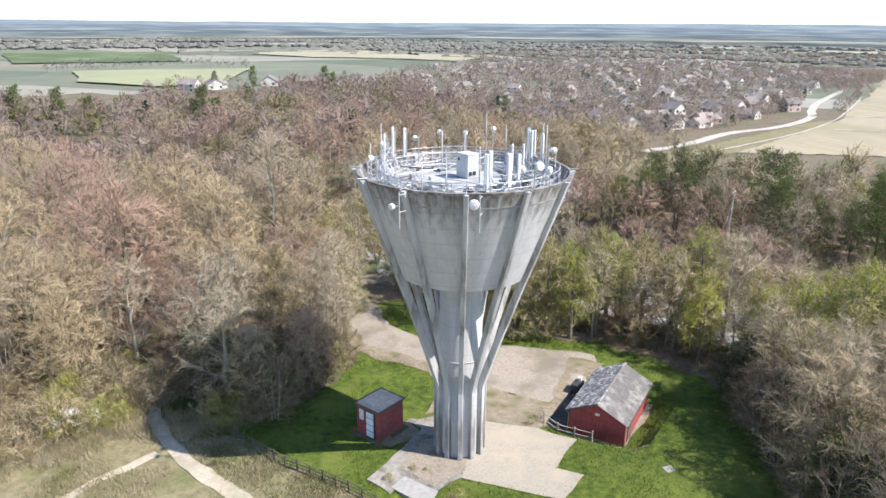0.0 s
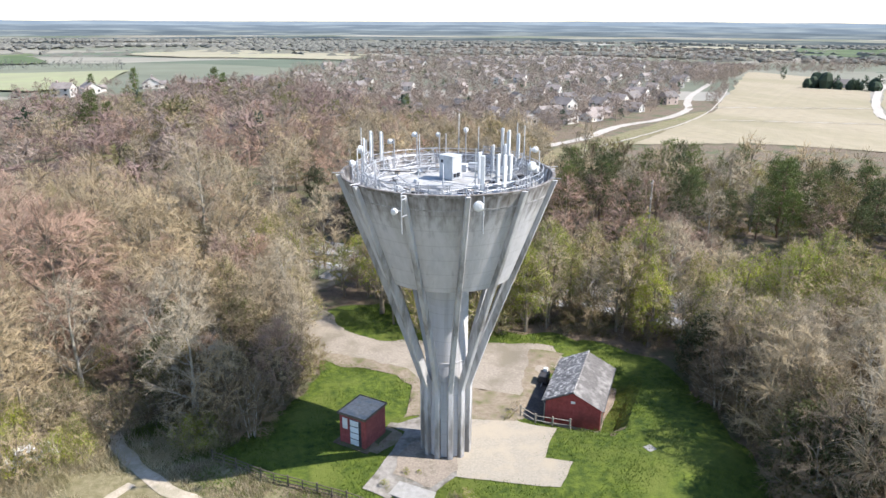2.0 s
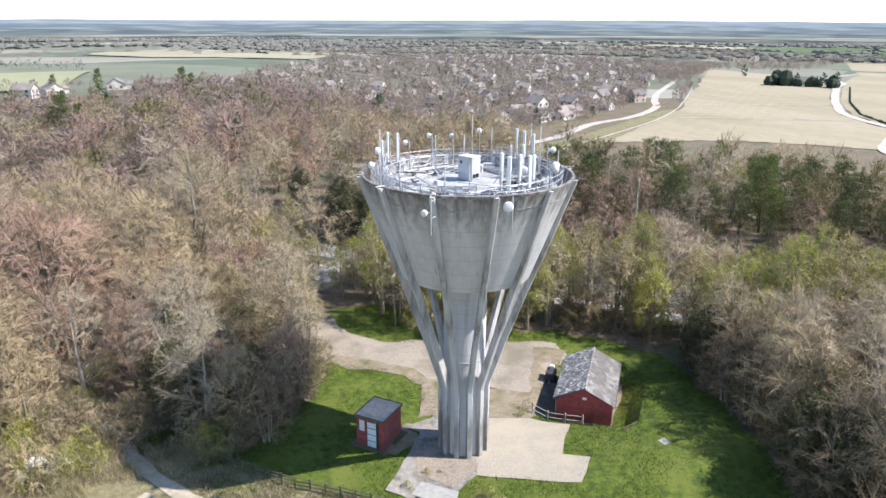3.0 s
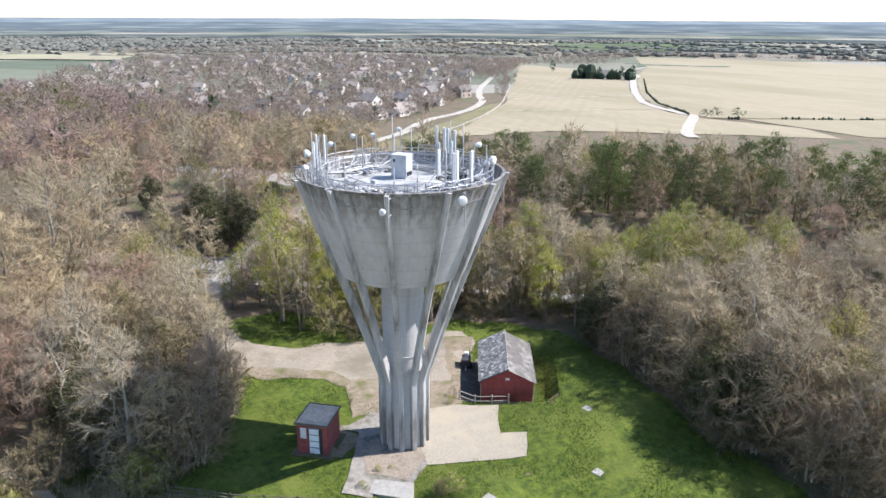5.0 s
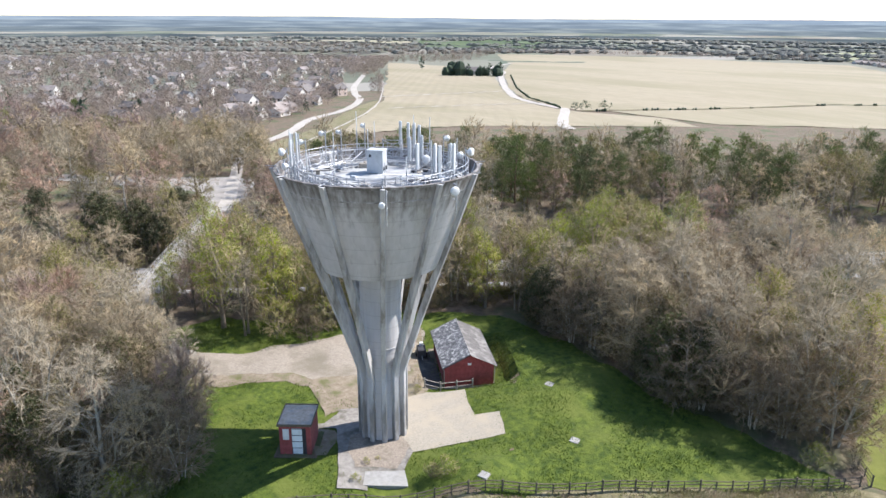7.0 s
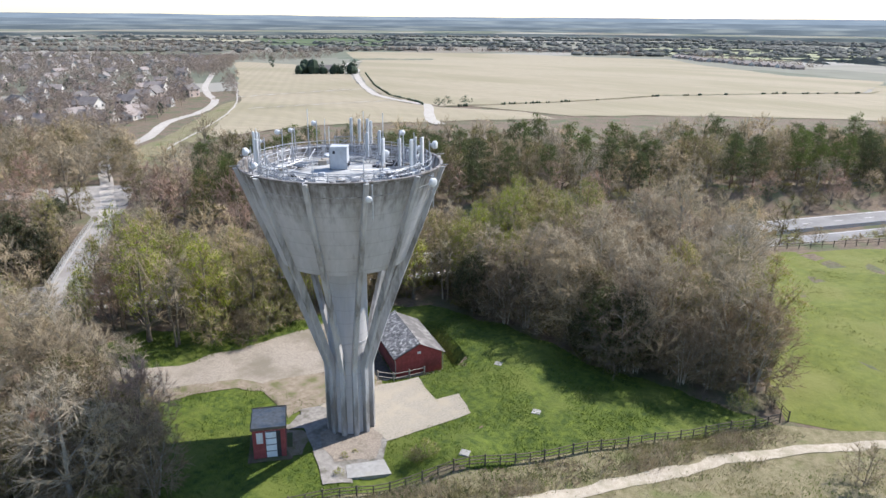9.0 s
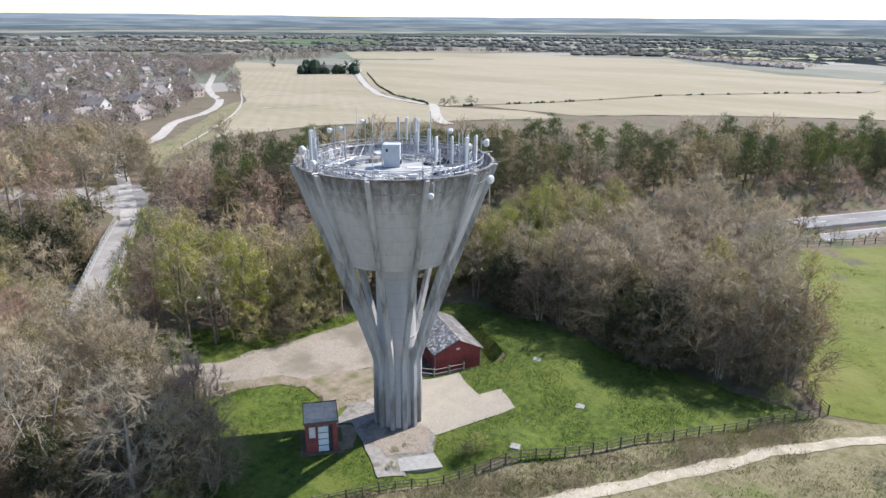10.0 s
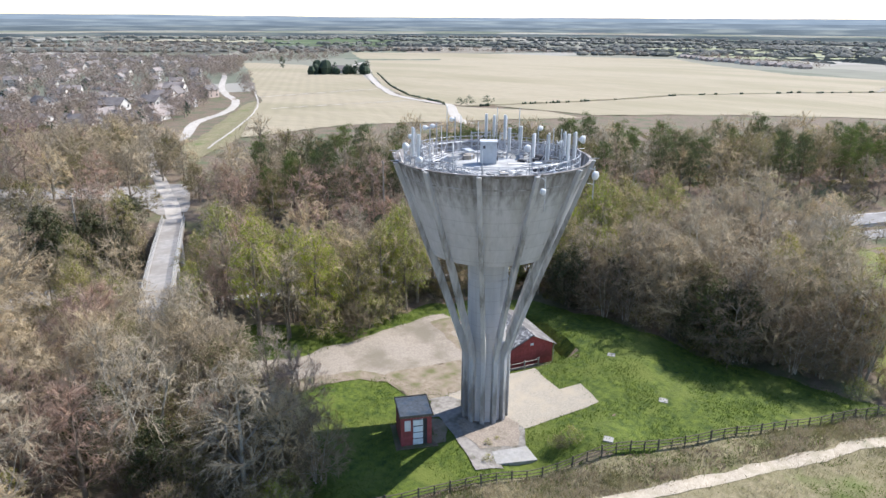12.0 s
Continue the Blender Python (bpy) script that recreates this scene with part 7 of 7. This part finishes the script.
blades("meadow_tufts", random_points([(-4, 37), (26, 18), (40, 8), (30, 2), (-6, 28)], 2600, 7, (PATH_GAP,), 0.2), 8, 0.35, 0.05, 0.8, 4, M_DRYGRASS, "rough dry grass below the path")
blades("lawn_tufts", random_points(LAWN, 9000, 9, (LOT, PALE, PAD), 0.5), 10, 0.26, 0.07, 1.0, 4, M_TUFT, "uneven tufts in the lawn")
blades("pasture_tufts", random_points([(30, 22), (45, 27), (70, 37), (84, 37), (100, 20), (60, -10), (36, 12)], 2600, 11, (), 0.2), 12, 0.2, 0.07, 1.0, 4, M_FIELD, "tufts in the pasture")
edge_rnd = random.Random(61)
for poly, label in ((LOT, "grass creeping over the edge of the yard"), (PAD, "grass along the broken edge of the apron"), (PALE, "grass along the edge of the gravel")):
    pts = [(x + edge_rnd.uniform(-0.32, 0.32), y + edge_rnd.uniform(-0.32, 0.32)) for x, y in wobble(poly, 0.12, 0.0, 1) if edge_rnd.random() < 0.75]
    pts = [p for p in pts if (p[0] - AX) ** 2 + (p[1] - AY) ** 2 > 9 and not inside(p[0], p[1], [(-3, 49.6), (-4.1, 48.2), (-0.9, 45.9), (0, 47.8)])]
    blades("edge_tufts", pts, 62, 0.22, 0.06, 1.3, 3, M_TUFT, label)
blades("path_side_grass", random_points([(-29, 61), (-22, 55), (-17, 55.5), (-17.5, 58.5), (-24, 62)], 900, 63, (PATH_GAP,), 0.3), 64, 0.45, 0.06, 0.9, 4, M_TUFT, "fresh green grass and nettles beside the path")
# undergrowth of the woods
WOODS = [([(-16, 60), (-14, 76), (-20, 88), (-34, 100), (-60, 118), (-84, 104), (-84, 60), (-44, 58), (-30, 64)], 5200), (RIGHT, 2600), (BACK, 1000), ([xy_of(-54, 122), xy_of(160, 122), xy_of(165, 152), xy_of(-50, 170)], 4200),
         ([xy_of(-66, 118), xy_of(-66, 150), xy_of(-75, 200), xy_of(-160, 210), xy_of(-180, 120)], 2400), ([xy_of(-50, 84), xy_of(150, 84), xy_of(150, 91), xy_of(-50, 91)], 1600), ([xy_of(-54, 115), xy_of(200, 115), xy_of(200, 124), xy_of(-54, 124)], 2000)]
for i, (poly, count) in enumerate(WOODS):
    blades("undergrowth", random_points(poly, count, 20 + i, (TRACK_GAP,), 0.3), 30 + i, 1.1, 0.09, 1.2, 5, (M_BRAMBLE, M_OLIVE)[i % 2], "brambles and saplings under the trees", "undergrowth")
rs = random.Random(8)
for x, y, key, s in ((1.6, 44.3, "shrub_b", 0.5), (1.0, 44.9, "bush_b", 0.22), (0.9, 45.4, "shrub_b", 0.34), (-4.2, 49.0, "shrub_b", 0.22), (-2.3, 50.4, "shrub_b", 0.18), (23.0, 15.0, "shrub_a", 0.95), (30.5, 24.2, "shrub_a", 0.6), (28.3, 26.5, "shrub_b", 0.6),
                     (-1.2, 50.2, "shrub_b", 0.13), (8.6, 57.9, "shrub_b", 0.25), (9.6, 59.2, "shrub_a", 0.3), (86, 42, "shrub_a", 0.9), (96, 35, "shrub_a", 0.8), (110, 24, "shrub_a", 1.0), (116, 18, "shrub_a", 0.9), (121, 15, "shrub_b", 0.8)):
    plant(key, x, y, s, rs.uniform(0, 360), "lone shrubs")
grow(random_points([xy_of(-40, 86), xy_of(90, 86), xy_of(90, 91), xy_of(-40, 91)], 26, 77), [("shrub_a", 2), ("shrub_b", 1)], 78, "road side shrubs", 0.7, 1.1)


# ---- parked white car ----
def car(x, y, turn, name="parked_car", label="white hatchback half hidden by branches", lift=0.0):
    c = thing(name, label, "car", place(x, y, turn, lift))
    m = Mesh()
    prof = [(-2.0, 0.35), (-2.05, 0.7), (-1.9, 0.95), (-1.5, 1.0), (-1.15, 1.42), (0.35, 1.46), (1.0, 1.02), (1.8, 0.86), (2.05, 0.65), (2.0, 0.35)]
    for s, k in ((-0.82, 1), (0.82, 1)):
        m.v += [(px, s * (0.86 if pz > 1.2 else 1), pz) for px, pz in prof]
    n = len(prof)
    m.f += [(i, (i + 1) % n, n + (i + 1) % n, n + i) for i in range(n)] + [tuple(reversed(range(n))), tuple(range(n, 2 * n))]
    part("body", m, M_CARPAINT, c)
    for nm, pts in (("windscreen", [(0.42, 1.42), (0.98, 1.06)]), ("rear_window", [(-1.17, 1.39), (-1.48, 1.03)])):
        g = Mesh()
        (a, az), (b, bz) = pts
        o = 0.02 if nm == "windscreen" else -0.02
        g.add([(a + o, -0.62, az + 0.01), (a + o, 0.62, az + 0.01), (b + o, 0.7, bz + 0.01), (b + o, -0.7, bz + 0.01)], [(0, 1, 2, 3)])
        part(nm, g, M_GLASS, c)
    for s in (-1, 1):
        g = Mesh()
        g.add([(-1.05, s * 0.80, 1.36), (0.3, s * 0.80, 1.38), (0.75, s * 0.835, 1.05), (-1.35, s * 0.835, 1.03)], [(0, 1, 2, 3)])
        part("side_window", g, M_GLASS, c)
        for px in (-1.3, 1.3):
            w = Mesh()
            w.turn([(0.18, 0.13), (0.3, 0.12), (0.32, 0.06), (0.32, -0.06), (0.3, -0.12), (0.18, -0.13)], 16, Matrix.Translation((px, s * 0.75, 0.32)) @ Matrix.Rotation(radians(90), 4, "X"), close=True)
            part("wheel", w, M_TYRE, c)
    return c


for x, y, key, sc in ((-32.6, 55.2, "shrub_a", 0.75), (-34.6, 54.9, "shrub_b", 0.7), (-36.0, 56.4, "shrub_a", 0.8), (-33.2, 58.9, "shrub_a", 0.9), (-31.6, 57.0, "shrub_b", 0.8)):
    plant(key, x, y, sc, 70 * sc, "path side shrubs")
car(-34.0, 57.0, 35)
# safety barrier between the carriageways
bar = thing("safety_barrier", "grey steel safety barrier between the carriageways", "barrier", kind="structure")
for nn in (102.4, 103.6):
    m = Mesh()
    for a in np.arange(-200, 200, 20.0):
        m.add([(*xy_of(a, nn), ROAD_Z + 0.45), (*xy_of(a + 20, nn), ROAD_Z + 0.45), (*xy_of(a + 20, nn), ROAD_Z + 0.78), (*xy_of(a, nn), ROAD_Z + 0.78)], [(0, 1, 2, 3)])
    part("rail", m, M_STEEL, bar)
m = Mesh()
for a in np.arange(-200, 200, 4.0):
    m.tube([(*xy_of(a, 103), ROAD_Z), (*xy_of(a, 103), ROAD_Z + 0.7)], 0.07, 4)
tagged(part("posts", m, M_STEEL, bar), kind="stuff")
